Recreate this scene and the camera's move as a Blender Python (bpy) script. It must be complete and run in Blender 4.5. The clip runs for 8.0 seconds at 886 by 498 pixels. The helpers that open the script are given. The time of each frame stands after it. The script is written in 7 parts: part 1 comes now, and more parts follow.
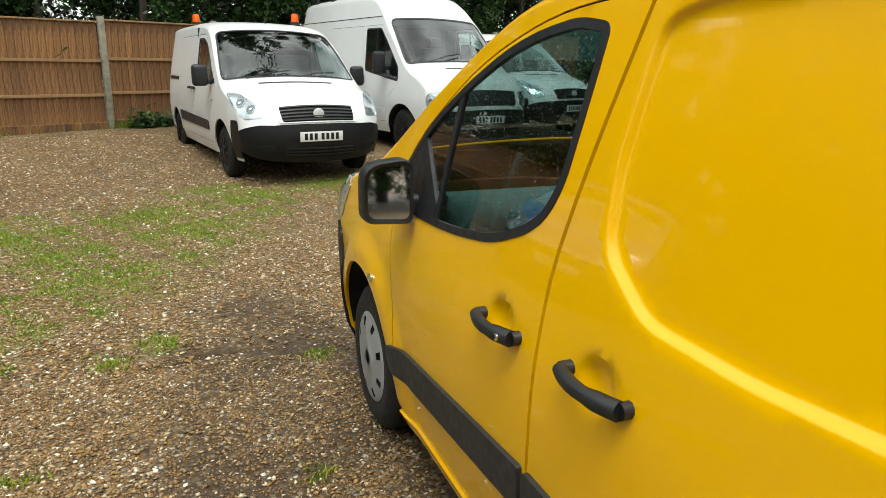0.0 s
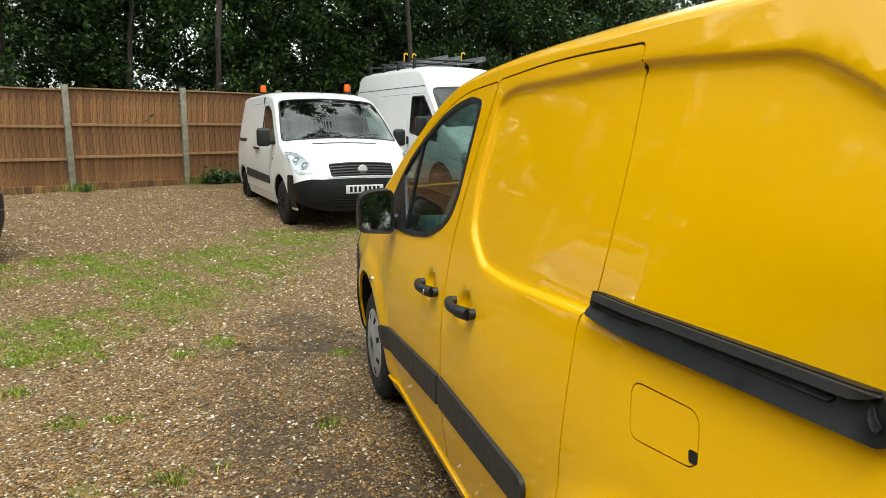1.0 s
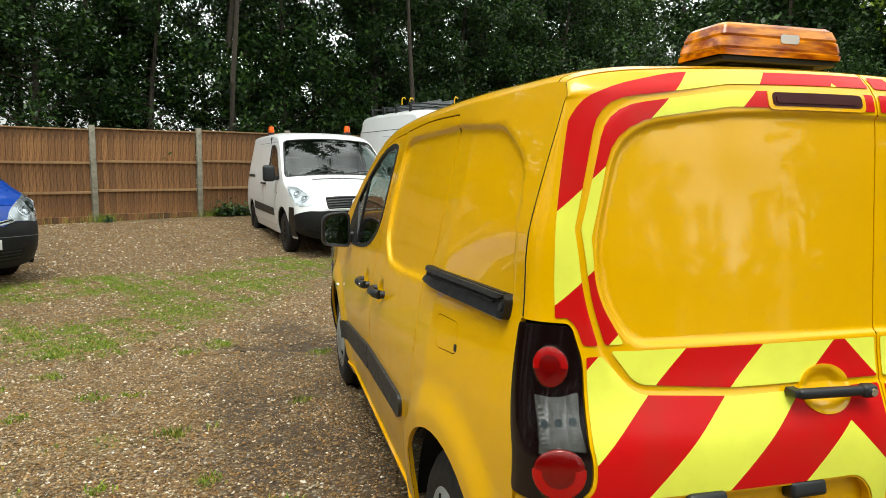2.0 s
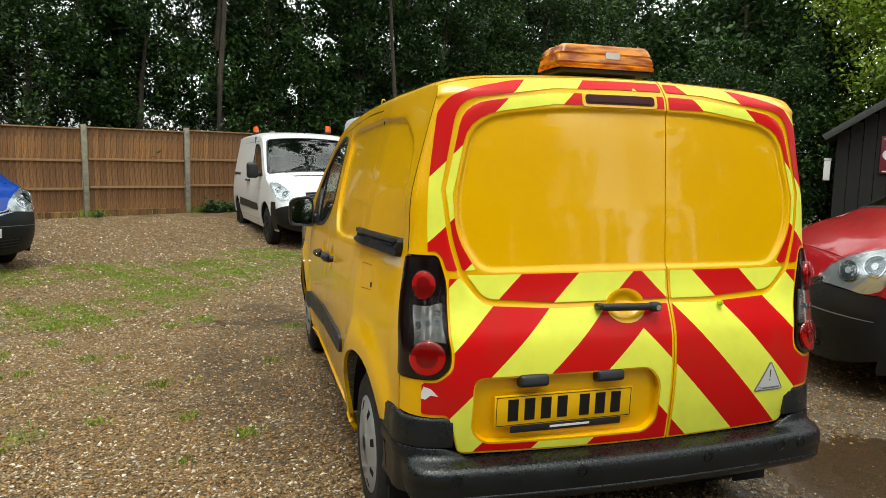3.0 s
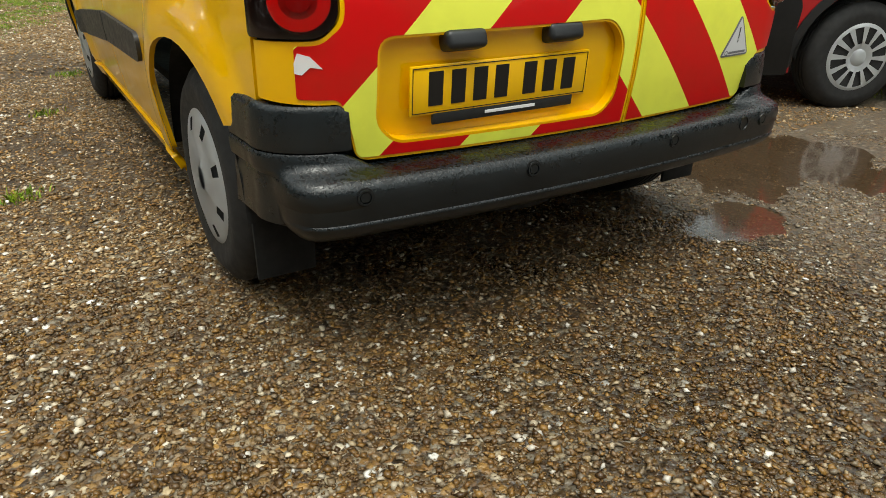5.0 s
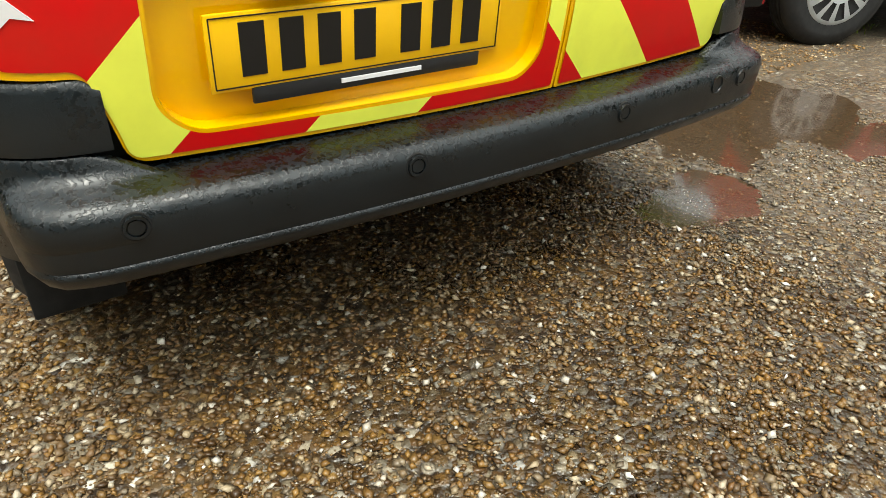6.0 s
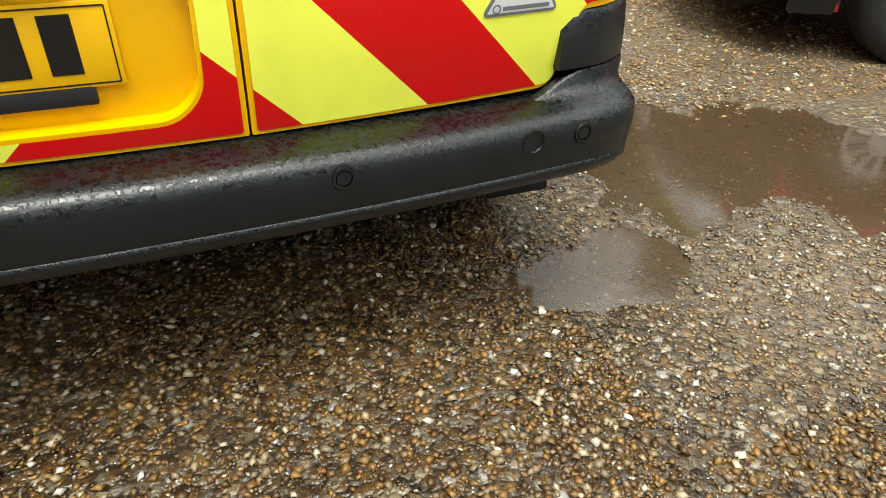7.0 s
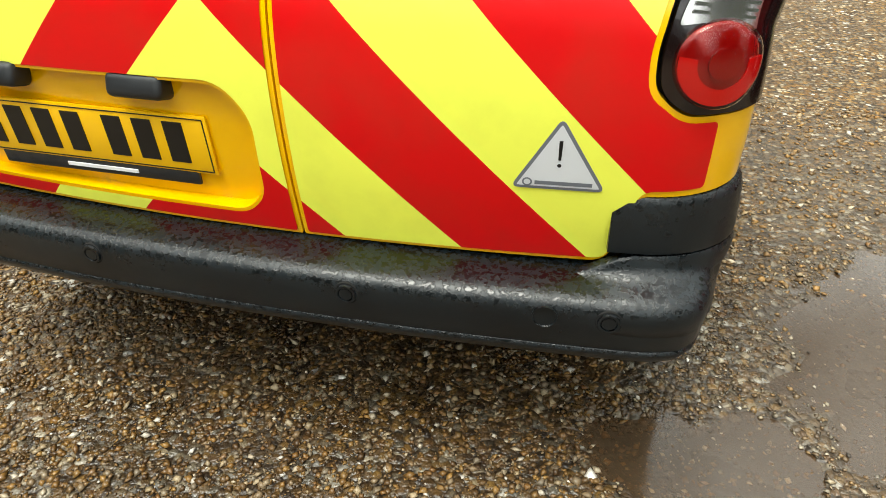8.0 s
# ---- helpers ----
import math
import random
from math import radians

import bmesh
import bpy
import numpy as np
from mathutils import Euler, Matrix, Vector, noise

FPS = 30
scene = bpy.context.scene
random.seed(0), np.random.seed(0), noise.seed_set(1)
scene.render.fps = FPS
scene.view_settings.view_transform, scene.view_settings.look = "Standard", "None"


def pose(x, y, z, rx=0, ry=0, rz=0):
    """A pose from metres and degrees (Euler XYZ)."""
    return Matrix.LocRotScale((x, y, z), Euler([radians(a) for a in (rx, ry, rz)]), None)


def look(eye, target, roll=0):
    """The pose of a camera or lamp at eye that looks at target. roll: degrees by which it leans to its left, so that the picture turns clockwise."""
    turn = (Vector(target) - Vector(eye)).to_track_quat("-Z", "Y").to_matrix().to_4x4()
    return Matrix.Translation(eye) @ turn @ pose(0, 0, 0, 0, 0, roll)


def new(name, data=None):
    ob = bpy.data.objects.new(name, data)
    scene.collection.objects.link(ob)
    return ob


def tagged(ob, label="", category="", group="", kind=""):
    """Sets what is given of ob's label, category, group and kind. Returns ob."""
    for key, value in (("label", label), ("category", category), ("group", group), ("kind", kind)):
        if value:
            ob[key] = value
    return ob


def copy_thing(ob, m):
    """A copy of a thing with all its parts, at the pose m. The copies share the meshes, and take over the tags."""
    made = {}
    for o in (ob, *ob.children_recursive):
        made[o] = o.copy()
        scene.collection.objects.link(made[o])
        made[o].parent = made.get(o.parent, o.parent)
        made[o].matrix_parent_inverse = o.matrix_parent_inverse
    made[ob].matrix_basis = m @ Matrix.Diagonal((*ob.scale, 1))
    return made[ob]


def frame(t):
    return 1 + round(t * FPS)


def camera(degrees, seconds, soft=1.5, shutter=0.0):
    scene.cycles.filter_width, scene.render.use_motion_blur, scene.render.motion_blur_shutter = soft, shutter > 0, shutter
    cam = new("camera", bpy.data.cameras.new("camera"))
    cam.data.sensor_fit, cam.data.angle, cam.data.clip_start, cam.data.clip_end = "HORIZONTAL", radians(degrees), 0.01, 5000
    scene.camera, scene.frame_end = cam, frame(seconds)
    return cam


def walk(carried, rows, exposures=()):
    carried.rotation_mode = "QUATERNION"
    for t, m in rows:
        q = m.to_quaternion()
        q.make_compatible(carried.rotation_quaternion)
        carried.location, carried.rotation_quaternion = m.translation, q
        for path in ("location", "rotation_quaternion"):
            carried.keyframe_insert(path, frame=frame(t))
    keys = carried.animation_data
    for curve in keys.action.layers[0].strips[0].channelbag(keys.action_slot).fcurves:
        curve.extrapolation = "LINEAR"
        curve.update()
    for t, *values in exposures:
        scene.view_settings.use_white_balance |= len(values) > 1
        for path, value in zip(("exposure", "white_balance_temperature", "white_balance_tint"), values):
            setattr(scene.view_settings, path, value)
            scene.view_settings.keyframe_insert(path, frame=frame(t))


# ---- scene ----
# ---- camera ----
cam = camera(66.7, 8.0, soft=0.8, shutter=0.0)
PATH = [
    (0, (-1.572, 0.735, 1.536), (-0.865, 2.53, 1.011), 0.8),
    (0.5, (-1.576, 0.212, 1.51), (-0.946, 2.061, 1.082), 0.7),
    (1, (-1.545, -0.306, 1.527), (-0.987, 1.582, 1.175), 0.5),
    (1.5, (-1.458, -0.792, 1.529), (-0.941, 1.118, 1.243), 0.6),
    (1.7, (-1.438, -1.003, 1.533), (-0.923, 0.912, 1.273), 0.7),
    (2.8, (-1.317, -1.916, 1.479), (-0.77, -0.006, 1.246), 0.9),
    (3, (-1.309, -2.035, 1.454), (-0.759, -0.127, 1.219), 1.0),
    (3.5, (-1.251, -2.199, 1.364), (-0.686, -0.298, 1.111), 1.0),
    (4, (-1.257, -2.06, 1.203), (-0.651, -0.203, 0.777), 1.2),
    (4.5, (-1.291, -1.706, 1.082), (-0.486, -0.018, 0.373), 1.1),
    (4.7, (-1.277, -1.531, 1.035), (-0.375, 0.076, 0.258), 1.3),
    (5.8, (-0.971, -0.941, 0.913), (0.019, 0.463, -0.111), 1.8),
    (6, (-0.8, -0.941, 0.92), (0.196, 0.439, -0.13), 2.1),
    (6.5, (-0.388, -0.98, 0.914), (0.531, 0.43, -0.167), 1.9),
    (7, (0.044, -0.958, 0.926), (0.694, 0.567, -0.193), 1.9),
    (7.5, (0.391, -0.928, 1.008), (0.484, 0.714, -0.131), 0.1),
    (8, (0.642, -0.906, 1.142), (0.205, 0.692, 0.021), -0.9),
]
EXPOSURE = [(t, s_ + 0.32, 6800, 2) for t, s_ in ((0.0, 0.22), (1.0, 0.28), (1.7, 0.28), (2.8, 0.1), (3.5, 0.15), (4.5, 0.08), (5.8, 0.7), (6.5, 0.94), (7.3, 0.94), (8.0, 0.8))]
walk(cam, [(t, look(eye, target, roll)) for t, eye, target, roll in PATH], EXPOSURE)

# ---- world and sun: an overcast day after rain ----
world = bpy.data.worlds.new("overcast")
scene.world = world
world.use_nodes = True
wn = world.node_tree.nodes
sky = wn.new("ShaderNodeTexSky")
sky.sky_type, sky.sun_disc = "NISHITA", False
sky.sun_elevation, sky.sun_rotation = radians(71), radians(204)
sky.air_density, sky.dust_density = 1.0, 3.0
grey = wn.new("ShaderNodeHueSaturation")
grey.inputs["Saturation"].default_value = 0.3
wl = world.node_tree.links
wl.new(sky.outputs[0], grey.inputs["Color"])
wl.new(grey.outputs[0], wn["Background"].inputs["Color"])
wn["Background"].inputs["Strength"].default_value = 0.06
# the cloud sheet, a little brighter towards the horizon, with soft clouds in it
wtc = wn.new("ShaderNodeTexCoord")
wsep = wn.new("ShaderNodeSeparateXYZ")
wl.new(wtc.outputs["Generated"], wsep.inputs[0])
rise = wn.new("ShaderNodeMapRange")
rise.inputs["From Min"].default_value, rise.inputs["From Max"].default_value = 0.0, 1.0
rise.inputs["To Min"].default_value, rise.inputs["To Max"].default_value = 1.1, 0.85
wl.new(wsep.outputs[2], rise.inputs["Value"])
cloud = wn.new("ShaderNodeTexNoise")
cloud.inputs["Scale"].default_value, cloud.inputs["Detail"].default_value = 4.6, 7.0
wl.new(wtc.outputs["Generated"], cloud.inputs["Vector"])
puff = wn.new("ShaderNodeMapRange")
puff.inputs["From Min"].default_value, puff.inputs["From Max"].default_value = 0.36, 0.64
puff.inputs["To Min"].default_value, puff.inputs["To Max"].default_value = 0.30, 1.6
wl.new(cloud.outputs["Fac"], puff.inputs["Value"])
power = wn.new("ShaderNodeMath")
power.operation = "MULTIPLY"
wl.new(rise.outputs[0], power.inputs[0])
wl.new(puff.outputs[0], power.inputs[1])
veil = wn.new("ShaderNodeBackground")
veil.inputs["Color"].default_value = (0.93, 0.97, 1.0, 1.0)
wl.new(power.outputs[0], veil.inputs["Strength"])
both = wn.new("ShaderNodeAddShader")
wl.new(wn["Background"].outputs[0], both.inputs[0])
wl.new(veil.outputs[0], both.inputs[1])
wl.new(both.outputs[0], wn["World Output"].inputs["Surface"])
sun_data = bpy.data.lights.new("sun", "SUN")
sun_data.energy, sun_data.angle, sun_data.color = 1.5, radians(28), (1.0, 0.98, 0.95)
sun = new("sun", sun_data)
sun.matrix_world = look((-1.8, -4.0, 13), (0, 0, 0))


# ---- materials ----
def srgb(r, g, b):
    return tuple((c / 12.92 if c <= 0.04045 else ((c + 0.055) / 1.055) ** 2.4) for c in (r / 255, g / 255, b / 255)) + (1.0,)


class Mat:
    """A small wrapper to write node materials shortly."""

    def __init__(self, name):
        self.m = bpy.data.materials.new(name)
        self.m.use_nodes = True
        self.n, self.l = self.m.node_tree.nodes, self.m.node_tree.links
        self.bsdf = self.n["Principled BSDF"]
        self.tc = None

    def node(self, kind, **inputs):
        n = self.n.new("ShaderNode" + kind)
        for k, v in inputs.items():
            self.put(n.inputs[k.replace("_", " ")], v)
        return n

    def put(self, socket, v):
        if isinstance(v, bpy.types.NodeSocket):
            self.l.new(v, socket)
        else:
            socket.default_value = v

    def set(self, **inputs):
        for k, v in inputs.items():
            self.put(self.bsdf.inputs[k.replace("_", " ")], v)
        return self

    def coord(self, kind="Object"):
        if self.tc is None:
            self.tc = self.n.new("ShaderNodeTexCoord")
        return self.tc.outputs[kind]

    def scaled(self, scale, kind="Object"):
        mp = self.node("Mapping", Vector=self.coord(kind))
        mp.inputs["Scale"].default_value = scale
        return mp.outputs[0]

    def noise(self, scale, detail=4.0, rough=0.55, vec=None):
        return self.node("TexNoise", Vector=vec or self.coord(), Scale=scale, Detail=detail, Roughness=rough).outputs["Fac"]

    def ramp(self, fac, *stops):
        r = self.node("ValToRGB", Fac=fac)
        els = r.color_ramp.elements
        while len(els) < len(stops):
            els.new(0.5)
        for e, (p, c) in zip(els, stops):
            e.position, e.color = p, (c if len(c) == 4 else (*c, 1))
        return r.outputs[0]

    def mix(self, fac, a, b, blend="MIX"):
        n = self.n.new("ShaderNodeMix")
        n.data_type, n.blend_type = "RGBA", blend
        self.put(n.inputs[0], fac)
        self.put(n.inputs[6], a)
        self.put(n.inputs[7], b)
        return n.outputs[2]

    def math(self, op, a, b=0.0):
        n = self.n.new("ShaderNodeMath")
        n.operation = op
        self.put(n.inputs[0], a)
        self.put(n.inputs[1], b)
        return n.outputs[0]

    def bump(self, height, strength=0.3, distance=0.01, normal=None):
        b = self.node("Bump", Height=height, Strength=strength, Distance=distance)
        if normal is not None:
            self.put(b.inputs["Normal"], normal)
        self.put(self.bsdf.inputs["Normal"], b.outputs[0])
        return b.outputs[0]


def g3(v):
    return (v, v, v, 1.0)


def paint(name, col, rough=0.28, coat=0.55, dirt=0.12):
    """Car paint: clear-coated, faint orange peel, a film of dirt."""
    m = Mat(name)
    c = srgb(*col)
    dark = tuple(x * (1 - dirt) for x in c[:3]) + (1,)
    m.set(Base_Color=m.mix(m.noise(2.3, 5), c, dark), Coat_Weight=coat, Coat_Roughness=0.03, Specular_IOR_Level=0.2)
    m.set(Roughness=m.ramp(m.noise(9, 4), (0.3, g3(rough)), (0.8, g3(rough + 0.12))))
    m.bump(m.noise(160, 2), 0.03, 0.002)
    return m.m


def plastic(name, col, rough=0.5, grain=600, bump=0.15, spec=0.5):
    m = Mat(name)
    c = srgb(*col)
    m.set(Base_Color=m.mix(m.noise(14, 5), c, tuple(min(1, x * 1.6 + 0.004) for x in c[:3]) + (1,)), Specular_IOR_Level=spec)
    m.set(Roughness=m.ramp(m.noise(30, 4), (0.3, g3(rough - 0.08)), (0.75, g3(rough + 0.15))))
    m.bump(m.noise(grain, 2), bump, 0.002)
    return m.m


def glass(name, tint, rough=0.02, base=0.07, power=4.0, drops=0.0):
    """A thin pane: tinted and clear, with gloss by Fresnel."""
    m = Mat(name)
    tr = m.node("BsdfTransparent", Color=(*tint, 1))
    gl = m.node("BsdfGlossy", Roughness=rough, Color=(1, 1, 1, 1))
    lw = m.node("LayerWeight", Blend=0.5)
    fac = m.math("ADD", m.math("MULTIPLY", m.math("POWER", lw.outputs["Facing"], power), 0.9), base)
    if drops:
        bead = m.ramp(m.node("TexVoronoi", Vector=m.coord(), Scale=95.0).outputs["Distance"], (0.16, g3(1)), (0.26, g3(0)))
        fac = m.math("ADD", fac, m.math("MULTIPLY", m.math("MULTIPLY", bead, m.ramp(m.noise(14, 4), (0.42, g3(0)), (0.58, g3(1)))), drops))
        b = m.node("Bump", Height=bead, Strength=0.5, Distance=0.003)
        m.put(gl.inputs["Normal"], b.outputs[0])
    mx = m.node("MixShader", Fac=fac)
    m.l.new(tr.outputs[0], mx.inputs[1])
    m.l.new(gl.outputs[0], mx.inputs[2])
    m.l.new(mx.outputs[0], m.n["Material Output"].inputs["Surface"])
    return m.m


YELLOW = paint("yellow_paint", (242, 184, 0), 0.3, 0.85, 0.06)
WHITE = paint("white_paint", (232, 234, 236), 0.3, dirt=0.1)
RED = paint("red_paint", (166, 16, 26), 0.3, 0.9)
BLUE = paint("blue_paint", (18, 66, 160), 0.25)
BLACK = plastic("black_plastic", (22, 24, 27), 0.42)
BUMPER_BLACK = plastic("bumper_black", (12, 13, 15), 0.45, spec=0.35)
TRIM = plastic("grey_black_trim", (36, 37, 39), 0.55)
RUBBER = plastic("tyre_rubber", (17, 17, 18), 0.75)
# near-black that stands for shade in gaps, slots and recesses; underbody parts too
GAP = plastic("shadow_gap", (8, 8, 8), 0.9)
DARK = plastic("dark_interior", (30, 34, 36), 0.7)
GLASS = glass("window_glass", (0.46, 0.58, 0.55), drops=0.4)
SCREEN = glass("windscreen_glass", (0.60, 0.74, 0.74), base=0.06, power=2.6)
SILVER = Mat("silver_hubcap").set(Base_Color=srgb(216, 219, 222), Metallic=0.25, Roughness=0.28).m
CHROME = Mat("chrome").set(Base_Color=srgb(215, 218, 220), Metallic=1.0, Roughness=0.12).m
BACKING = Mat("reflector").set(Base_Color=srgb(196, 202, 206), Metallic=0.7, Roughness=0.16).m


# ---- mesh tools ----
def mesh_of(name, verts, faces, mat=None, smooth=True, sharp=40):
    me = bpy.data.meshes.new(name)
    me.from_pydata([tuple(map(float, v)) for v in verts], [], [tuple(map(int, f)) for f in faces])
    if mat is not None:
        me.materials.append(mat)
    me.polygons.foreach_set("use_smooth", [smooth] * len(me.polygons))
    if smooth and sharp:
        me.set_sharp_from_angle(angle=radians(sharp))
    me.update()
    return me


def from_bm(name, bm, mat=None, smooth=True, sharp=40):
    me = bpy.data.meshes.new(name)
    bmesh.ops.recalc_face_normals(bm, faces=bm.faces)
    bm.to_mesh(me)
    bm.free()
    if mat is not None:
        me.materials.append(mat)
    me.polygons.foreach_set("use_smooth", [smooth] * len(me.polygons))
    if smooth and sharp:
        me.set_sharp_from_angle(angle=radians(sharp))
    return me


def child(name, me, parent, label="", m=None):
    ob = new(name, me)
    ob.parent = parent
    if m is not None:
        ob.matrix_basis = m
    if label:
        ob["label"] = label
    return ob


def part(name, bm, mat, parent, label="", m=None, smooth=True, sharp=40):
    return child(name, from_bm(name, bm, mat, smooth, sharp), parent, label, m)


def thing(name, label, category, m=None, group="", kind=""):
    ob = new(name)
    ob.empty_display_size = 0.2
    if m is not None:
        ob.matrix_basis = m
    return tagged(ob, label, category, group, kind)


def box(sx, sy, sz, bevel=0.0, seg=2, at=(0, 0, 0), turn=None, bm=None):
    """A bevelled box with its middle at the given place."""
    own = bmesh.new()
    bmesh.ops.create_cube(own, size=1.0)
    bmesh.ops.scale(own, vec=(sx, sy, sz), verts=own.verts)
    if bevel:
        bmesh.ops.bevel(own, geom=own.edges[:], offset=bevel, segments=seg, affect="EDGES", profile=0.5)
    mt = Matrix.Translation(at) @ (turn if turn is not None else Matrix())
    bmesh.ops.transform(own, matrix=mt, verts=own.verts)
    if bm is None:
        return own
    join(bm, own)
    return bm


def join(bm, other):
    tmp = bpy.data.meshes.new("tmp")
    other.to_mesh(tmp)
    other.free()
    bm.from_mesh(tmp)
    bpy.data.meshes.remove(tmp)


def lathe(profile, n=48, axis="x", bm=None, m=None):
    """Turns (along, radius) pairs about an axis."""
    own = bmesh.new()
    rings = []
    for a, r in profile:
        ring = []
        for i in range(n):
            q = 2 * math.pi * i / n
            ring.append(own.verts.new((a, r * math.cos(q), r * math.sin(q)) if axis == "x" else (r * math.cos(q), r * math.sin(q), a)))
        rings.append(ring)
    for p, q in zip(rings, rings[1:]):
        for i in range(n):
            own.faces.new((p[i], p[(i + 1) % n], q[(i + 1) % n], q[i]))
    for ring in (rings[0], rings[-1]):
        if ring[0].co.length > 0 and profile[0 if ring is rings[0] else -1][1] > 1e-4:
            own.faces.new(ring)
    bmesh.ops.remove_doubles(own, verts=own.verts, dist=1e-5)
    if m is not None:
        bmesh.ops.transform(own, matrix=m, verts=own.verts)
    if bm is None:
        return own
    join(bm, own)
    return bm


def tube(points, radius, n=10, bm=None, closed=False):
    """A round bar along points; radius may be a list."""
    own = bmesh.new()
    pts = [Vector(p) for p in points]
    rings = []
    for i, p in enumerate(pts):
        a, b = pts[max(i - 1, 0)], pts[min(i + 1, len(pts) - 1)]
        q = (b - a).to_track_quat("Z", "Y")
        r = radius[i] if isinstance(radius, (list, tuple)) else radius
        rings.append([own.verts.new(p + q @ Vector((r * math.cos(2 * math.pi * k / n), r * math.sin(2 * math.pi * k / n), 0))) for k in range(n)])
    for p, q in zip(rings, rings[1:]):
        for k in range(n):
            own.faces.new((p[k], p[(k + 1) % n], q[(k + 1) % n], q[k]))
    own.faces.new(rings[0][::-1])
    own.faces.new(rings[-1])
    if bm is None:
        return own
    join(bm, own)
    return bm


def prism(poly, depth, bevel=0.0, bm=None, m=None):
    """A polygon in x and z, standing from y = 0 to -depth."""
    own = bmesh.new()
    f = own.faces.new([own.verts.new((x, 0, z)) for x, z in poly])
    ext = bmesh.ops.extrude_face_region(own, geom=[f])
    bmesh.ops.translate(own, vec=(0, -depth, 0), verts=[v for v in ext["geom"] if isinstance(v, bmesh.types.BMVert)])
    if bevel:
        bmesh.ops.bevel(own, geom=own.edges[:], offset=bevel, segments=2, affect="EDGES", profile=0.5)
    if m is not None:
        bmesh.ops.transform(own, matrix=m, verts=own.verts)
    if bm is None:
        return own
    join(bm, own)
    return bm


# ---- curved sheets ----
def rounded(corners, r=0.03, n=5):
    """A polygon with rounded corners; a corner may carry its own radius as a third number."""
    out = []
    k = len(corners)
    for i in range(k):
        p0, p1, p2 = (Vector(corners[(i + j) % k][:2]) for j in (-1, 0, 1))
        rr = corners[i][2] if len(corners[i]) > 2 else r
        a, b = (p0 - p1), (p2 - p1)
        cut = min(rr, 0.45 * a.length, 0.45 * b.length) if rr > 0 else 0
        if cut < 1e-4:
            out.append(tuple(p1))
            continue
        s, e = p1 + a.normalized() * cut, p1 + b.normalized() * cut
        for j in range(n + 1):
            t = j / n
            out.append(tuple(s * (1 - t) ** 2 + p1 * 2 * t * (1 - t) + e * t * t))
    return out


def inside(poly, pts):
    """Which of the points lie in the polygon."""
    x, y = pts[:, 0], pts[:, 1]
    res = np.zeros(len(pts), bool)
    p = np.asarray(poly)
    for (x0, y0), (x1, y1) in zip(p, np.roll(p, -1, 0)):
        if y0 == y1:
            continue
        c = ((y0 > y) != (y1 > y)) & (x < (x1 - x0) * (y - y0) / (y1 - y0) + x0)
        res ^= c
    return res


def border_gap(poly, pts):
    """The distance of each point from the polygon's border, signed: minus inside."""
    d = np.full(len(pts), 1e9)
    p = np.asarray(poly)
    for a, b in zip(p, np.roll(p, -1, 0)):
        ab = b - a
        t = np.clip(((pts - a) @ ab) / max(ab @ ab, 1e-12), 0, 1)
        d = np.minimum(d, np.linalg.norm(pts - a - t[:, None] * ab, axis=1))
    return np.where(inside(poly, pts), -d, d)


def fine(poly, step):
    out = []
    for (x0, y0), (x1, y1) in zip(poly, list(poly[1:]) + [poly[0]]):
        n = max(1, int(math.hypot(x1 - x0, y1 - y0) / step))
        out += [(x0 + (x1 - x0) * i / n, y0 + (y1 - y0) * i / n) for i in range(n)]
    return out


def triangulate(outer, holes, step, lines=()):
    from mathutils.geometry import delaunay_2d_cdt
    loops = [fine(outer, step)] + [fine(h, step) for h in holes]
    verts, edges = [], []
    for lp in loops:
        k = len(verts)
        verts += lp
        edges += [(k + i, k + (i + 1) % len(lp)) for i in range(len(lp))]
    for lp in lines:
        k = len(verts)
        verts += fine(lp, step)
        edges += [(k + i, k + (i + 1) % (len(verts) - k)) for i in range(len(verts) - k)]
    o = np.asarray(loops[0])
    gx = np.arange(o[:, 0].min() + step / 2, o[:, 0].max(), step)
    gy = np.arange(o[:, 1].min() + step / 2, o[:, 1].max(), step)
    grid = np.stack(np.meshgrid(gx, gy), -1).reshape(-1, 2)
    keep = border_gap(loops[0], grid) < -0.4 * step
    for h in loops[1:]:
        keep &= border_gap(h, grid) > 0.4 * step
    for lp in lines:
        keep &= np.abs(border_gap(lp, grid)) > 0.35 * step
    allv = [Vector(v) for v in verts] + [Vector(v) for v in grid[keep]]
    vs, _, fs = delaunay_2d_cdt(allv, edges, [], 0, 1e-6)[:3]
    vs = np.array([tuple(v) for v in vs])
    tri = np.array([f for f in fs if len(f) == 3])
    mid = vs[tri].mean(1)
    ok = inside(loops[0], mid)
    for h in loops[1:]:
        ok &= ~inside(h, mid)
    tri = tri[ok]
    a, b, c = vs[tri[:, 0]], vs[tri[:, 1]], vs[tri[:, 2]]
    ar = (b[:, 0] - a[:, 0]) * (c[:, 1] - a[:, 1]) - (b[:, 1] - a[:, 1]) * (c[:, 0] - a[:, 0])
    tri[ar < 0] = tri[ar < 0][:, ::-1]
    tri = tri[np.abs(ar) > 1e-10]
    used, inv = np.unique(tri, return_inverse=True)
    return vs[used], inv.reshape(-1, 3)


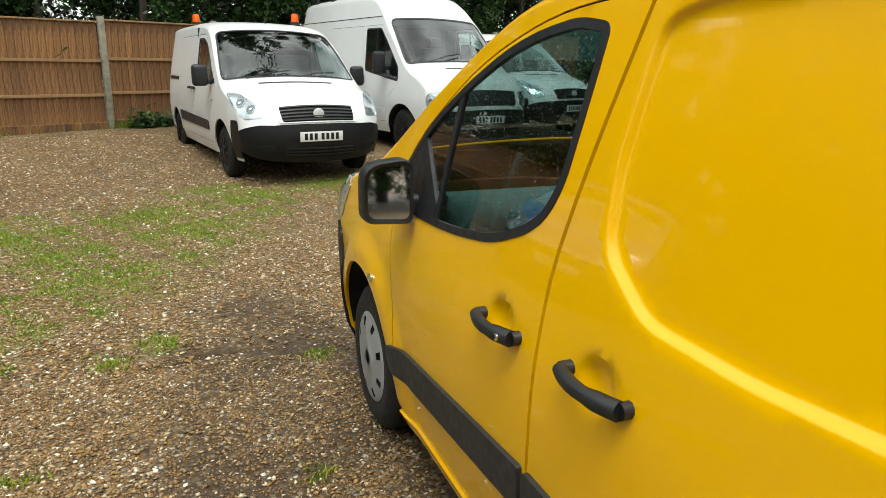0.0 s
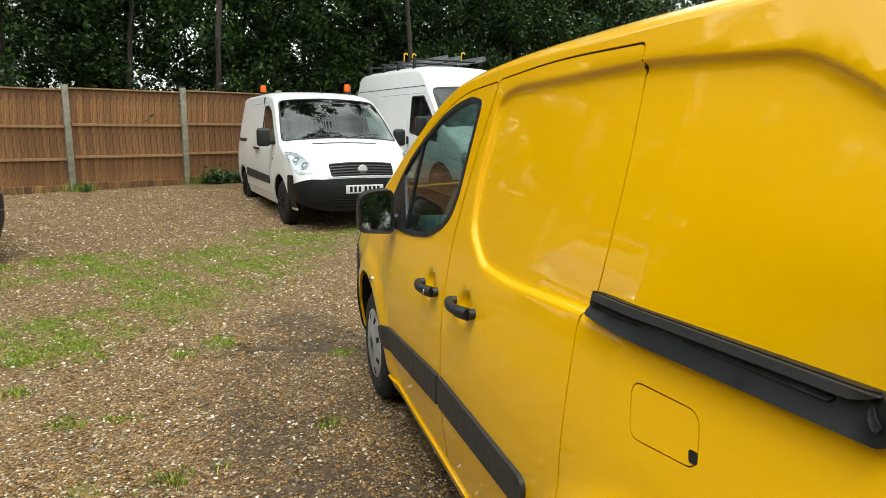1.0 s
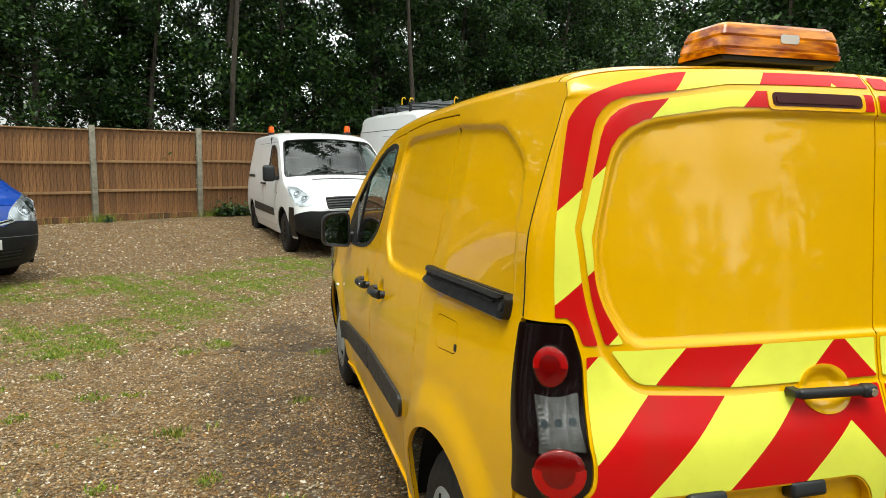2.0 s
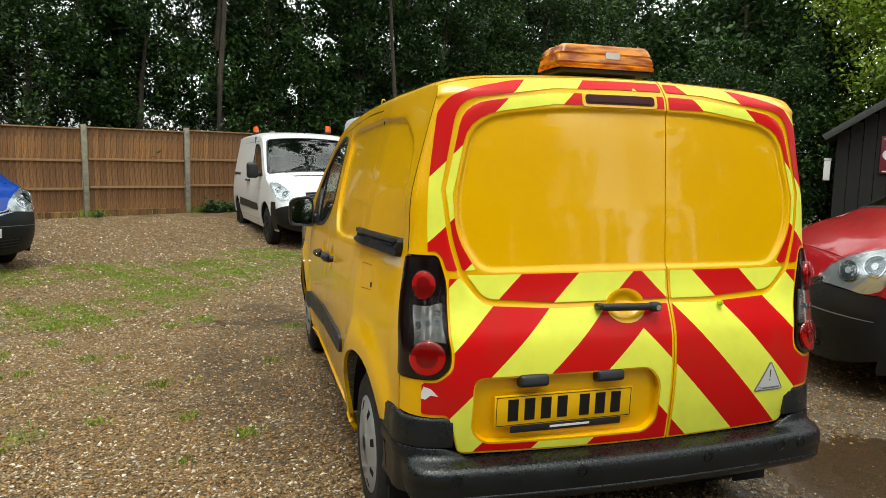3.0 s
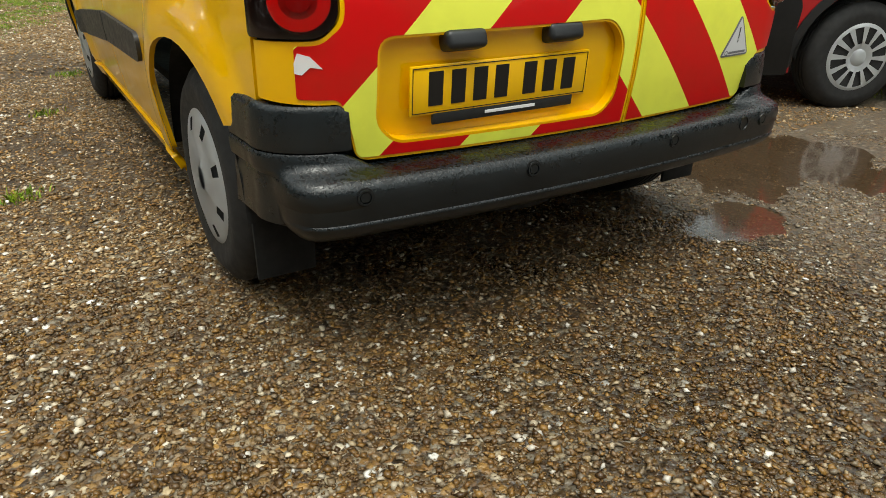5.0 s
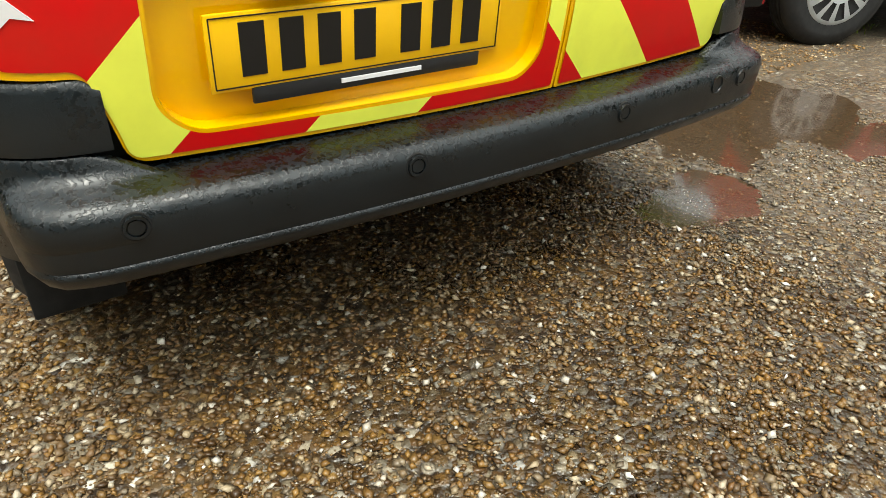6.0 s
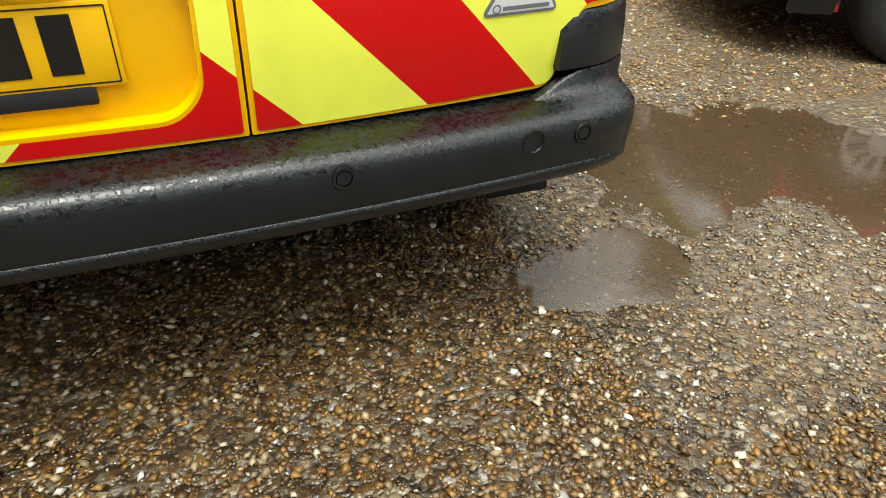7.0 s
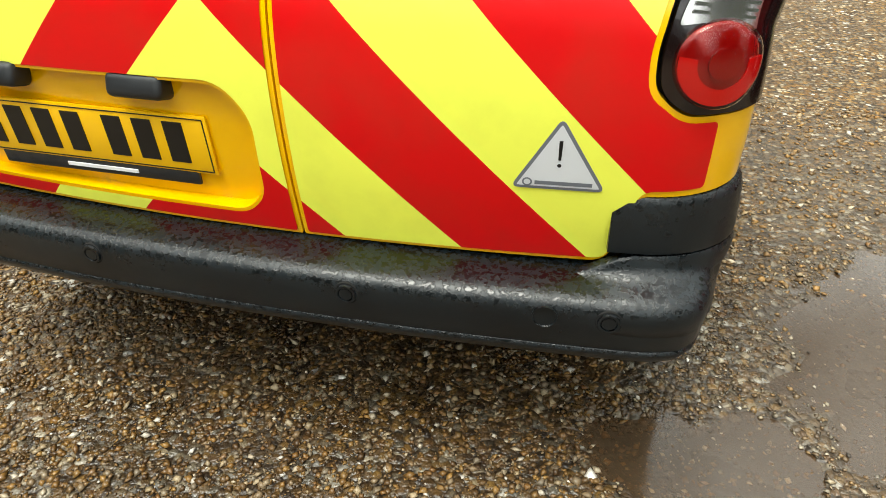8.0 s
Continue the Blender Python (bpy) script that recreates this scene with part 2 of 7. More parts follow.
def sheet(name, mapper, outer, holes=(), step=0.03, thick=0.012, lift=0.0, mat=None, flip=False, lines=()):
    """A skin over a polygon, laid on a curved surface by mapper, with its border folded in by thick."""
    uv, tri = triangulate(outer, holes, step, lines)
    p = mapper(uv)
    e = 0.004
    du, dv = mapper(uv + (e, 0)) - mapper(uv - (e, 0)), mapper(uv + (0, e)) - mapper(uv - (0, e))
    nrm = np.cross(du, dv)
    nrm /= np.maximum(np.linalg.norm(nrm, axis=1), 1e-9)[:, None]
    if flip:
        nrm, tri = -nrm, tri[:, ::-1]
    p = p + nrm * lift
    faces = [tuple(t) for t in tri]
    verts = p
    if thick:
        count = {}
        for t in tri:
            for i in range(3):
                a, b = t[i], t[(i + 1) % 3]
                count[(a, b)] = 1
        rim = [ab for ab in count if (ab[1], ab[0]) not in count]
        ids = sorted({i for ab in rim for i in ab})
        low = {v: len(p) + k for k, v in enumerate(ids)}
        verts = np.concatenate([p, p[ids] - nrm[ids] * thick])
        faces += [(b, a, low[a], low[b]) for a, b in rim]
    return mesh_of(name, verts, faces, mat)


def smooth01(t):
    t = np.clip(t, 0, 1)
    return t * t * (3 - 2 * t)


class Skin:
    """The outer surface of a vehicle: a profile from the front's foot over the roof to the rear's foot, rounded into two sides.
    Profile rows: y, z, rounding across, rounding in depth, crown. Widths: z, half width."""

    def __init__(self, rows, widths, taper, front_rows, rear_rows, n=24):
        r = np.array(rows, float)
        out = []
        for i in range(len(r) - 1):
            p0, p1, p2, p3 = r[max(i - 1, 0)], r[i], r[i + 1], r[min(i + 2, len(r) - 1)]
            for t in np.arange(n) / n:
                c = 0.5 * (2 * p1 + (p2 - p0) * t + (2 * p0 - 5 * p1 + 4 * p2 - p3) * t ** 2 + (3 * p1 - p0 - 3 * p2 + p3) * t ** 3)
                c[2:] = p1[2:] * (1 - t) + p2[2:] * t
                out.append(c)
        out.append(r[-1])
        a = np.array(out)
        for _ in range(40):
            a[1:-1, 2:] = (a[:-2, 2:] + 2 * a[1:-1, 2:] + a[2:, 2:]) / 4
        self.a = a
        self.s = np.r_[0, np.cumsum(np.linalg.norm(np.diff(a[:, :2], axis=0), axis=1))]
        t = np.gradient(a[:, :2], axis=0)
        t /= np.linalg.norm(t, axis=1)[:, None]
        self.nrm = np.stack([t[:, 1], -t[:, 0]], 1)
        self.q = a[:, :2] - self.nrm * a[:, 3:4]
        self.w = np.array(widths, float)
        self.taper, self.loose, self.far = taper, 0.0, 0.0
        self.extra = None
        self.fi, self.ri = front_rows * n, len(a) - 1 - rear_rows * n

    def half(self, y, z):
        w = np.interp(z, self.w[:, 0], self.w[:, 1])
        k = 0.06
        w = (w + np.interp(z - k, self.w[:, 0], self.w[:, 1]) + np.interp(z + k, self.w[:, 0], self.w[:, 1])) / 3
        return w - np.interp(y, *self.taper) * (1 - self.loose * smooth01((z - 1.15) / 0.25) * smooth01((2.0 - y) / 1.0))

    def bulge(self, x, y, z):
        """How far the +x rear corner stands out beyond the other."""
        return self.far * smooth01((x - 0.15) / 0.6) * smooth01((1.2 - y) / 1.0) * (0.15 + 0.85 * smooth01((z - 0.90) / 0.2))

    def over(self, s, v, norm):
        f = [np.interp(s, self.s, c) for c in (*self.a.T, *self.nrm.T, *self.q.T)]
        y, z, rx, rd, crown, ny, nz, qy, qz = f
        w = self.half(qy, qz)
        flat = w - rx
        ln = math.pi / 2 * np.sqrt((rx ** 2 + rd ** 2) / 2)
        v = v * (flat + ln) if norm else v
        av = np.clip(np.abs(v), 0, flat + ln)
        th = np.clip((av - flat) / ln, 0, 1) * math.pi / 2
        x = np.where(av < flat, av, flat + rx * np.sin(th))
        crown = np.minimum(crown, rd * 0.8)
        drop = crown * (x / w) ** 2 + (rd - crown) * (1 - np.cos(th))
        x = np.sign(v) * x
        return np.stack([x + self.bulge(x, y, z), y - ny * drop, z - nz * drop], 1)

    def side(self, sign):
        def f(uv):
            y, z = uv[:, 0], uv[:, 1]
            x = self.half(y, z)
            if self.extra is not None:
                x = x + self.extra(uv)
            x = sign * x
            return np.stack([x + self.bulge(x, y, z), y, z], 1)
        return f

    def rear(self, norm=False):
        zz, ss = self.a[self.ri:, 1], self.s[self.ri:]
        return lambda uv: self.over(np.interp(uv[:, 1], zz[::-1], ss[::-1]), uv[:, 0], norm)

    def front(self, norm=True):
        zz, ss = self.a[:self.fi + 1, 1], self.s[:self.fi + 1]
        return lambda uv: self.over(np.interp(uv[:, 1], zz, ss), uv[:, 0], norm)

    def top(self, norm=True):
        yy, ss = self.a[self.fi:self.ri + 1, 0], self.s[self.fi:self.ri + 1]
        return lambda uv: self.over(np.interp(uv[:, 1], yy[::-1], ss[::-1]), uv[:, 0], norm)

    def outline(self, sill, step=6):
        """The side's outline in y and z, from the front's foot over the top to the rear's foot."""
        q = self.q[::step]
        q = q[q[:, 1] > sill]
        pts = [(float(q[0, 0]), sill)] + [tuple(map(float, p)) for p in q] + [(float(q[-1, 0]), sill)]
        return pts

# ---- the shape of the ground ----
def ground_z(x, y):
    """Height of the yard: level round the van, rising gently to the fence."""
    return 0.042 * np.where(y > 6.3, y - 5.3, np.clip(y - 4.3, 0, 2) ** 2 / 4)


# ---- vehicles ----
BERLINGO_ROWS = [
    (4.17, 0.22, 0.40, 0.30, 0.10), (4.24, 0.40, 0.40, 0.30, 0.10), (4.25, 0.58, 0.40, 0.30, 0.10), (4.21, 0.74, 0.40, 0.28, 0.10),
    (4.10, 0.94, 0.34, 0.20, 0.08), (3.80, 1.12, 0.26, 0.12, 0.05), (3.34, 1.235, 0.20, 0.09, 0.05), (2.86, 1.495, 0.16, 0.08, 0.05),
    (2.52, 1.68, 0.18, 0.09, 0.05), (2.25, 1.765, 0.22, 0.09, 0.04), (1.80, 1.805, 0.24, 0.09, 0.03), (1.20, 1.82, 0.24, 0.09, 0.03),
    (0.60, 1.815, 0.24, 0.08, 0.03), (0.25, 1.801, 0.20, 0.06, 0.03), (0.150, 1.757, 0.21, 0.06, 0.04), (0.106, 1.66, 0.18, 0.09, 0.05),
    (0.078, 1.36, 0.14, 0.150, 0.05), (0.046, 1.05, 0.13, 0.150, 0.05), (-0.012, 0.87, 0.13, 0.15, 0.05), (-0.015, 0.64, 0.13, 0.15, 0.05),
    (0.03, 0.34, 0.13, 0.15, 0.05)]
BERLINGO_WIDTHS = [(0.2, 0.82), (0.35, 0.865), (0.5, 0.887), (0.65, 0.895), (0.85, 0.893), (0.98, 0.878), (1.15, 0.85), (1.4, 0.80),
                   (1.6, 0.752), (1.75, 0.715), (1.9, 0.68)]
BERLINGO_TAPER = ((0.0, 0.25, 0.8, 2.6, 3.4, 3.9, 4.3), (0.068, 0.054, 0.0, 0.0, 0.0, 0.03, 0.10))


def wheel(name, parent, at, side, radius=0.317, width=0.195, holes=8, rim_mat=None, spokes=True):
    """A tyre with tread grooves and a hubcap or rim with openings. side: -1 faces -x."""
    hub = new(name)
    hub.parent = parent
    hub.matrix_basis = Matrix.Translation(at) @ (Matrix.Rotation(math.pi, 4, "Z") if side < 0 else Matrix())
    w, r, ri = width / 2, radius, radius * 0.66
    prof = [(-w, ri), (-w - 0.006, ri + 0.03), (-w - 0.004, r - 0.05), (-w + 0.02, r - 0.012), (-w + 0.04, r)]
    for k in range(4):
        c = -w + 0.04 + (k + 0.5) * (width - 0.08) / 4
        prof += [(c - 0.006, r), (c - 0.004, r - 0.008), (c + 0.004, r - 0.008), (c + 0.006, r)]
    prof += [(w - 0.04, r), (w - 0.02, r - 0.012), (w + 0.004, r - 0.05), (w + 0.006, ri + 0.03), (w, ri)]
    part("tyre", lathe(prof, 56), RUBBER, hub, "black rubber tyre")
    ri -= 0.001
    # the hubcap: a dished disc with oblong openings between spokes
    bm = bmesh.new()
    n, rows = holes * 8, 7
    rad = [0.0, 0.16, 0.24, 0.40 if spokes else 0.66, 0.84, 0.93, 1.0]
    out = [0.016, 0.016, 0.006, 0.014, 0.006, 0.002, -0.010]
    ring = []
    for q, o in zip(rad, out):
        ring.append([bm.verts.new((w + o, q * ri * math.cos(2 * math.pi * i / n), q * ri * math.sin(2 * math.pi * i / n))) for i in range(n)] if q else [bm.verts.new((w + o, 0, 0))])
    for i in range(n):
        bm.faces.new((ring[0][0], ring[1][i], ring[1][(i + 1) % n]))
    for k in range(1, len(rad) - 1):
        for i in range(n):
            if k == 3 and i % 8 in ((1, 2, 3, 4, 5) if spokes else (3, 4)):
                continue
            bm.faces.new((ring[k][i], ring[k + 1][i], ring[k + 1][(i + 1) % n], ring[k][(i + 1) % n]))
    bmesh.ops.solidify(bm, geom=bm.faces[:], thickness=0.008)
    part("hubcap", bm, rim_mat or SILVER, hub, "silver wheel trim with openings")
    part("brake_disc", lathe([(w - 0.05, 0.02), (w - 0.05, ri), (w - 0.09, ri), (w - 0.09, 0.02)], 32), GAP, hub)
    return hub


def inset(poly, d):
    """The polygon drawn in by d (out for minus)."""
    p = np.array([q[:2] for q in poly], float)
    area = 0.5 * np.sum(p[:, 0] * np.roll(p[:, 1], -1) - np.roll(p[:, 0], -1) * p[:, 1])
    e = np.roll(p, -1, 0) - p
    n = np.stack([-e[:, 1], e[:, 0]], 1) / np.maximum(np.linalg.norm(e, axis=1), 1e-9)[:, None] * (1 if area > 0 else -1)
    b = n + np.roll(n, 1, 0)
    b /= np.maximum(np.linalg.norm(b, axis=1), 1e-9)[:, None]
    k = 1 / np.maximum((b * n).sum(1), 0.5)
    return [tuple(map(float, q)) for q in p + b * (d * k)[:, None]]


def circle(cx, cy, r, n=24, ry=None):
    return [(cx + r * math.cos(2 * math.pi * i / n), cy + (ry or r) * math.sin(2 * math.pi * i / n)) for i in range(n)]


def skin_part(name, mapper, poly, mat, parent, holes=(), lift=0.002, thick=0.006, step=0.03, flip=False, label="", lines=()):
    return child(name, sheet(name, mapper, poly, list(holes), step, thick, lift, mat, flip, lines), parent, label)


def vehicle(name, label, m, skin, paint_mat, wheels, sill=0.22, wheel_r=0.317, arch=(0.36, 0.36), doors=(), bumper_z=0.58, bumper_mat=None,
            screen=(2.45, 3.32), group="", side_step=0.06, top_step=0.08, holes=8, screen_n=0.9, category="van", wheel_out=0.02, bumper_line=None, extra_holes=(), rear_cut=None, cab=None, spokes=True, rim_mat=None, lines=()):
    """A van: body sides with wheel arches and door shells, roof, bonnet, windscreen, bumpers, wheels and floor.
    doors: name, outline, window outlines."""
    root = thing(name, label, category, m, group)
    fy, ry = wheels
    body = list(skin.outline(sill))
    for cy, ar in sorted(((fy, arch[0]), (ry, arch[1]))):
        a0 = math.asin((sill - wheel_r) / ar)
        body = [p for p in body if rear_cut is None or p[1] >= rear_cut or p[0] > ry]
        body += [(cy - ar * math.cos(a), wheel_r + ar * math.sin(a)) for a in np.linspace(a0, math.pi - a0, 26)]
    if rear_cut is not None:
        body = [p for p in body if p[1] >= rear_cut or p[0] > ry]
    shell = {}
    for sg in (-1, 1):
        side = skin.side(sg)
        shut = [d[1] for d in doors]
        child("body_side", sheet("body_side", side, body, shut + list(extra_holes), side_step, 0.015, 0, paint_mat, flip=sg < 0, lines=lines), root)
        for dn, outline, wins in doors:
            door = child(dn, sheet(dn, side, inset(outline, 0.006), list(wins), side_step, 0.02, 0, paint_mat, flip=sg < 0, lines=lines), root)
            # near-black strip just under the surface, in place of the gap's shade
            child("shut_line", sheet("shut_line", side, inset(outline, -0.003), [inset(outline, 0.010)], 0.02, 0, -0.0045, GAP, flip=sg < 0), door)
            for w_ in wins:
                child("window_seal", sheet("window_seal", side, w_, [inset(w_, 0.022)], 0.03, 0.012, 0.003, BLACK, flip=sg < 0), door, "black rubber window seal")
                child("window_pane", sheet("window_pane", side, inset(w_, 0.018), [], 0.06, 0, -0.006, GLASS, flip=sg < 0), door)
            shell[(dn, sg)] = door
    y0, y1 = screen
    yr = float(skin.a[skin.ri, 0])
    yb = float(skin.a[skin.fi, 0]) - 0.004
    top = skin.top()
    child("roof", sheet("roof", top, [(-1, yr), (1, yr), (1, y0), (-1, y0)], [], top_step, 0, 0, paint_mat), root)
    sn = screen_n
    hole = rounded([(-sn + 0.05, y0 + 0.03), (sn - 0.05, y0 + 0.03), (sn, y1 - 0.015), (-sn, y1 - 0.015)], 0.09)
    child("screen_frame", sheet("screen_frame", top, [(-1, y0), (1, y0), (1, y1), (-1, y1)], [hole], top_step, 0, 0, paint_mat), root)
    child("windscreen", sheet("windscreen", top, hole, [], top_step, 0, -0.004, SCREEN), root)
    child("screen_seal", sheet("screen_seal", top, inset(hole, -0.012), [inset(hole, 0.015)], top_step, 0.004, 0.001, BLACK), root)
    child("bonnet", sheet("bonnet", top, [(-1, y1 + 0.004), (1, y1 + 0.004), (1, yb), (-1, yb)], [], top_step, 0.01, 0, paint_mat), root)
    fz = float(skin.a[skin.fi, 1])
    front = skin.front()
    line = bumper_line or [(-1, bumper_z), (1, bumper_z)]
    child("front_panel", sheet("front_panel", front, [(n, z + 0.004) for n, z in line] + [(1, fz), (-1, fz)], [], top_step, 0.01, 0, paint_mat, flip=True), root)
    child("front_bumper", sheet("front_bumper", front, [(-1, sill), (1, sill)] + [(n, z - 0.004) for n, z in line[::-1]], [], top_step, 0.02, 0.012, bumper_mat or BUMPER_BLACK, flip=True), root, "black plastic front bumper")
    ylo, yhi = float(skin.q[:, 0].min()), float(skin.q[:, 0].max())
    part("floor_pan", box(skin.w[:, 1].max() * 2 - 0.5, yhi - ylo, 0.04, 0, at=(0, (yhi + ylo) / 2, sill + 0.1)), GAP, root)
    for cy, ar in ((fy, arch[0]), (ry, arch[1])):
        for sg in (-1, 1):
            hw = float(skin.half(np.array([cy]), np.array([0.5]))[0])
            lin = lathe([(sg * (hw - 0.014), ar + 0.004), (sg * (hw - 0.30), ar + 0.004), (sg * (hw - 0.30), 0.01)], 40, m=Matrix.Translation((0, cy, wheel_r)))
            bmesh.ops.delete(lin, geom=[v for v in lin.verts if v.co.z < sill + 0.05], context="VERTS")
            part("wheel_housing", lin, GAP, root)
            wheel("wheel", root, (sg * (hw - 0.095 - wheel_out), cy, wheel_r), sg, wheel_r, holes=holes, spokes=spokes, rim_mat=rim_mat)
    if cab:
        yb_, yd, zd, hw_ = cab
        part("bulkhead", box(hw_ * 2, 0.02, zd + 0.35, 0, at=(0, yb_, zd / 2 + 0.55)), DARK, root)
        part("dashboard", box(hw_ * 2, 0.45, 0.18, 0.06, 3, at=(0, yd, zd)), DARK, root)
        for x in (-0.42, 0.42):
            seat = new("cab_seat")
            seat.parent = root
            part("seat_back", box(0.48, 0.15, 0.66, 0.05, 3, at=(x, yb_ + 0.22, zd + 0.06)), DARK, seat)
            part("headrest", box(0.26, 0.1, 0.18, 0.04, 3, at=(x, yb_ + 0.20, zd + 0.48)), DARK, seat)
        bm = tube([(0.40 + 0.19 * math.cos(a), yd - 0.34 + 0.07 * math.sin(a), zd + 0.02 + 0.17 * math.sin(a)) for a in np.linspace(0, 2 * math.pi, 25)], 0.014, 8)
        part("steering_wheel", bm, DARK, root)
    return root, shell


def nose(skin):
    """Across the nose in shares of the width, and metres of the profile from the front's foot."""
    return lambda uv: skin.over(uv[:, 1], uv[:, 0], True)


BOWL = Mat("reflector_bowl").set(Base_Color=srgb(112, 118, 124), Metallic=0.9, Roughness=0.2).m
LAMP_GLASS = glass("lamp_glass", (0.93, 0.95, 0.96), 0.01)


def head_lamp(skin, root, poly, bulbs):
    """A clear headlamp that wraps the corner of the nose: bright reflector, round bulbs, glass cover."""
    m = nose(skin)
    sg = 1 if poly[0][0] > 0 else -1
    p = rounded(poly, 0.05)
    lamp = skin_part("headlamp", m, p, BACKING, root, lift=0.002, thick=0.012, step=0.05, flip=True, label="clear headlamp with bright reflector")
    skin_part("lamp_cover", m, p, LAMP_GLASS, lamp, lift=0.018, thick=0.014, step=0.05, flip=True)
    for n, s_, r in bulbs:
        skin_part("reflector_bowl", m, circle(n, s_, r, 20), BOWL, lamp, lift=0.008, thick=0.004, step=0.03, flip=True)
        skin_part("bowl_rim", m, circle(n, s_, r * 1.12, 22), CHROME, lamp, [circle(n, s_, r, 20)], lift=0.012, thick=0.006, step=0.03, flip=True)
        skin_part("bulb", m, circle(n, s_, r * 0.35, 12), BACKING, lamp, lift=0.014, thick=0.004, step=0.03, flip=True)
    return lamp


def door_mirror(root, at, sg, size=(0.19, 0.24)):
    """A black mirror housing on a short arm, with its glass towards the rear."""
    w_, h_ = size
    mir = new("door_mirror")
    mir.parent = root
    mir.matrix_basis = Matrix.Translation(at)
    mir["label"] = "black door mirror"
    part("mirror_shell", box(w_, 0.11, h_, 0.045, 4, at=(sg * (w_ / 2 + 0.05), 0, 0.05)), BLACK, mir)
    part("mirror_arm", box(0.14, 0.06, 0.07, 0.02, 2, at=(sg * 0.02, 0, -0.02)), BLACK, mir)
    part("mirror_face", box(w_ - 0.05, 0.004, h_ - 0.06, 0, at=(sg * (w_ / 2 + 0.05), -0.056, 0.05)), CHROME, mir)
    return mir


def front_plate(skin, root, z, mat):
    p = skin.front()(np.array([[0.0, z]]))[0]
    pl = part("number_plate", box(0.52, 0.008, 0.112, 0.004), mat, root, "number plate with plain black bars", Matrix.Translation((0, p[1] + 0.022, z)))
    ink = bpy.data.materials.get("plate_ink") or Mat("plate_ink").set(Base_Color=srgb(14, 14, 15), Roughness=0.4).m
    plate_marks(pl, (0, 0.0045, 0), Matrix(), 0.45, ink, 7, 0.075)
    part("plate_bracket", box(0.50, 0.05, 0.09, 0.005, at=(0, -0.028, 0)), BLACK, pl)
    return pl


def wiper(root, a, b):
    bm = tube([a, tuple((Vector(a) + Vector(b)) / 2 + Vector((0, 0.01, 0.02))), b], 0.009, 6)
    part("wiper", bm, BLACK, root)


def roof_beacon(parent_pose, local, label, r=0.06, h=0.15):
    """A round amber beacon on a black foot."""
    b = thing("roof_beacon", label, "warning light", parent_pose @ Matrix.Translation(local), "roof beacons")
    part("beacon_foot", lathe([(0, r * 1.05), (0.03, r * 1.05), (0.035, r * 0.9)], 24, axis="z"), BLACK, b)
    mat = bpy.data.materials.get("beacon_amber") or Mat("beacon_amber").set(Base_Color=srgb(226, 92, 10), Roughness=0.25, Coat_Weight=0.5).m
    part("amber_dome", lathe([(0.03, r * 0.92), (h * 0.8, r * 0.86), (h * 0.95, r * 0.75), (h, r * 0.4), (h + 0.002, 0.001)], 24, axis="z"), mat, b, "amber plastic dome")
    return b


def plate_marks(parent, at, turn, width, mat, count=7, h=0.066):
    """The characters of a number plate as plain bars."""
    w = width / (count + 0.6)
    for i in range(count):
        x = (i - (count - 1) / 2) * w + (0.012 if i > 3 else -0.012)
        part("plate_mark", box(w * 0.62, 0.0016, h, 0), mat, parent, "", Matrix.Translation(at) @ turn @ Matrix.Translation((x, 0, 0)), False)

# ---- the yellow van ----
yskin = Skin(BERLINGO_ROWS, BERLINGO_WIDTHS, BERLINGO_TAPER, 4, 7)
RECESS = rounded([(1.772, 1.625), (1.66, 1.654), (0.95, 1.67), (0.55, 1.65), (0.455, 1.611), (0.357, 1.559), (0.322, 1.511), (0.275, 1.28), (0.275, 1.16),
                  (0.942, 1.134), (1.38, 1.103), (1.617, 1.108), (1.765, 1.20), (1.790, 1.36)], 0.05)


def berlingo_relief(uv):
    """Pressed panels, wheel-arch flares and the swage along the doors, in metres outwards."""
    d = border_gap(RECESS, uv)
    out = -0.016 * smooth01((0.004 - d) / 0.018)
    for cy, r in ((3.355, 0.42), (0.63, 0.39)):
        q = np.hypot(uv[:, 0] - cy, uv[:, 1] - 0.31)
        out = out + 0.022 * smooth01((r + 0.17 - q) / 0.13) * smooth01((uv[:, 1] - 0.15) / 0.2)
    out = out + 0.006 * np.exp(-((uv[:, 1] - 0.30) / 0.05) ** 2)
    for cy, cz in ((2.11, 0.945), (1.705, 0.960)):
        q = np.hypot((uv[:, 0] - cy) / 1.15, uv[:, 1] - cz)
        out = out - 0.022 * smooth01((0.058 - q) / 0.03)
    return out


yskin.extra, yskin.loose, yskin.far = berlingo_relief, 0.5, 0.06
FRONT_DOOR = rounded([(1.932, 0.30), (1.921, 0.70), (1.923, 1.12, 0.15), (1.887, 1.31, 0.1), (1.807, 1.684, 0.03), (2.16, 1.662, 0.2), (2.52, 1.545, 0.2), (2.86, 1.315, 0.2),
                      (3.02, 1.12, 0.05), (2.985, 0.80, 0.1), (2.92, 0.62, 0.1), (2.90, 0.30)], 0.03)
SLIDE_DOOR = rounded([(0.96, 0.30), (0.96, 0.60), (0.965, 0.95, 0.1), (0.974, 1.108, 0.02), (0.945, 1.19, 0.02), (0.938, 1.43, 0.2), (0.978, 1.712, 0.02), (1.40, 1.715, 0.2), (1.806, 1.688, 0.02),
                      (1.886, 1.31, 0.1), (1.922, 1.12, 0.15), (1.92, 0.70), (1.931, 0.30)], 0.03)
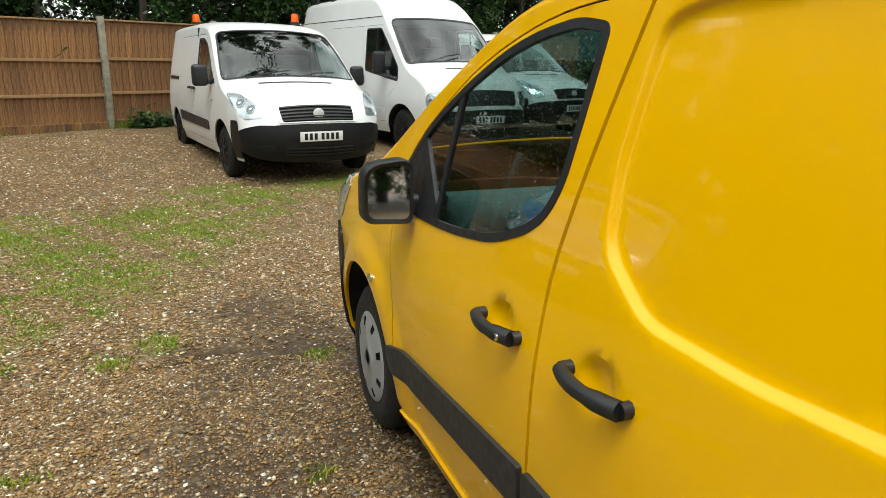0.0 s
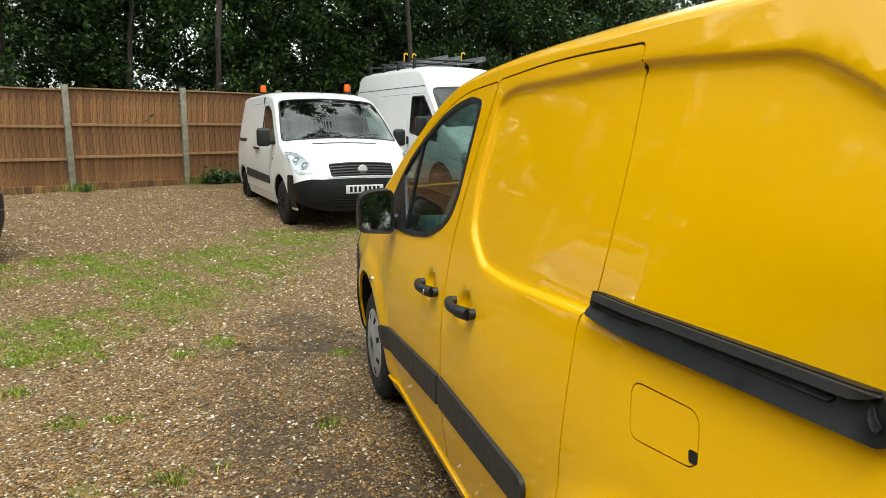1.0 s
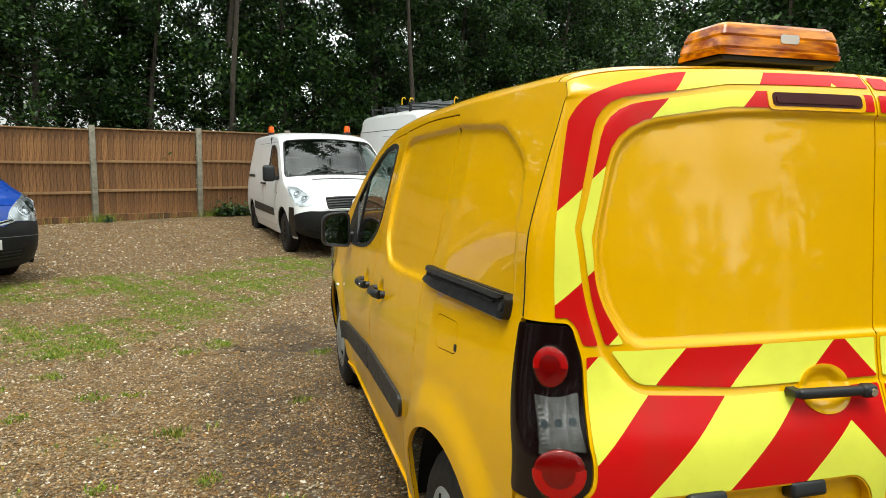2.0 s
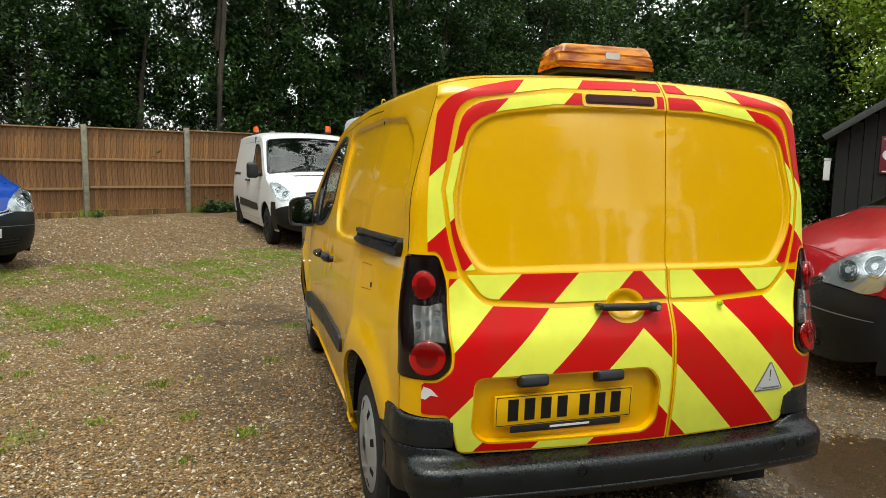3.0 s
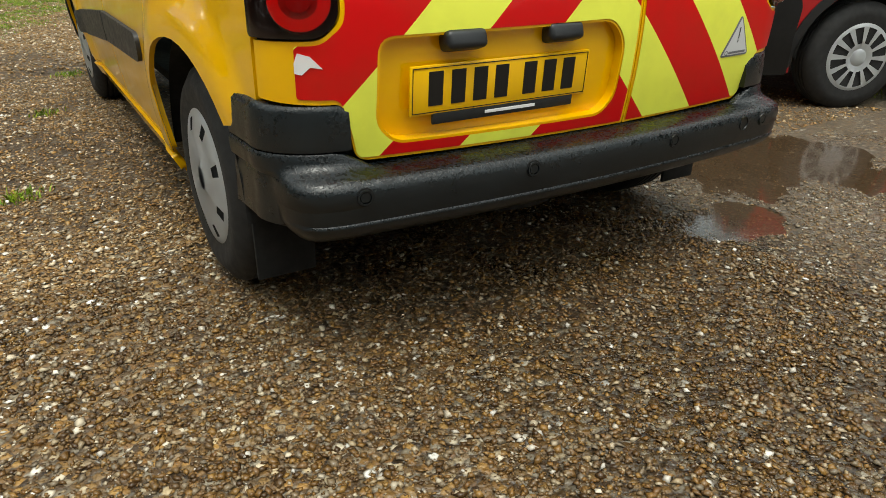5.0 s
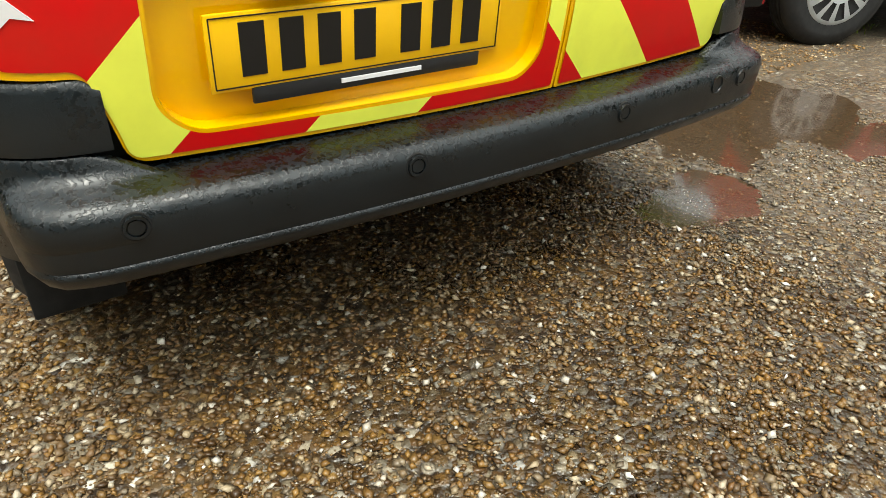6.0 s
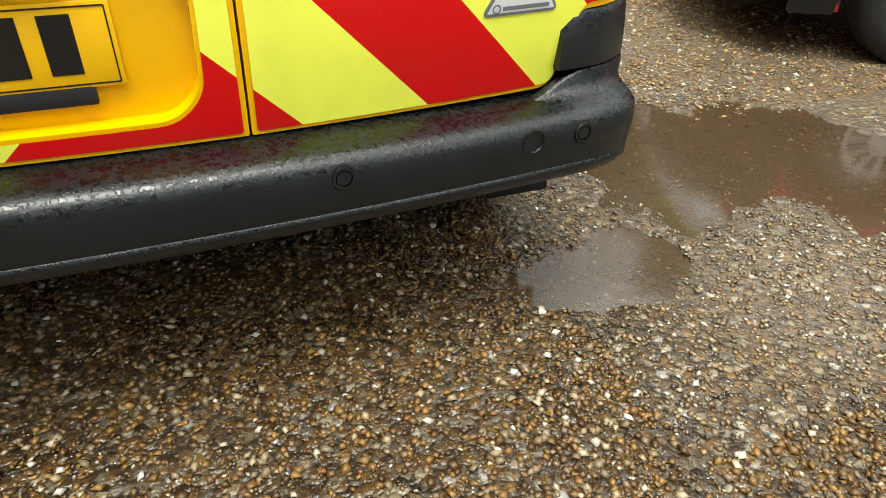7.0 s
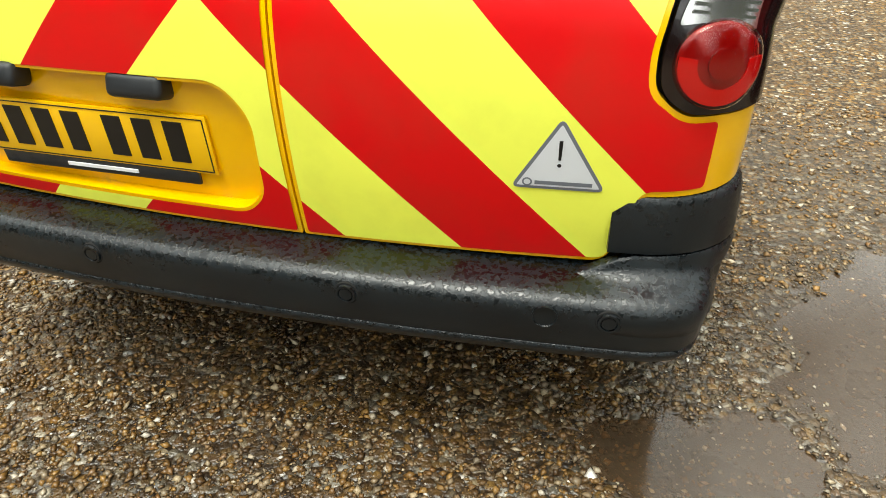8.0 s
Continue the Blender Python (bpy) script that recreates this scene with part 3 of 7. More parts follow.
WINDOW = rounded([(1.925, 1.625, 0.03), (2.05, 1.643, 0.05), (2.21, 1.622, 0.1), (2.365, 1.58, 0.1), (2.565, 1.49, 0.1), (2.786, 1.36, 0.1), (2.965, 1.185, 0.02), (2.93, 1.057, 0.02),
                  (2.675, 1.06, 0.1), (2.466, 1.071, 0.1), (2.216, 1.105, 0.1), (2.06, 1.165, 0.08), (1.99, 1.213, 0.05), (1.946, 1.295, 0.06), (1.93, 1.458, 0.1)], 0.05)
FUEL = rounded([(0.75, 1.066), (0.573, 1.071), (0.554, 0.976), (0.73, 0.960)], 0.03)
yvan, ydoors = vehicle("yellow_van", "yellow panel van with red and yellow chevron rear doors", pose(0, 0, 0), yskin, YELLOW, (3.355, 0.63), arch=(0.42, 0.39),
                       doors=[("front_door", FRONT_DOOR, [WINDOW]), ("sliding_door", SLIDE_DOOR, [])], side_step=0.02, lines=[inset(RECESS, d) for d in (-0.005, 0.0005, 0.005, 0.0095, 0.015)], top_step=0.05, extra_holes=[FUEL], rear_cut=0.5, spokes=False)


for sg in (-1, 1):
    side = yskin.side(sg)
    fl = sg < 0
    fd, sdoor = ydoors[("front_door", sg)], ydoors[("sliding_door", sg)]
    # fuel flap, only on the near side as a flap; the other side carries a plain pressing
    flap = skin_part("fuel_flap", side, inset(FUEL, 0.003), YELLOW, yvan, lift=0.0, thick=0.012, step=0.025, flip=fl)
    skin_part("flap_gap", side, inset(FUEL, -0.008), GAP, flap, lift=-0.014, thick=0, flip=fl)
    skin_part("finger_notch", side, rounded([(0.582, 1.005), (0.561, 1.007), (0.557, 0.986), (0.576, 0.984)], 0.006), GAP, flap, lift=0.001, thick=0.001, flip=fl)
    skin_part("door_lining", side, inset(FRONT_DOOR, 0.02), DARK, fd, [inset(WINDOW, -0.004)], -0.035, 0, 0.05, fl)
    # rub strips
    skin_part("rub_strip", side, rounded([(1.944, 0.525), (1.942, 0.645), (2.80, 0.570), (2.97, 0.540, 0.04), (2.93, 0.445, 0.04), (2.72, 0.455)], 0.01), TRIM, fd, lift=0.014, thick=0.016, step=0.04, flip=fl, label="dark grey plastic rub strip")
    skin_part("rub_strip", side, rounded([(1.15, 0.560, 0.05), (1.135, 0.655, 0.05), (1.923, 0.648), (1.923, 0.528)], 0.02), TRIM, sdoor, lift=0.014, thick=0.016, step=0.04, flip=fl, label="dark grey plastic rub strip")
    skin_part("door_step", side, rounded([(0.99, 0.235), (0.99, 0.285), (2.93, 0.285), (2.96, 0.235)], 0.01), YELLOW, yvan, lift=0.012, thick=0.02, step=0.04, flip=fl)
    # slide rail in the quarter panel
    rail = skin_part("slide_rail", side, rounded([(0.935, 1.190, 0.01), (0.266, 1.206, 0.02), (0.266, 1.143, 0.02), (0.935, 1.132, 0.015)], 0.012), BUMPER_BLACK, yvan, lift=0.022, thick=0.03, step=0.03, flip=fl, label="black plastic slide rail")
    skin_part("rail_slot", side, rounded([(0.920, 1.164), (0.355, 1.180), (0.355, 1.158), (0.920, 1.142)], 0.006), GAP, rail, lift=0.024, thick=0.001, step=0.04, flip=fl)
    skin_part("rail_cap", side, rounded([(0.915, 1.188), (0.285, 1.203), (0.285, 1.187), (0.915, 1.172)], 0.006), TRIM, rail, lift=0.033, thick=0.012, step=0.04, flip=fl)
    skin_part("rail_bolt", side, circle(0.285, 1.170, 0.007, 12), GAP, rail, lift=0.026, thick=0.004, flip=fl)
    # side repeater and badge-free fender
    rep = skin_part("side_repeater", side, circle(3.165, 0.736, 0.026, 20, 0.017), CHROME, yvan, lift=0.008, thick=0.01, step=0.01, flip=fl, label="clear side indicator")
    # quarter-light bar inside the seal
    skin_part("window_divider", side, [(2.62, 1.07), (2.60, 1.07), (2.57, 1.478), (2.60, 1.462)], BLACK, fd, lift=0.0, thick=0.012, flip=fl)
    skin_part("mirror_triangle", side, [(2.62, 1.068), (2.95, 1.062), (2.965, 1.165), (2.80, 1.315), (2.62, 1.13)], BLACK, fd, lift=0.002, thick=0.012, flip=fl)
    # handles: a bowed bar on two feet
    for d, y0, y1, z0 in ((fd, 2.19, 2.005, 0.933), (sdoor, 1.79, 1.60, 0.958)):
        pts, rad = [], []
        for i in range(9):
            t = i / 8
            q = side(np.array([[y0 + (y1 - y0) * t, z0 + 0.004 * t]]))[0]
            bow = 0.030 * math.sin(math.pi * (0.12 + 0.8 * t)) + 0.012
            hw = float(yskin.half(np.array([y0 + (y1 - y0) * t]), np.array([z0]))[0])
            pts.append((sg * (hw + bow), q[1], q[2]))
            rad.append(0.0165 if i < 6 else 0.020)
        bm = tube(pts, rad, 10)
        for e in (0, 8):
            tube([(sg * (abs(pts[e][0]) - 0.05), pts[e][1], pts[e][2]), pts[e]], 0.017, 10, bm)
        h = part("door_handle", bm, BLACK, d, "black plastic door handle")
        if d is fd:
            part("key_lock", lathe([(-0.002, 0.009), (0.003, 0.009), (0.004, 0.006)], 14, m=Matrix.Translation((sg * (abs(pts[7][0]) + 0.018), pts[7][1], pts[7][2]))), CHROME, h)
    # door mirror
    mir = new("door_mirror")
    mir.parent = yvan
    hw = float(yskin.half(np.array([2.78]), np.array([1.08]))[0])
    mir.matrix_basis = Matrix.Translation((sg * (hw - 0.075), 2.80, 1.095)) @ (Matrix() if sg < 0 else Matrix.Scale(-1, 4, (1, 0, 0)))
    mir["label"] = "black door mirror"
    part("mirror_arm", box(0.16, 0.06, 0.07, 0.02, 3, at=(-0.04, 0, 0.0)), BLACK, mir)
    bm = bmesh.new()
    rows = []
    for k, (dy, sc) in enumerate(((-0.045, 0.95), (-0.03, 1.0), (0.02, 1.0), (0.06, 0.88), (0.085, 0.60), (0.092, 0.25))):
        rows.append([bm.verts.new((-0.175 + (x) * sc, dy, 0.055 + z * sc)) for x, z in rounded([(-0.085, -0.105, 0.04), (0.085, -0.115, 0.03), (0.085, 0.105, 0.05), (-0.085, 0.085, 0.06)], 0.04, 4)])
    for p, q in zip(rows, rows[1:]):
        for i in range(len(p)):
            bm.faces.new((p[i], p[(i + 1) % len(p)], q[(i + 1) % len(p)], q[i]))
    bm.faces.new(rows[-1])
    lip = [bm.verts.new((-0.175 + (v.co.x + 0.175) * 0.86, -0.040, 0.055 + (v.co.z - 0.055) * 0.87)) for v in rows[0]]
    well = [bm.verts.new((v.co.x, -0.012, v.co.z)) for v in lip]
    for p, q in ((rows[0], lip), (lip, well)):
        for i in range(len(p)):
            bm.faces.new((p[i], p[(i + 1) % len(p)], q[(i + 1) % len(p)], q[i]))
    bm.faces.new(well)
    part("mirror_shell", bm, BLACK, mir)
    MIRROR = bpy.data.materials.get("mirror_glass") or Mat("mirror_glass").set(Base_Color=g3(0.75), Metallic=1.0, Roughness=0.03).m
    part("mirror_face", prism(rounded([(-0.071, -0.088, 0.03), (0.071, -0.096, 0.03), (0.071, 0.088, 0.04), (-0.071, 0.070, 0.05)], 0.03), 0.004, m=Matrix.Translation((-0.175, -0.026, 0.055)) @ Matrix.Rotation(radians(-10), 4, "Z") @ Matrix.Rotation(radians(-4), 4, "X")), MIRROR, mir, "mirror glass")


# rear doors
def rear_m(uv):
    """Across the rear in metres along the surface; the pressings of both doors."""
    z = uv[:, 1] - np.interp(uv[:, 1], (0.78, 1.0, 1.12, 1.2, 1.45, 1.7), (0.0, 0.010, 0.012, 0.012, 0.006, 0.0))
    zz, ss = yskin.a[yskin.ri:, 1], yskin.s[yskin.ri:]
    p = yskin.over(np.interp(z, zz[::-1], ss[::-1]), uv[:, 0], False)
    p[:, 1] += 0.011 * smooth01((0.002 - border_gap(PANEL, uv)) / 0.013)
    p[:, 1] += 0.004 * np.exp(-(border_gap(CREASE, uv) / 0.008) ** 2)
    dc = np.hypot((uv[:, 0] + 0.042) / 1.25, uv[:, 1] - 0.998)
    p[:, 1] += 0.018 * smooth01((0.058 - dc) / 0.03)
    return p


def rear_u(uv):
    """Across the rear: metres up to 0.7 either side, then on round the corner to the shut line at 1."""
    zz, ss = yskin.a[yskin.ri:, 1], yskin.s[yskin.ri:]
    s = np.interp(uv[:, 1], zz[::-1], ss[::-1])
    qy, qz, rx, rd = (np.interp(s, yskin.s, c) for c in (yskin.q[:, 0], yskin.q[:, 1], yskin.a[:, 2], yskin.a[:, 3]))
    vmax = yskin.half(qy, qz) - rx + math.pi / 2 * np.sqrt((rx ** 2 + rd ** 2) / 2)
    a = np.abs(uv[:, 0])
    v = np.where(a <= 0.7, a, 0.7 + (a - 0.7) / 0.3 * (vmax - 0.7))
    return rear_m(np.stack([np.sign(uv[:, 0]) * v, uv[:, 1]], 1))


PANEL = rounded([(-0.582, 1.634, 0.10), (-0.648, 1.38, 0.2), (-0.640, 1.25, 0.10), (-0.565, 1.128, 0.05), (0.565, 1.128, 0.05), (0.640, 1.25, 0.10), (0.648, 1.38, 0.2), (0.582, 1.634, 0.10), (0.30, 1.674, 0.2), (-0.30, 1.674, 0.2)], 0.05)
CREASE = rounded([(-0.606, 1.692, 0.1), (-0.688, 1.40, 0.2), (-0.672, 1.24, 0.10), (-0.634, 1.12, 0.06), (-0.565, 1.028, 0.07), (-0.30, 1.009, 0.1), (0.30, 1.009, 0.1), (0.565, 1.028, 0.07), (0.634, 1.12, 0.06), (0.672, 1.24, 0.10), (0.688, 1.40, 0.2), (0.606, 1.692, 0.1), (0.30, 1.734, 0.2), (-0.30, 1.734, 0.2)], 0.05)
PRESSINGS = [inset(PANEL, d) for d in (-0.003, 0.002, 0.007, 0.012)] + [inset(CREASE, d) for d in (-0.008, 0.0, 0.008)]
PLATE_BAY = rounded([(-0.60, 0.765), (0.038, 0.772), (0.082, 0.72), (0.077, 0.575), (0.038, 0.536), (-0.56, 0.536), (-0.605, 0.580)], 0.035)
FILM = Mat("chevron_film")
sx = FILM.node("SeparateXYZ", Vector=FILM.coord())
cc = FILM.math("ADD", sx.outputs[2], FILM.math("ABSOLUTE", FILM.math("SUBTRACT", sx.outputs[0], 0.0155)))
band = FILM.math("LESS_THAN", FILM.math("MODULO", FILM.math("ADD", cc, -0.0735), 0.42), 0.210)
dirt = FILM.noise(7, 6)
FILM.set(Base_Color=FILM.mix(FILM.ramp(dirt, (0.45, g3(0)), (0.9, g3(0.22))), FILM.mix(band, srgb(238, 242, 90), srgb(204, 10, 16)), srgb(90, 80, 50)), Roughness=0.36, Coat_Weight=0.12, Coat_Roughness=0.08, Specular_IOR_Level=0.2)
FILM.bump(FILM.noise(900, 1), 0.03, 0.001)
CHEVRON = FILM.m


def lamp_cut(sg):
    return rounded([(sg * 0.715, 1.185, 0.03), (sg * 1.05, 1.19), (sg * 1.05, 0.765), (sg * 0.74, 0.765, 0.05), (sg * 0.688, 0.83, 0.06), (sg * 0.682, 1.10, 0.05)], 0.02)


def film_areas(sg, inner):
    """Outlines of the film on one rear door; inner is the door's free edge."""
    low = [(-0.650, 0.506, 0.02), (inner, 0.503), (inner, 1.001), (-0.30, 0.999), (-0.560, 1.018, 0.04), (-0.628, 1.098, 0.01), (-0.638, 1.108, 0.004), (-0.675, 1.108, 0.005), (-0.680, 0.920, 0.05), (-0.670, 0.860, 0.05), (-0.675, 0.795, 0.05), (-0.735, 0.759, 0.05),
           (-0.815, 0.759, 0.01), (-0.815, 0.648, 0.01), (-0.69, 0.645, 0.02), (-0.664, 0.57, 0.03)]
    mid = [(-0.556, 1.041, 0.03), (-0.30, 1.019), (inner, 1.019), (inner, 1.118), (-0.55, 1.118, 0.02), (-0.615, 1.120, 0.008)]
    inn = [(-0.628, 1.134, 0.01), (-0.664, 1.25, 0.06), (-0.680, 1.40), (-0.598, 1.683, 0.08), (-0.30, 1.724), (inner, 1.726), (inner, 1.682), (-0.30, 1.684), (-0.590, 1.644, 0.10), (-0.659, 1.38), (-0.650, 1.25, 0.06), (-0.582, 1.134, 0.01)]
    outb = [(-0.785, 1.197), (-0.79, 1.28), (-0.782, 1.46, 0.1), (-0.735, 1.62, 0.1), (-0.62, 1.738, 0.08), (-0.43, 1.774, 0.05), (inner, 1.776), (inner, 1.744), (-0.30, 1.742), (-0.614, 1.702, 0.08), (-0.697, 1.40), (-0.682, 1.25, 0.06), (-0.646, 1.132, 0.008), (-0.684, 1.135, 0.01), (-0.698, 1.180, 0.02), (-0.735, 1.199, 0.01)]
    return [[(p[0] * -sg, *p[1:]) for p in a] for a in (low, mid, inn, outb)]


def lens_dome(name, cx, zc, r, lift, rise, mat, parent, label=""):
    """A round lens that bulges out of the rear."""
    n, rings = 32, (0.0, 0.3, 0.55, 0.75, 0.9, 0.97, 1.0)
    uv = np.array([(cx + r * q * math.cos(2 * math.pi * i / n), zc + r * q * math.sin(2 * math.pi * i / n)) for q in rings for i in range(n)])
    p, e = rear_m(uv), 0.01
    c = np.array([[cx, zc]])
    nr = np.cross((rear_m(c + (e, 0)) - rear_m(c - (e, 0)))[0], (rear_m(c + (0, e)) - rear_m(c - (0, e)))[0])
    nr /= np.linalg.norm(nr)
    h = np.repeat([lift + rise * math.sqrt(1 - q * q) - (0.012 if q == 1.0 else 0) for q in rings], n)
    faces = [(k * n + i, k * n + (i + 1) % n, (k + 1) * n + (i + 1) % n, (k + 1) * n + i) for k in range(len(rings) - 1) for i in range(n)]
    return child(name, mesh_of(name, p + h[:, None] * nr, [f[::-1] for f in faces], mat, True, 60), parent, label)


rdoors = {}
for sg, inner, nm in ((-1, 0.1355, "rear_door"), (1, 0.1395, "rear_door")):
    edge = 0.970 * sg
    # the lamp opening reaches the shut line: take it out of the outline
    poly = rounded([(inner, 0.496, 0.004), (sg * 0.652, 0.498, 0.03), (sg * 0.684, 0.634, 0.02), (edge, 0.638), (edge, 0.768, 0.002), (sg * 0.738, 0.768, 0.05), (sg * 0.684, 0.800, 0.05), (sg * 0.679, 0.860, 0.05), (sg * 0.688, 0.920, 0.05),
                    (sg * 0.682, 1.10, 0.05), (sg * 0.715, 1.185, 0.03), (edge, 1.19, 0.002), (edge, 1.48), (sg * 0.955, 1.782, 0.05), (inner, 1.788, 0.004)], 0.004)
    holes_ = [PLATE_BAY] if sg < 0 else []
    d = child(nm, sheet(nm, rear_u, poly, holes_, 0.014, 0.027, 0, YELLOW, flip=False, lines=PRESSINGS), yvan, "yellow rear door with red and lime chevron film")
    rdoors[sg] = d
    for a in film_areas(sg, (inner - 0.008 if sg < 0 else -inner - 0.008)):
        hs = []
        poly_ = rounded(a, 0.006)
        if sg < 0:
            # round the plate bay and the handle cup
            zc = np.mean([q[1] for q in poly_])
            if zc < 0.95:
                hs = [inset(PLATE_BAY, -0.006)]
        skin_part("chevron_film", rear_u, poly_, CHEVRON, d, hs, 0.0022, 0, 0.012, False, "red and lime reflective chevrons", PRESSINGS)
    # lamps
    lamp = new("rear_lamp")
    lamp.parent = yvan
    lamp["label"] = "smoked rear lamp with red rings and clear block"
    SMOKE = bpy.data.materials.get("smoked_lens") or Mat("smoked_lens").set(Base_Color=srgb(16, 3, 4), Roughness=0.22, Coat_Weight=0.6, Coat_Roughness=0.05, Specular_IOR_Level=0.3).m
    LENS = bpy.data.materials.get("red_lens") or Mat("red_lens").set(Base_Color=srgb(172, 8, 14), Roughness=0.15, Coat_Weight=0.9, Coat_Roughness=0.04).m
    DEEP = bpy.data.materials.get("deep_red_lens") or Mat("deep_red_lens").set(Base_Color=srgb(112, 4, 8), Roughness=0.2, Coat_Weight=0.9, Coat_Roughness=0.04).m
    COVER = bpy.data.materials.get("red_cover") or glass("red_cover", (1.0, 0.62, 0.6), 0.02, 0.02)
    CLEAR = bpy.data.materials.get("clear_lens") or Mat("clear_lens").set(Base_Color=srgb(160, 158, 156), Roughness=0.16, Metallic=0.85, Coat_Weight=0.8).m
    skin_part("lamp_housing", rear_u, rounded([(sg * 0.718, 1.180, 0.03), (sg * 0.992, 1.183), (sg * 0.992, 0.775), (sg * 0.743, 0.773, 0.05), (sg * 0.690, 0.803, 0.05), (sg * 0.685, 0.860, 0.05), (sg * 0.694, 0.920, 0.05), (sg * 0.688, 1.10, 0.05)], 0.02), SMOKE, lamp, lift=0.006, thick=0.05, step=0.011, flip=False)
    for zc, r0, cx, a0 in ((1.090, 0.045, sg * 0.764, 0.0), (0.852, 0.067, sg * 0.766, math.pi)):
        lens_dome("lamp_bowl", cx, zc, r0, 0.010, 0.006, DEEP, lamp, "dark red domed lamp")
        arc = [(math.cos(t), math.sin(t)) for t in np.linspace(a0 - 0.15, a0 + math.pi + 0.15, 26)]
        skin_part("red_ring", rear_m, [(cx + 0.93 * r0 * c, zc + 0.93 * r0 * q) for c, q in arc] + [(cx + 0.56 * r0 * c, zc + 0.56 * r0 * q) for c, q in arc[::-1]], LENS, lamp, [], 0.016, 0.01, 0.012, False, "bright red reflector")
        skin_part("lamp_bulb", rear_m, circle(cx, zc, r0 * 0.36, 20), DEEP, lamp, [], 0.019, 0.01, 0.012, False)
        lens_dome("lens_cover", cx, zc, r0 * 1.05, 0.016, 0.012, COVER, lamp, "glossy red lens")
    block = rounded([(sg * 0.699, 0.903, 0.006), (sg * 0.755, 0.914, 0.05), (sg * 0.812, 0.903, 0.006), (sg * 0.805, 0.968, 0.06), (sg * 0.808, 1.034, 0.006), (sg * 0.755, 1.024, 0.05), (sg * 0.702, 1.034, 0.006), (sg * 0.708, 0.968, 0.06)], 0.006)
    cblock = skin_part("clear_block", rear_m, block, CLEAR, lamp, lift=0.010, thick=0.008, step=0.012, flip=False, label="clear ribbed lens")
    for k in range(9):
        z = 0.921 + k * 0.0108
        skin_part("lens_rib", rear_m, [(sg * 0.712, z), (sg * 0.800, z), (sg * 0.800, z + 0.005), (sg * 0.712, z + 0.005)][::sg], CLEAR, cblock, lift=0.014, thick=0.004, step=0.05, flip=False)
    for j in range(3):
        skin_part("lamp_bulb", rear_m, circle(sg * (0.724 + j * 0.032), 0.975, 0.009, 14), BOWL, cblock, [], 0.0155, 0.004, 0.02, False)

skin_part("door_backing", rear_u, [(-0.995, 0.50), (0.995, 0.50), (0.995, 1.45), (0.85, 1.50), (0.80, 1.70), (-0.80, 1.70), (-0.85, 1.50), (-0.995, 1.45)], GAP, yvan, [inset(PLATE_BAY, -0.02)], -0.024, 0, 0.06, False)
child("roof_edge", sheet("roof_edge", yskin.rear(True), [(-1, 1.7885), (1, 1.7885), (1, 1.8), (-1, 1.8)], [], 0.02, 0.003, 0, YELLOW, flip=False), yvan)

for sg in (-1, 1):
    skin_part("corner_pillar", rear_u, [(sg * 0.9795, 1.19), (sg * 0.9995, 1.19), (sg * 0.9995, 1.787), (sg * 0.966, 1.787), (sg * 0.9795, 1.60)][::sg], YELLOW, yvan, [], 0.0, 0, 0.02, False)
    # dark strip laid over the gap between rear door and corner
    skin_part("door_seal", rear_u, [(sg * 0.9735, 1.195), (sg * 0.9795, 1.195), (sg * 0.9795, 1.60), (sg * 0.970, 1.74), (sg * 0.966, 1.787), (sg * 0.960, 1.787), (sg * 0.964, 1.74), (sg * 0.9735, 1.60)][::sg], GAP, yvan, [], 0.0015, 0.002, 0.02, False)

# plate bay, plate and its lamps
ld = rdoors[-1]
bay = skin_part("plate_bay", rear_u, inset(PLATE_BAY, -0.004), YELLOW, ld, [], -0.026, 0, 0.03, False)
PLATE_Y = Mat("yellow_plate").set(Base_Color=srgb(240, 186, 8), Roughness=0.3, Coat_Weight=0.4).m
PLATE_W = Mat("white_plate").set(Base_Color=srgb(220, 222, 222), Roughness=0.3, Coat_Weight=0.4).m
INK = Mat("black_ink").set(Base_Color=srgb(14, 14, 15), Roughness=0.4).m
WHITE_INK = Mat("white_ink").set(Base_Color=srgb(228, 228, 230), Roughness=0.45).m
lean = Matrix.Rotation(radians(3), 4, "X")
pm = Matrix.Translation((-0.272, 0.006, 0.648))
plate = part("number_plate", box(0.52, 0.006, 0.112, 0.003, at=(0, 0, 0)), PLATE_Y, ld, "yellow number plate with plain black bars", pm @ lean)
part("plate_holder", box(0.42, 0.008, 0.030, 0.004, at=(0.01, 0.001, -0.066)), BLACK, plate)
part("holder_line", box(0.15, 0.002, 0.007, 0, at=(0.02, -0.0045, -0.066)), WHITE_INK, plate)
for nm, sx_, sz_, ax, az in (("plate_border", 0.506, 0.0018, 0, 0.050), ("plate_border", 0.506, 0.0018, 0, -0.050), ("plate_border", 0.0018, 0.1, -0.253, 0), ("plate_border", 0.0018, 0.1, 0.253, 0)):
    part(nm, box(sx_, 0.0012, sz_, 0, at=(ax, -0.0036, az)), INK, plate)
plate_marks(plate, (0, -0.0038, 0.003), Matrix(), 0.46, INK, 7, 0.077)
for x in (-0.40, -0.115):
    lampb = part("plate_lamp", box(0.105, 0.05, 0.042, 0.012, 3), BLACK, ld, "black plate lamp", Matrix.Translation((x, -0.004, 0.752)) @ Matrix.Rotation(radians(-18), 4, "X"))
skin_part("handle_cup", rear_u, circle(-0.042, 0.998, 0.077, 36, 0.061), YELLOW, ld, [], 0.005, 0.006, 0.008, False, "round yellow handle cup")
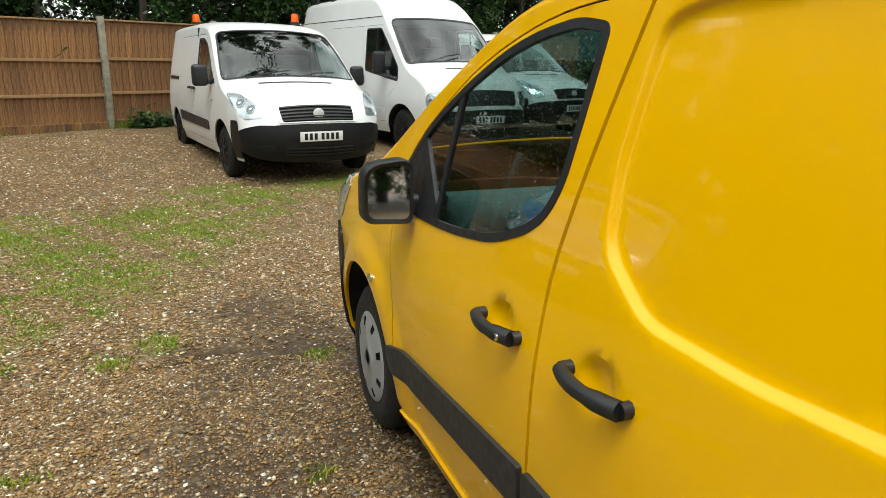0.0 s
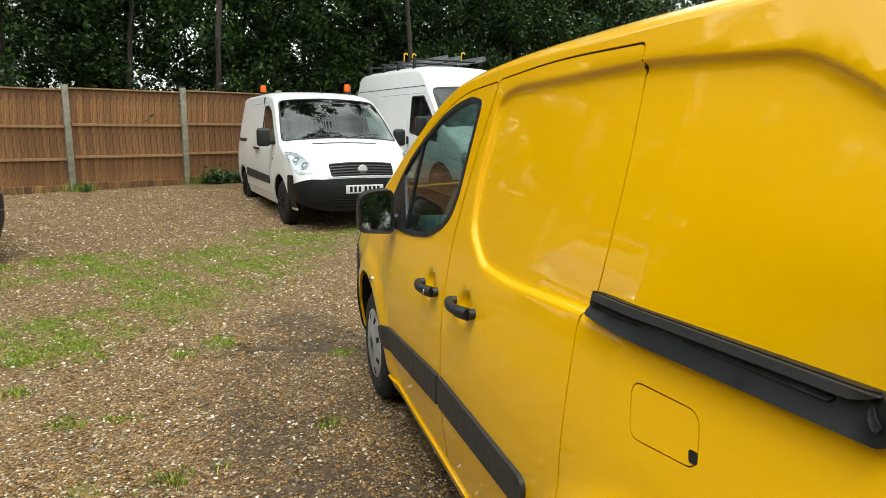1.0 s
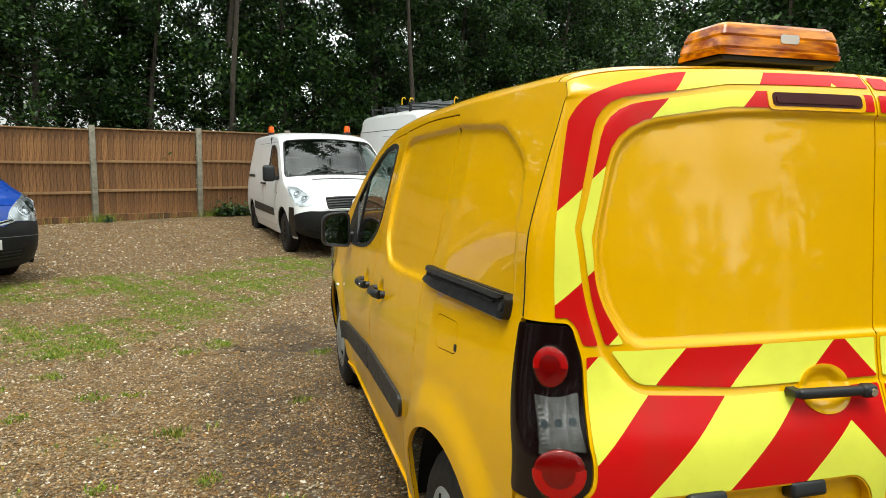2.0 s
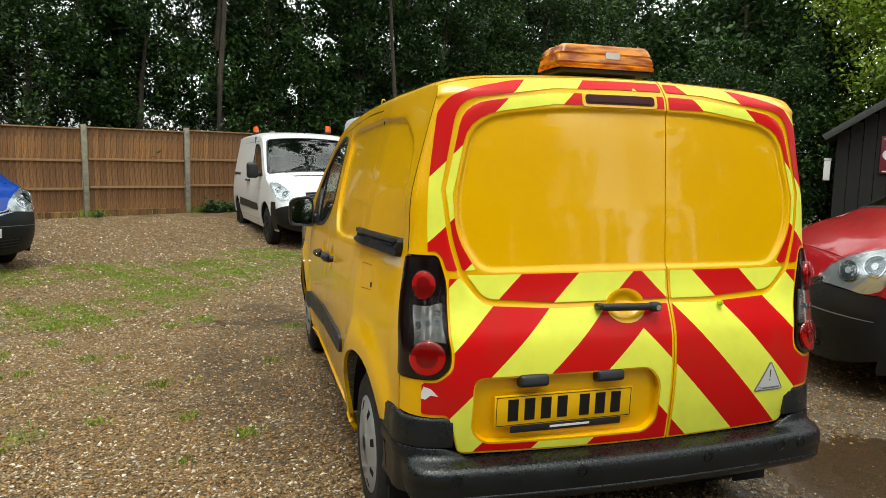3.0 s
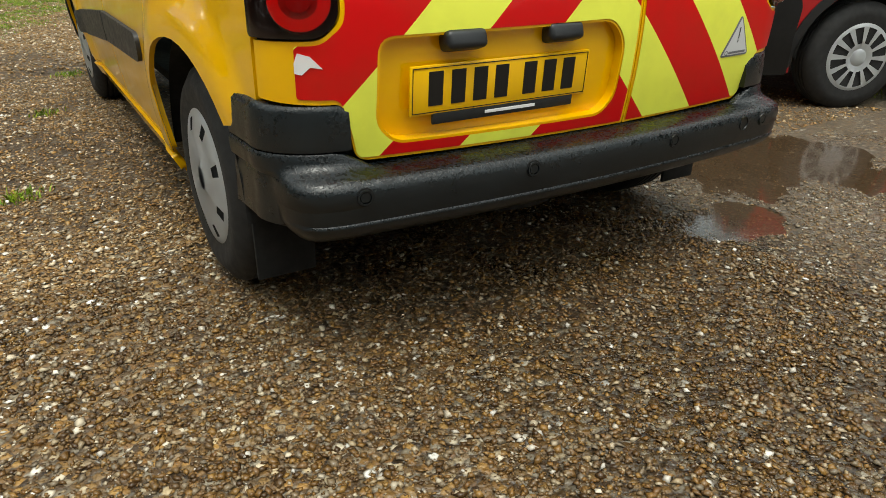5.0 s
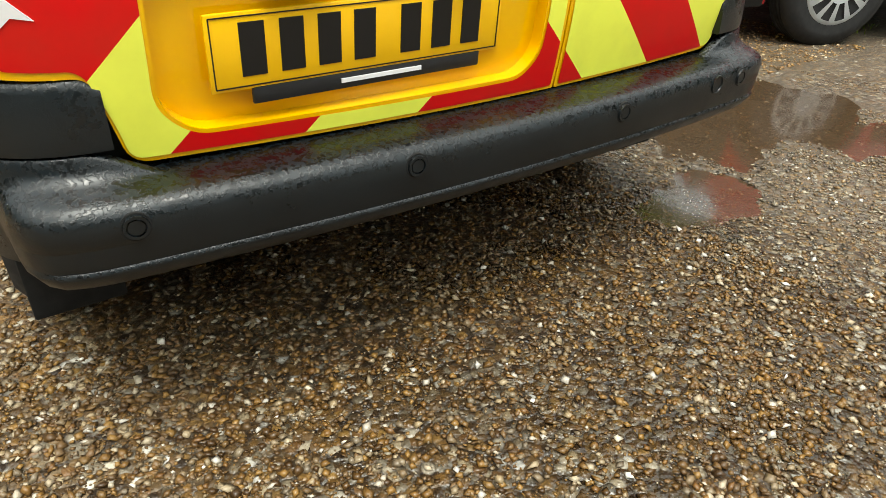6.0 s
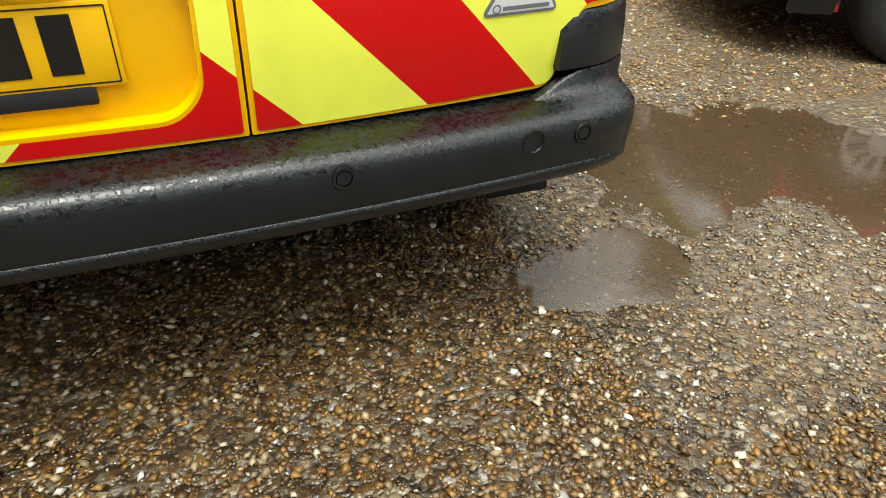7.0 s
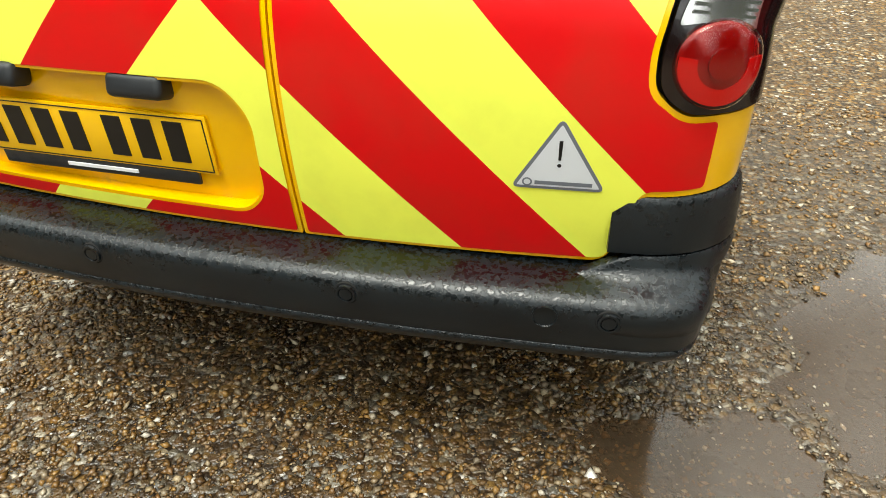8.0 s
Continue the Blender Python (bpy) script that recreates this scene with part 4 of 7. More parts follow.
# handle with its lock
bm = box(0.20, 0.026, 0.026, 0.011, 3, at=(-0.055, 0, 0))
box(0.045, 0.034, 0.034, 0.012, 3, at=(0.055, -0.001, 0), bm=bm)
box(0.03, 0.04, 0.02, 0.006, 2, at=(-0.15, 0.015, 0), bm=bm)
hd = part("rear_handle", bm, BLACK, ld, "black rear door handle", Matrix.Translation((0.0, -0.004, 0.989)) @ Matrix.Rotation(radians(1.5), 4, "Y"))
part("key_lock", lathe([(-0.004, 0.001), (-0.004, 0.010), (0.004, 0.010)], 16, m=Matrix.Translation((0.058, -0.018, 0)) @ Matrix.Rotation(radians(90), 4, "Z")), CHROME, hd)
# high brake lamp slot and small parts
SLOT = plastic("slot_red", (52, 8, 8), 0.5, spec=0.25)
skin_part("lamp_bezel", rear_u, rounded([(-0.197, 1.679), (0.097, 1.679), (0.097, 1.729), (-0.197, 1.729)], 0.016), YELLOW, ld, [], 0.0045, 0.006, 0.012, False)
slot = skin_part("brake_lamp", rear_u, rounded([(-0.185, 1.688), (0.085, 1.688), (0.085, 1.720), (-0.185, 1.720)], 0.012), SLOT, ld, [], 0.006, 0.006, 0.02, False, "dark red high brake lamp")
skin_part("lamp_dark", rear_u, rounded([(-0.175, 1.694), (0.07, 1.694), (0.07, 1.714), (-0.175, 1.714)], 0.008), SLOT, slot, [], 0.008, 0.004, 0.02, False)
rd_ = rdoors[1]
tri_mat = Mat("white_sticker").set(Base_Color=srgb(206, 208, 212), Roughness=0.35).m
edge_mat = Mat("grey_sticker").set(Base_Color=srgb(104, 108, 116), Roughness=0.35).m
tri = rounded([(0.567, 0.760, 0.014), (0.497, 0.640, 0.014), (0.637, 0.640, 0.014)], 0.014)
st = skin_part("warning_sticker", rear_u, tri, edge_mat, rd_, [], 0.004, 0.002, 0.03, False, "white triangular warning sticker")
skin_part("sticker_face", rear_u, inset(tri, 0.005), tri_mat, st, [], 0.0048, 0, 0.03, False)
skin_part("sticker_mark", rear_u, [(0.5645, 0.724), (0.5650, 0.692), (0.5690, 0.692), (0.5700, 0.724)], INK, st, [], 0.0056, 0, 0.05, False)
skin_part("sticker_mark", rear_u, circle(0.567, 0.683, 0.0032, 10), INK, st, [], 0.0056, 0, 0.05, False)
skin_part("sticker_line", rear_u, [(0.533, 0.6485), (0.617, 0.6485), (0.617, 0.6550), (0.533, 0.6550)], edge_mat, st, [], 0.0056, 0, 0.05, False)
skin_part("sticker_mark", rear_u, circle(0.522, 0.652, 0.0075, 16), edge_mat, st, [circle(0.522, 0.652, 0.005, 16)], 0.0056, 0, 0.05, False)
skin_part("torn_film", rear_u, [(-0.816, 0.725), (-0.805, 0.745), (-0.770, 0.738), (-0.735, 0.712), (-0.770, 0.716), (-0.795, 0.700), (-0.816, 0.703)], WHITE_INK, ld, [], 0.004, 0.002, 0.02, False, "torn white film backing")
part("rubber_stop", lathe([(0, 0.010), (0.012, 0.010), (0.014, 0.006)], 14, axis="z"), plastic("lime_rubber", (150, 190, 20), 0.5), rd_, "", Matrix.Translation((0.345, 0.026, 0.985)) @ Matrix.Rotation(radians(90), 4, "X"))


# bumper: a swept section round the rear
def rear_path(n=90):
    """Points and outward directions round the rear at bumper height, from arch to arch."""
    z = 0.50
    v = np.linspace(-1, 1, n)
    p = yskin.rear(True)(np.stack([v, np.full(n, z)], 1))[:, :2]
    y = np.linspace(0.285, p[0, 1] + 0.012, 8)
    lf = np.stack([-yskin.half(y, np.full(8, z)), y], 1)
    rt = lf[::-1] * (-1, 1)
    q = np.concatenate([lf, p, rt])
    t = np.gradient(q, axis=0)
    t /= np.linalg.norm(t, axis=1)[:, None]
    return q, np.stack([t[:, 1], -t[:, 0]], 1)


def swept(name, sections, keep, mat, parent, label=""):
    """Sweeps (out, z) sections along the rear; sections(f) gives the section where f is 0 at the middle and 1 at the arch."""
    q, nn = rear_path()
    verts, cols = [], []
    for (x, y), (nx, ny) in zip(q, nn):
        if not keep(x, y):
            continue
        sec = sections(x, y, (nx, ny))
        cols.append(range(len(verts), len(verts) + len(sec)))
        verts += [(x + nx * o, y + ny * o, z) for o, z in sec]
    faces = [(a[i], b[i], b[i + 1], a[i + 1]) for a, b in zip(cols, cols[1:]) for i in range(len(a) - 1)]
    faces += [tuple(cols[0]), tuple(cols[-1])[::-1]]
    return child(name, mesh_of(name, verts, faces, mat, True, 50), parent, label)


BUMPER = Mat("bumper_plastic")
blot = BUMPER.noise(105, 5, 0.65)
up_ = BUMPER.node("SeparateXYZ", Vector=BUMPER.node("NewGeometry").outputs["Normal"]).outputs[2]
beads = BUMPER.math("MULTIPLY", BUMPER.ramp(blot, (0.47, g3(0)), (0.55, g3(1))), BUMPER.ramp(BUMPER.math("ADD", BUMPER.math("MULTIPLY", BUMPER.noise(9, 4), 0.5), BUMPER.math("MULTIPLY", up_, 0.5)), (0.24, g3(0.05)), (0.55, g3(1))))
film_ = BUMPER.ramp(BUMPER.noise(5, 5, 0.6), (0.35, g3(0)), (0.7, g3(1)))
dry_ = BUMPER.mix(film_, srgb(10, 16, 20), srgb(20, 27, 31))
BUMPER.set(Base_Color=BUMPER.mix(beads, dry_, srgb(6, 7, 8)), Specular_IOR_Level=0.5)
BUMPER.set(Roughness=BUMPER.mix(beads, BUMPER.ramp(BUMPER.noise(24, 4), (0.35, g3(0.28)), (0.7, g3(0.42))), g3(0.18)))
BUMPER.bump(BUMPER.math("ADD", beads, BUMPER.math("MULTIPLY", BUMPER.noise(420, 3), 0.25)), 0.25, 0.0025)
BUMPER = BUMPER.m


def overhang(n):
    """How far the bumper stands out, by the way it faces: full behind, little along the sides."""
    return 1.0 - 0.86 * float(smooth01(np.array((abs(n[0]) - 0.36) / 0.58)))


def bumper_section(x, y, n):
    k = overhang(n)
    t = 0.05 * (1 - k)
    return [(-0.03, 0.4935), (0.0, 0.493), (0.040 * k, 0.491), (0.072 * k, 0.488), (0.086 * k, 0.483), (0.0945 * k, 0.474), (0.0985 * k, 0.460), (0.0985 * k, 0.440), (0.095 * k - 0.1 * t, 0.400), (0.093 * k - 0.15 * t, 0.394),
            (0.0965 * k - 0.2 * t, 0.390), (0.0960 * k - 0.25 * t, 0.384), (0.080 * k - 0.6 * t, 0.362), (0.045 * k - t, 0.340), (-0.06, 0.332)]


def corner_top(x, y, n):
    dip = 0.035 * max(0.0, 1 - (abs(x) - 0.655) / 0.035) ** 2
    return [(-0.012, 0.640 - dip), (0.009, 0.639 - dip), (0.017, 0.634 - dip), (0.021, 0.622 - dip), (0.0245, 0.585), (0.0265, 0.545), (0.0255, 0.538), (0.010, 0.537)]


def corner_foot(x, y, n):
    out = max(0.020, 0.0985 * overhang(n))
    f = float(smooth01(np.array((abs(x) - 0.60) / 0.11)))
    sec = [(0.010, 0.535), (0.0245, 0.534), (0.0275, 0.529), (0.029, 0.517), (0.028 + 0.10 * max(0.0, out - 0.03), 0.506), (0.027 + 0.35 * max(0.0, out - 0.03), 0.4965), (0.026 + 0.7 * max(0.0, out - 0.03), 0.490), (out - 0.004, 0.480), (out + 0.001, 0.462), (out, 0.430), (0.024, 0.37), (-0.01, 0.35)]
    low = [min(z, float(np.interp(o, (0.0, 0.04, 0.072, 0.086, 0.0945, 0.0985), (0.493, 0.491, 0.488, 0.483, 0.474, 0.46))) - 0.002) for o, z in sec]
    return [(o - 0.003 * (1 - f), b + f * (z - b)) for (o, z), b in zip(sec, low)]


bump = swept("rear_bumper", bumper_section, lambda x, y: True, BUMPER, yvan, "black plastic rear bumper, wet and speckled")
for sg in (-1, 1):
    swept("bumper_corner", corner_top, lambda x, y: sg * x > 0.655, BUMPER, yvan, "raised black bumper corner")
    swept("bumper_corner_foot", corner_foot, lambda x, y: sg * x > 0.60, BUMPER, yvan, "flared black bumper corner")
q, nn = rear_path(400)
for x0, r0, nm in ((-0.668, 0.012, "parking_sensor"), (-0.243, 0.012, "parking_sensor"), (0.248, 0.012, "parking_sensor"), (0.667, 0.012, "parking_sensor"), (0.569, 0.021, "tow_cap")):
    i = int(np.argmin(np.abs(q[:, 0] - x0) + (q[:, 1] > 0.2)))
    ang = math.atan2(nn[i][1], nn[i][0])
    out_ = 0.0975 * overhang(nn[i])
    m_ = Matrix.Translation((q[i][0] + nn[i][0] * out_, q[i][1] + nn[i][1] * out_, 0.454)) @ Matrix.Rotation(ang, 4, "Z")
    if nm == "parking_sensor":
        s_ = part(nm, lathe([(0, 0.0185), (0.006, 0.0175), (0.006, 0.0135), (0.001, 0.013)], 24), BUMPER, bump, "round parking sensor", m_)
        part("sensor_joint", lathe([(-0.004, 0.0215), (0.0012, 0.0212), (0.0012, 0.0180)], 24), GAP, s_)
        part("sensor_face", lathe([(-0.004, 0.0115), (0.005, 0.0112), (0.005, 0.001)], 24), BUMPER, s_)
    else:
        part(nm, lathe([(0, r0), (0.004, r0), (0.004, r0 - 0.002), (0.0012, r0 - 0.003), (0.0012, 0.001)], 28), BUMPER, bump, "round tow-eye cap", m_)
part("valance", box(1.3, 0.05, 0.10, 0.02, 2, at=(0, 0.14, 0.335)), GAP, yvan)
for sg in (-1, 1):
    part("mud_flap", box(0.16, 0.012, 0.22, 0.004, at=(sg * 0.755, 0.275, 0.25)), GAP, yvan, "black mud flap")
# unseen spare wheel, tank and axle, added to block light under the van
part("spare_wheel", lathe([(0.20, 0.12), (0.19, 0.22), (0.20, 0.29), (0.24, 0.305), (0.30, 0.305), (0.335, 0.28), (0.335, 0.05)], 40, axis="z", m=Matrix.Translation((0, 0.50, 0))), RUBBER, yvan, "unseen spare wheel slung under the floor, added to block light")
part("fuel_tank", box(0.9, 0.9, 0.14, 0.04, 3, at=(-0.1, 1.55, 0.27)), GAP, yvan)
part("rear_axle", tube([(-0.75, 0.63, 0.29), (0.75, 0.63, 0.29)], 0.035, 10), GAP, yvan)
part("exhaust_pipe", tube([(0.45, 0.22, 0.31), (0.45, 0.8, 0.31)], 0.025, 12), plastic("rusty_pipe", (58, 50, 44), 0.6), yvan)

# cab interior
DASH = plastic("dash_plastic", (66, 92, 92), 0.6)
SEAT = plastic("seat_cloth", (32, 34, 40), 0.9, 300, 0.3)
bm = box(1.50, 0.42, 0.22, 0.07, 4, at=(0, 2.86, 0.98))
box(1.50, 0.20, 0.14, 0.05, 3, at=(0, 2.62, 0.95), bm=bm)
dash = part("dashboard", bm, DASH, yvan, "grey-green dashboard")
for x in (-0.66, 0.66):
    part("air_vent", lathe([(0, 0.055), (-0.012, 0.052), (-0.012, 0.036), (0.004, 0.034), (0.004, 0.001)], 24, m=Matrix.Translation((x, 2.515, 0.97)) @ Matrix.Rotation(radians(90), 4, "Z")), DARK, dash)
wheel_pts = [(0.38 + 0.18 * math.cos(a), 2.40 + 0.07 * math.sin(a), 0.98 + 0.165 * math.sin(a)) for a in np.linspace(0, 2 * math.pi, 33)]
bm = tube(wheel_pts, 0.014, 8)
box(0.30, 0.03, 0.05, 0.01, at=(0.38, 2.40, 0.98), bm=bm)
tube([(0.38, 2.41, 0.98), (0.38, 2.66, 0.90)], 0.03, 10, bm)
part("steering_wheel", bm, BLACK, yvan, "black steering wheel")
for x in (-0.40, 0.38):
    st_ = new("cab_seat")
    st_.parent = yvan
    part("seat_base", box(0.50, 0.50, 0.16, 0.05, 3, at=(x, 2.05, 0.66)), SEAT, st_)
    part("seat_back", box(0.48, 0.14, 0.62, 0.05, 3, at=(0, 0, 0)), SEAT, st_, "", Matrix.Translation((x, 1.80, 1.02)) @ Matrix.Rotation(radians(12), 4, "X"))
    part("headrest", box(0.27, 0.09, 0.17, 0.035, 3, at=(x, 1.72, 1.42)), SEAT, st_)
part("bulkhead", box(1.40, 0.02, 1.30, 0.0, at=(0, 1.62, 1.02)), DARK, yvan, "dark grey bulkhead")
part("roof_lining", box(1.25, 0.9, 0.02, 0.005, at=(0, 2.02, 1.70)), DARK, yvan)

# amber beacon bar on the roof
AMBER = Mat("amber_lens")
AMBER.set(Base_Color=AMBER.mix(AMBER.ramp(AMBER.node("TexNoise", Vector=AMBER.scaled((6, 14, 30)), Scale=1.5, Detail=5.0).outputs["Fac"], (0.38, g3(0)), (0.62, g3(1))), srgb(224, 138, 10), srgb(140, 62, 4)), Roughness=0.2, Coat_Weight=0.6, Coat_Roughness=0.08, Specular_IOR_Level=0.3)
AMBER = AMBER.m
beacon = thing("roof_beacon", "amber light bar on a black base on the van roof", "warning light", pose(0.0, 0.40, 1.828))
part("beacon_base", box(0.38, 0.18, 0.022, 0.006, 3, at=(0, 0, 0.006)), BLACK, beacon)
bm = bmesh.new()
rows = []
for z, sx_, sy_ in ((0.012, 0.206, 0.100), (0.026, 0.207, 0.101), (0.030, 0.202, 0.097), (0.036, 0.204, 0.099), (0.060, 0.199, 0.095), (0.064, 0.194, 0.091), (0.070, 0.196, 0.093), (0.094, 0.186, 0.085), (0.102, 0.176, 0.076)):
    rows.append([bm.verts.new((x, y, z)) for x, y in rounded([(-sx_, -sy_), (sx_, -sy_), (sx_, sy_), (-sx_, sy_)], 0.025, 4)])
for p, q_ in zip(rows, rows[1:]):
    for i in range(len(p)):
        bm.faces.new((p[i], p[(i + 1) % len(p)], q_[(i + 1) % len(p)], q_[i]))
bm.faces.new(rows[-1])
lens = part("amber_cover", bm, AMBER, beacon, "ribbed amber plastic cover", sharp=25)
part("maker_badge", prism(rounded([(-0.03, -0.012), (0.03, -0.012), (0.03, 0.012), (-0.03, 0.012)], 0.008), 0.003), tri_mat, beacon, "small white oval badge", Matrix.Translation((0.02, -0.0965, 0.062)))
for x in (-0.12, 0.12):
    part("beacon_foot", box(0.05, 0.12, 0.02, 0.004, at=(x, 0, 0.0)), BLACK, beacon)

# ---- other vans ----
SCUDO_ROWS = [
    (4.55, 0.25, 0.42, 0.34, 0.12), (4.63, 0.42, 0.42, 0.34, 0.12), (4.64, 0.62, 0.42, 0.34, 0.12), (4.58, 0.80, 0.42, 0.34, 0.12),
    (4.42, 0.95, 0.36, 0.24, 0.10), (4.10, 1.08, 0.28, 0.14, 0.06), (3.70, 1.20, 0.20, 0.10, 0.06), (3.22, 1.58, 0.16, 0.10, 0.06),
    (2.90, 1.80, 0.18, 0.10, 0.06), (2.60, 1.89, 0.22, 0.10, 0.04), (2.0, 1.93, 0.22, 0.10, 0.03), (1.0, 1.93, 0.22, 0.10, 0.03),
    (0.25, 1.92, 0.22, 0.10, 0.03), (0.12, 1.86, 0.16, 0.12, 0.04), (0.08, 1.70, 0.12, 0.12, 0.04), (0.02, 1.0, 0.10, 0.12, 0.04), (0.03, 0.3, 0.10, 0.12, 0.04)]
SCUDO_WIDTHS = [(0.2, 0.86), (0.4, 0.92), (0.7, 0.945), (1.0, 0.93), (1.3, 0.88), (1.6, 0.82), (1.85, 0.77), (2.0, 0.74)]
SCUDO_TAPER = ((0.0, 0.3, 3.2, 4.0, 4.6), (0.02, 0.0, 0.0, 0.03, 0.12))
TRANSIT_ROWS = [
    (5.02, 0.28, 0.42, 0.34, 0.12), (5.10, 0.45, 0.42, 0.34, 0.12), (5.10, 0.66, 0.42, 0.34, 0.12), (5.03, 0.92, 0.42, 0.32, 0.12),
    (4.88, 1.12, 0.36, 0.24, 0.10), (4.60, 1.24, 0.28, 0.14, 0.06), (4.28, 1.36, 0.20, 0.10, 0.06), (3.85, 1.78, 0.16, 0.10, 0.06),
    (3.58, 2.05, 0.18, 0.10, 0.06), (3.25, 2.34, 0.26, 0.14, 0.04), (2.8, 2.45, 0.26, 0.14, 0.03), (1.0, 2.47, 0.26, 0.14, 0.03),
    (0.25, 2.45, 0.26, 0.14, 0.03), (0.12, 2.38, 0.16, 0.12, 0.04), (0.08, 2.2, 0.12, 0.12, 0.04), (0.02, 1.0, 0.10, 0.12, 0.04), (0.03, 0.35, 0.10, 0.12, 0.04)]
TRANSIT_WIDTHS = [(0.25, 0.90), (0.45, 0.96), (0.8, 0.985), (1.1, 0.97), (1.4, 0.94), (1.9, 0.88), (2.3, 0.80), (2.6, 0.72)]
TRANSIT_TAPER = ((0.0, 0.3, 3.6, 4.4, 5.0), (0.02, 0.0, 0.0, 0.04, 0.12))
plain_skin = Skin([{3.80: (3.86, 1.10), 3.34: (3.52, 1.225), 2.86: (2.98, 1.52)}.get(r[0], r[:2]) + r[2:] for r in BERLINGO_ROWS], BERLINGO_WIDTHS, BERLINGO_TAPER, 4, 7)
fskin = Skin(SCUDO_ROWS, SCUDO_WIDTHS, SCUDO_TAPER, 4, 4)
tskin = Skin(TRANSIT_ROWS, TRANSIT_WIDTHS, TRANSIT_TAPER, 4, 4)


def parked(turn, local, at):
    """The pose that turns a vehicle and brings a point of it over a place on the ground."""
    r = pose(0, 0, 0, 0, 0, turn)
    p = r @ Vector((*local, 0))
    x, y = at[0] - p.x, at[1] - p.y
    return pose(x, y, float(ground_z(at[0], at[1])) - 0.01, 0, 0, turn)


# white van with the black bumper
FIAT_POSE = parked(189, (0.90, 3.67), (-1.05, 9.45))
F_DOOR = rounded([(2.12, 0.38), (2.10, 1.0), (2.18, 1.735), (2.58, 1.735), (2.84, 1.655), (3.10, 1.47), (3.53, 1.09), (3.44, 0.95, 0.1), (3.20, 0.80, 0.1), (3.16, 0.38)], 0.04)
F_WIN = rounded([(2.25, 1.69), (2.56, 1.69), (2.81, 1.605), (3.06, 1.425), (3.42, 1.12), (2.34, 1.17)], 0.05)
S_DOOR = rounded([(1.02, 0.38), (1.02, 1.735), (2.165, 1.735), (2.085, 1.0), (2.105, 0.38)], 0.04)
F_LINE = [(-1, 0.735), (-0.80, 0.735), (-0.64, 0.728), (-0.50, 0.702), (0.50, 0.702), (0.64, 0.728), (0.80, 0.735), (1, 0.735)]


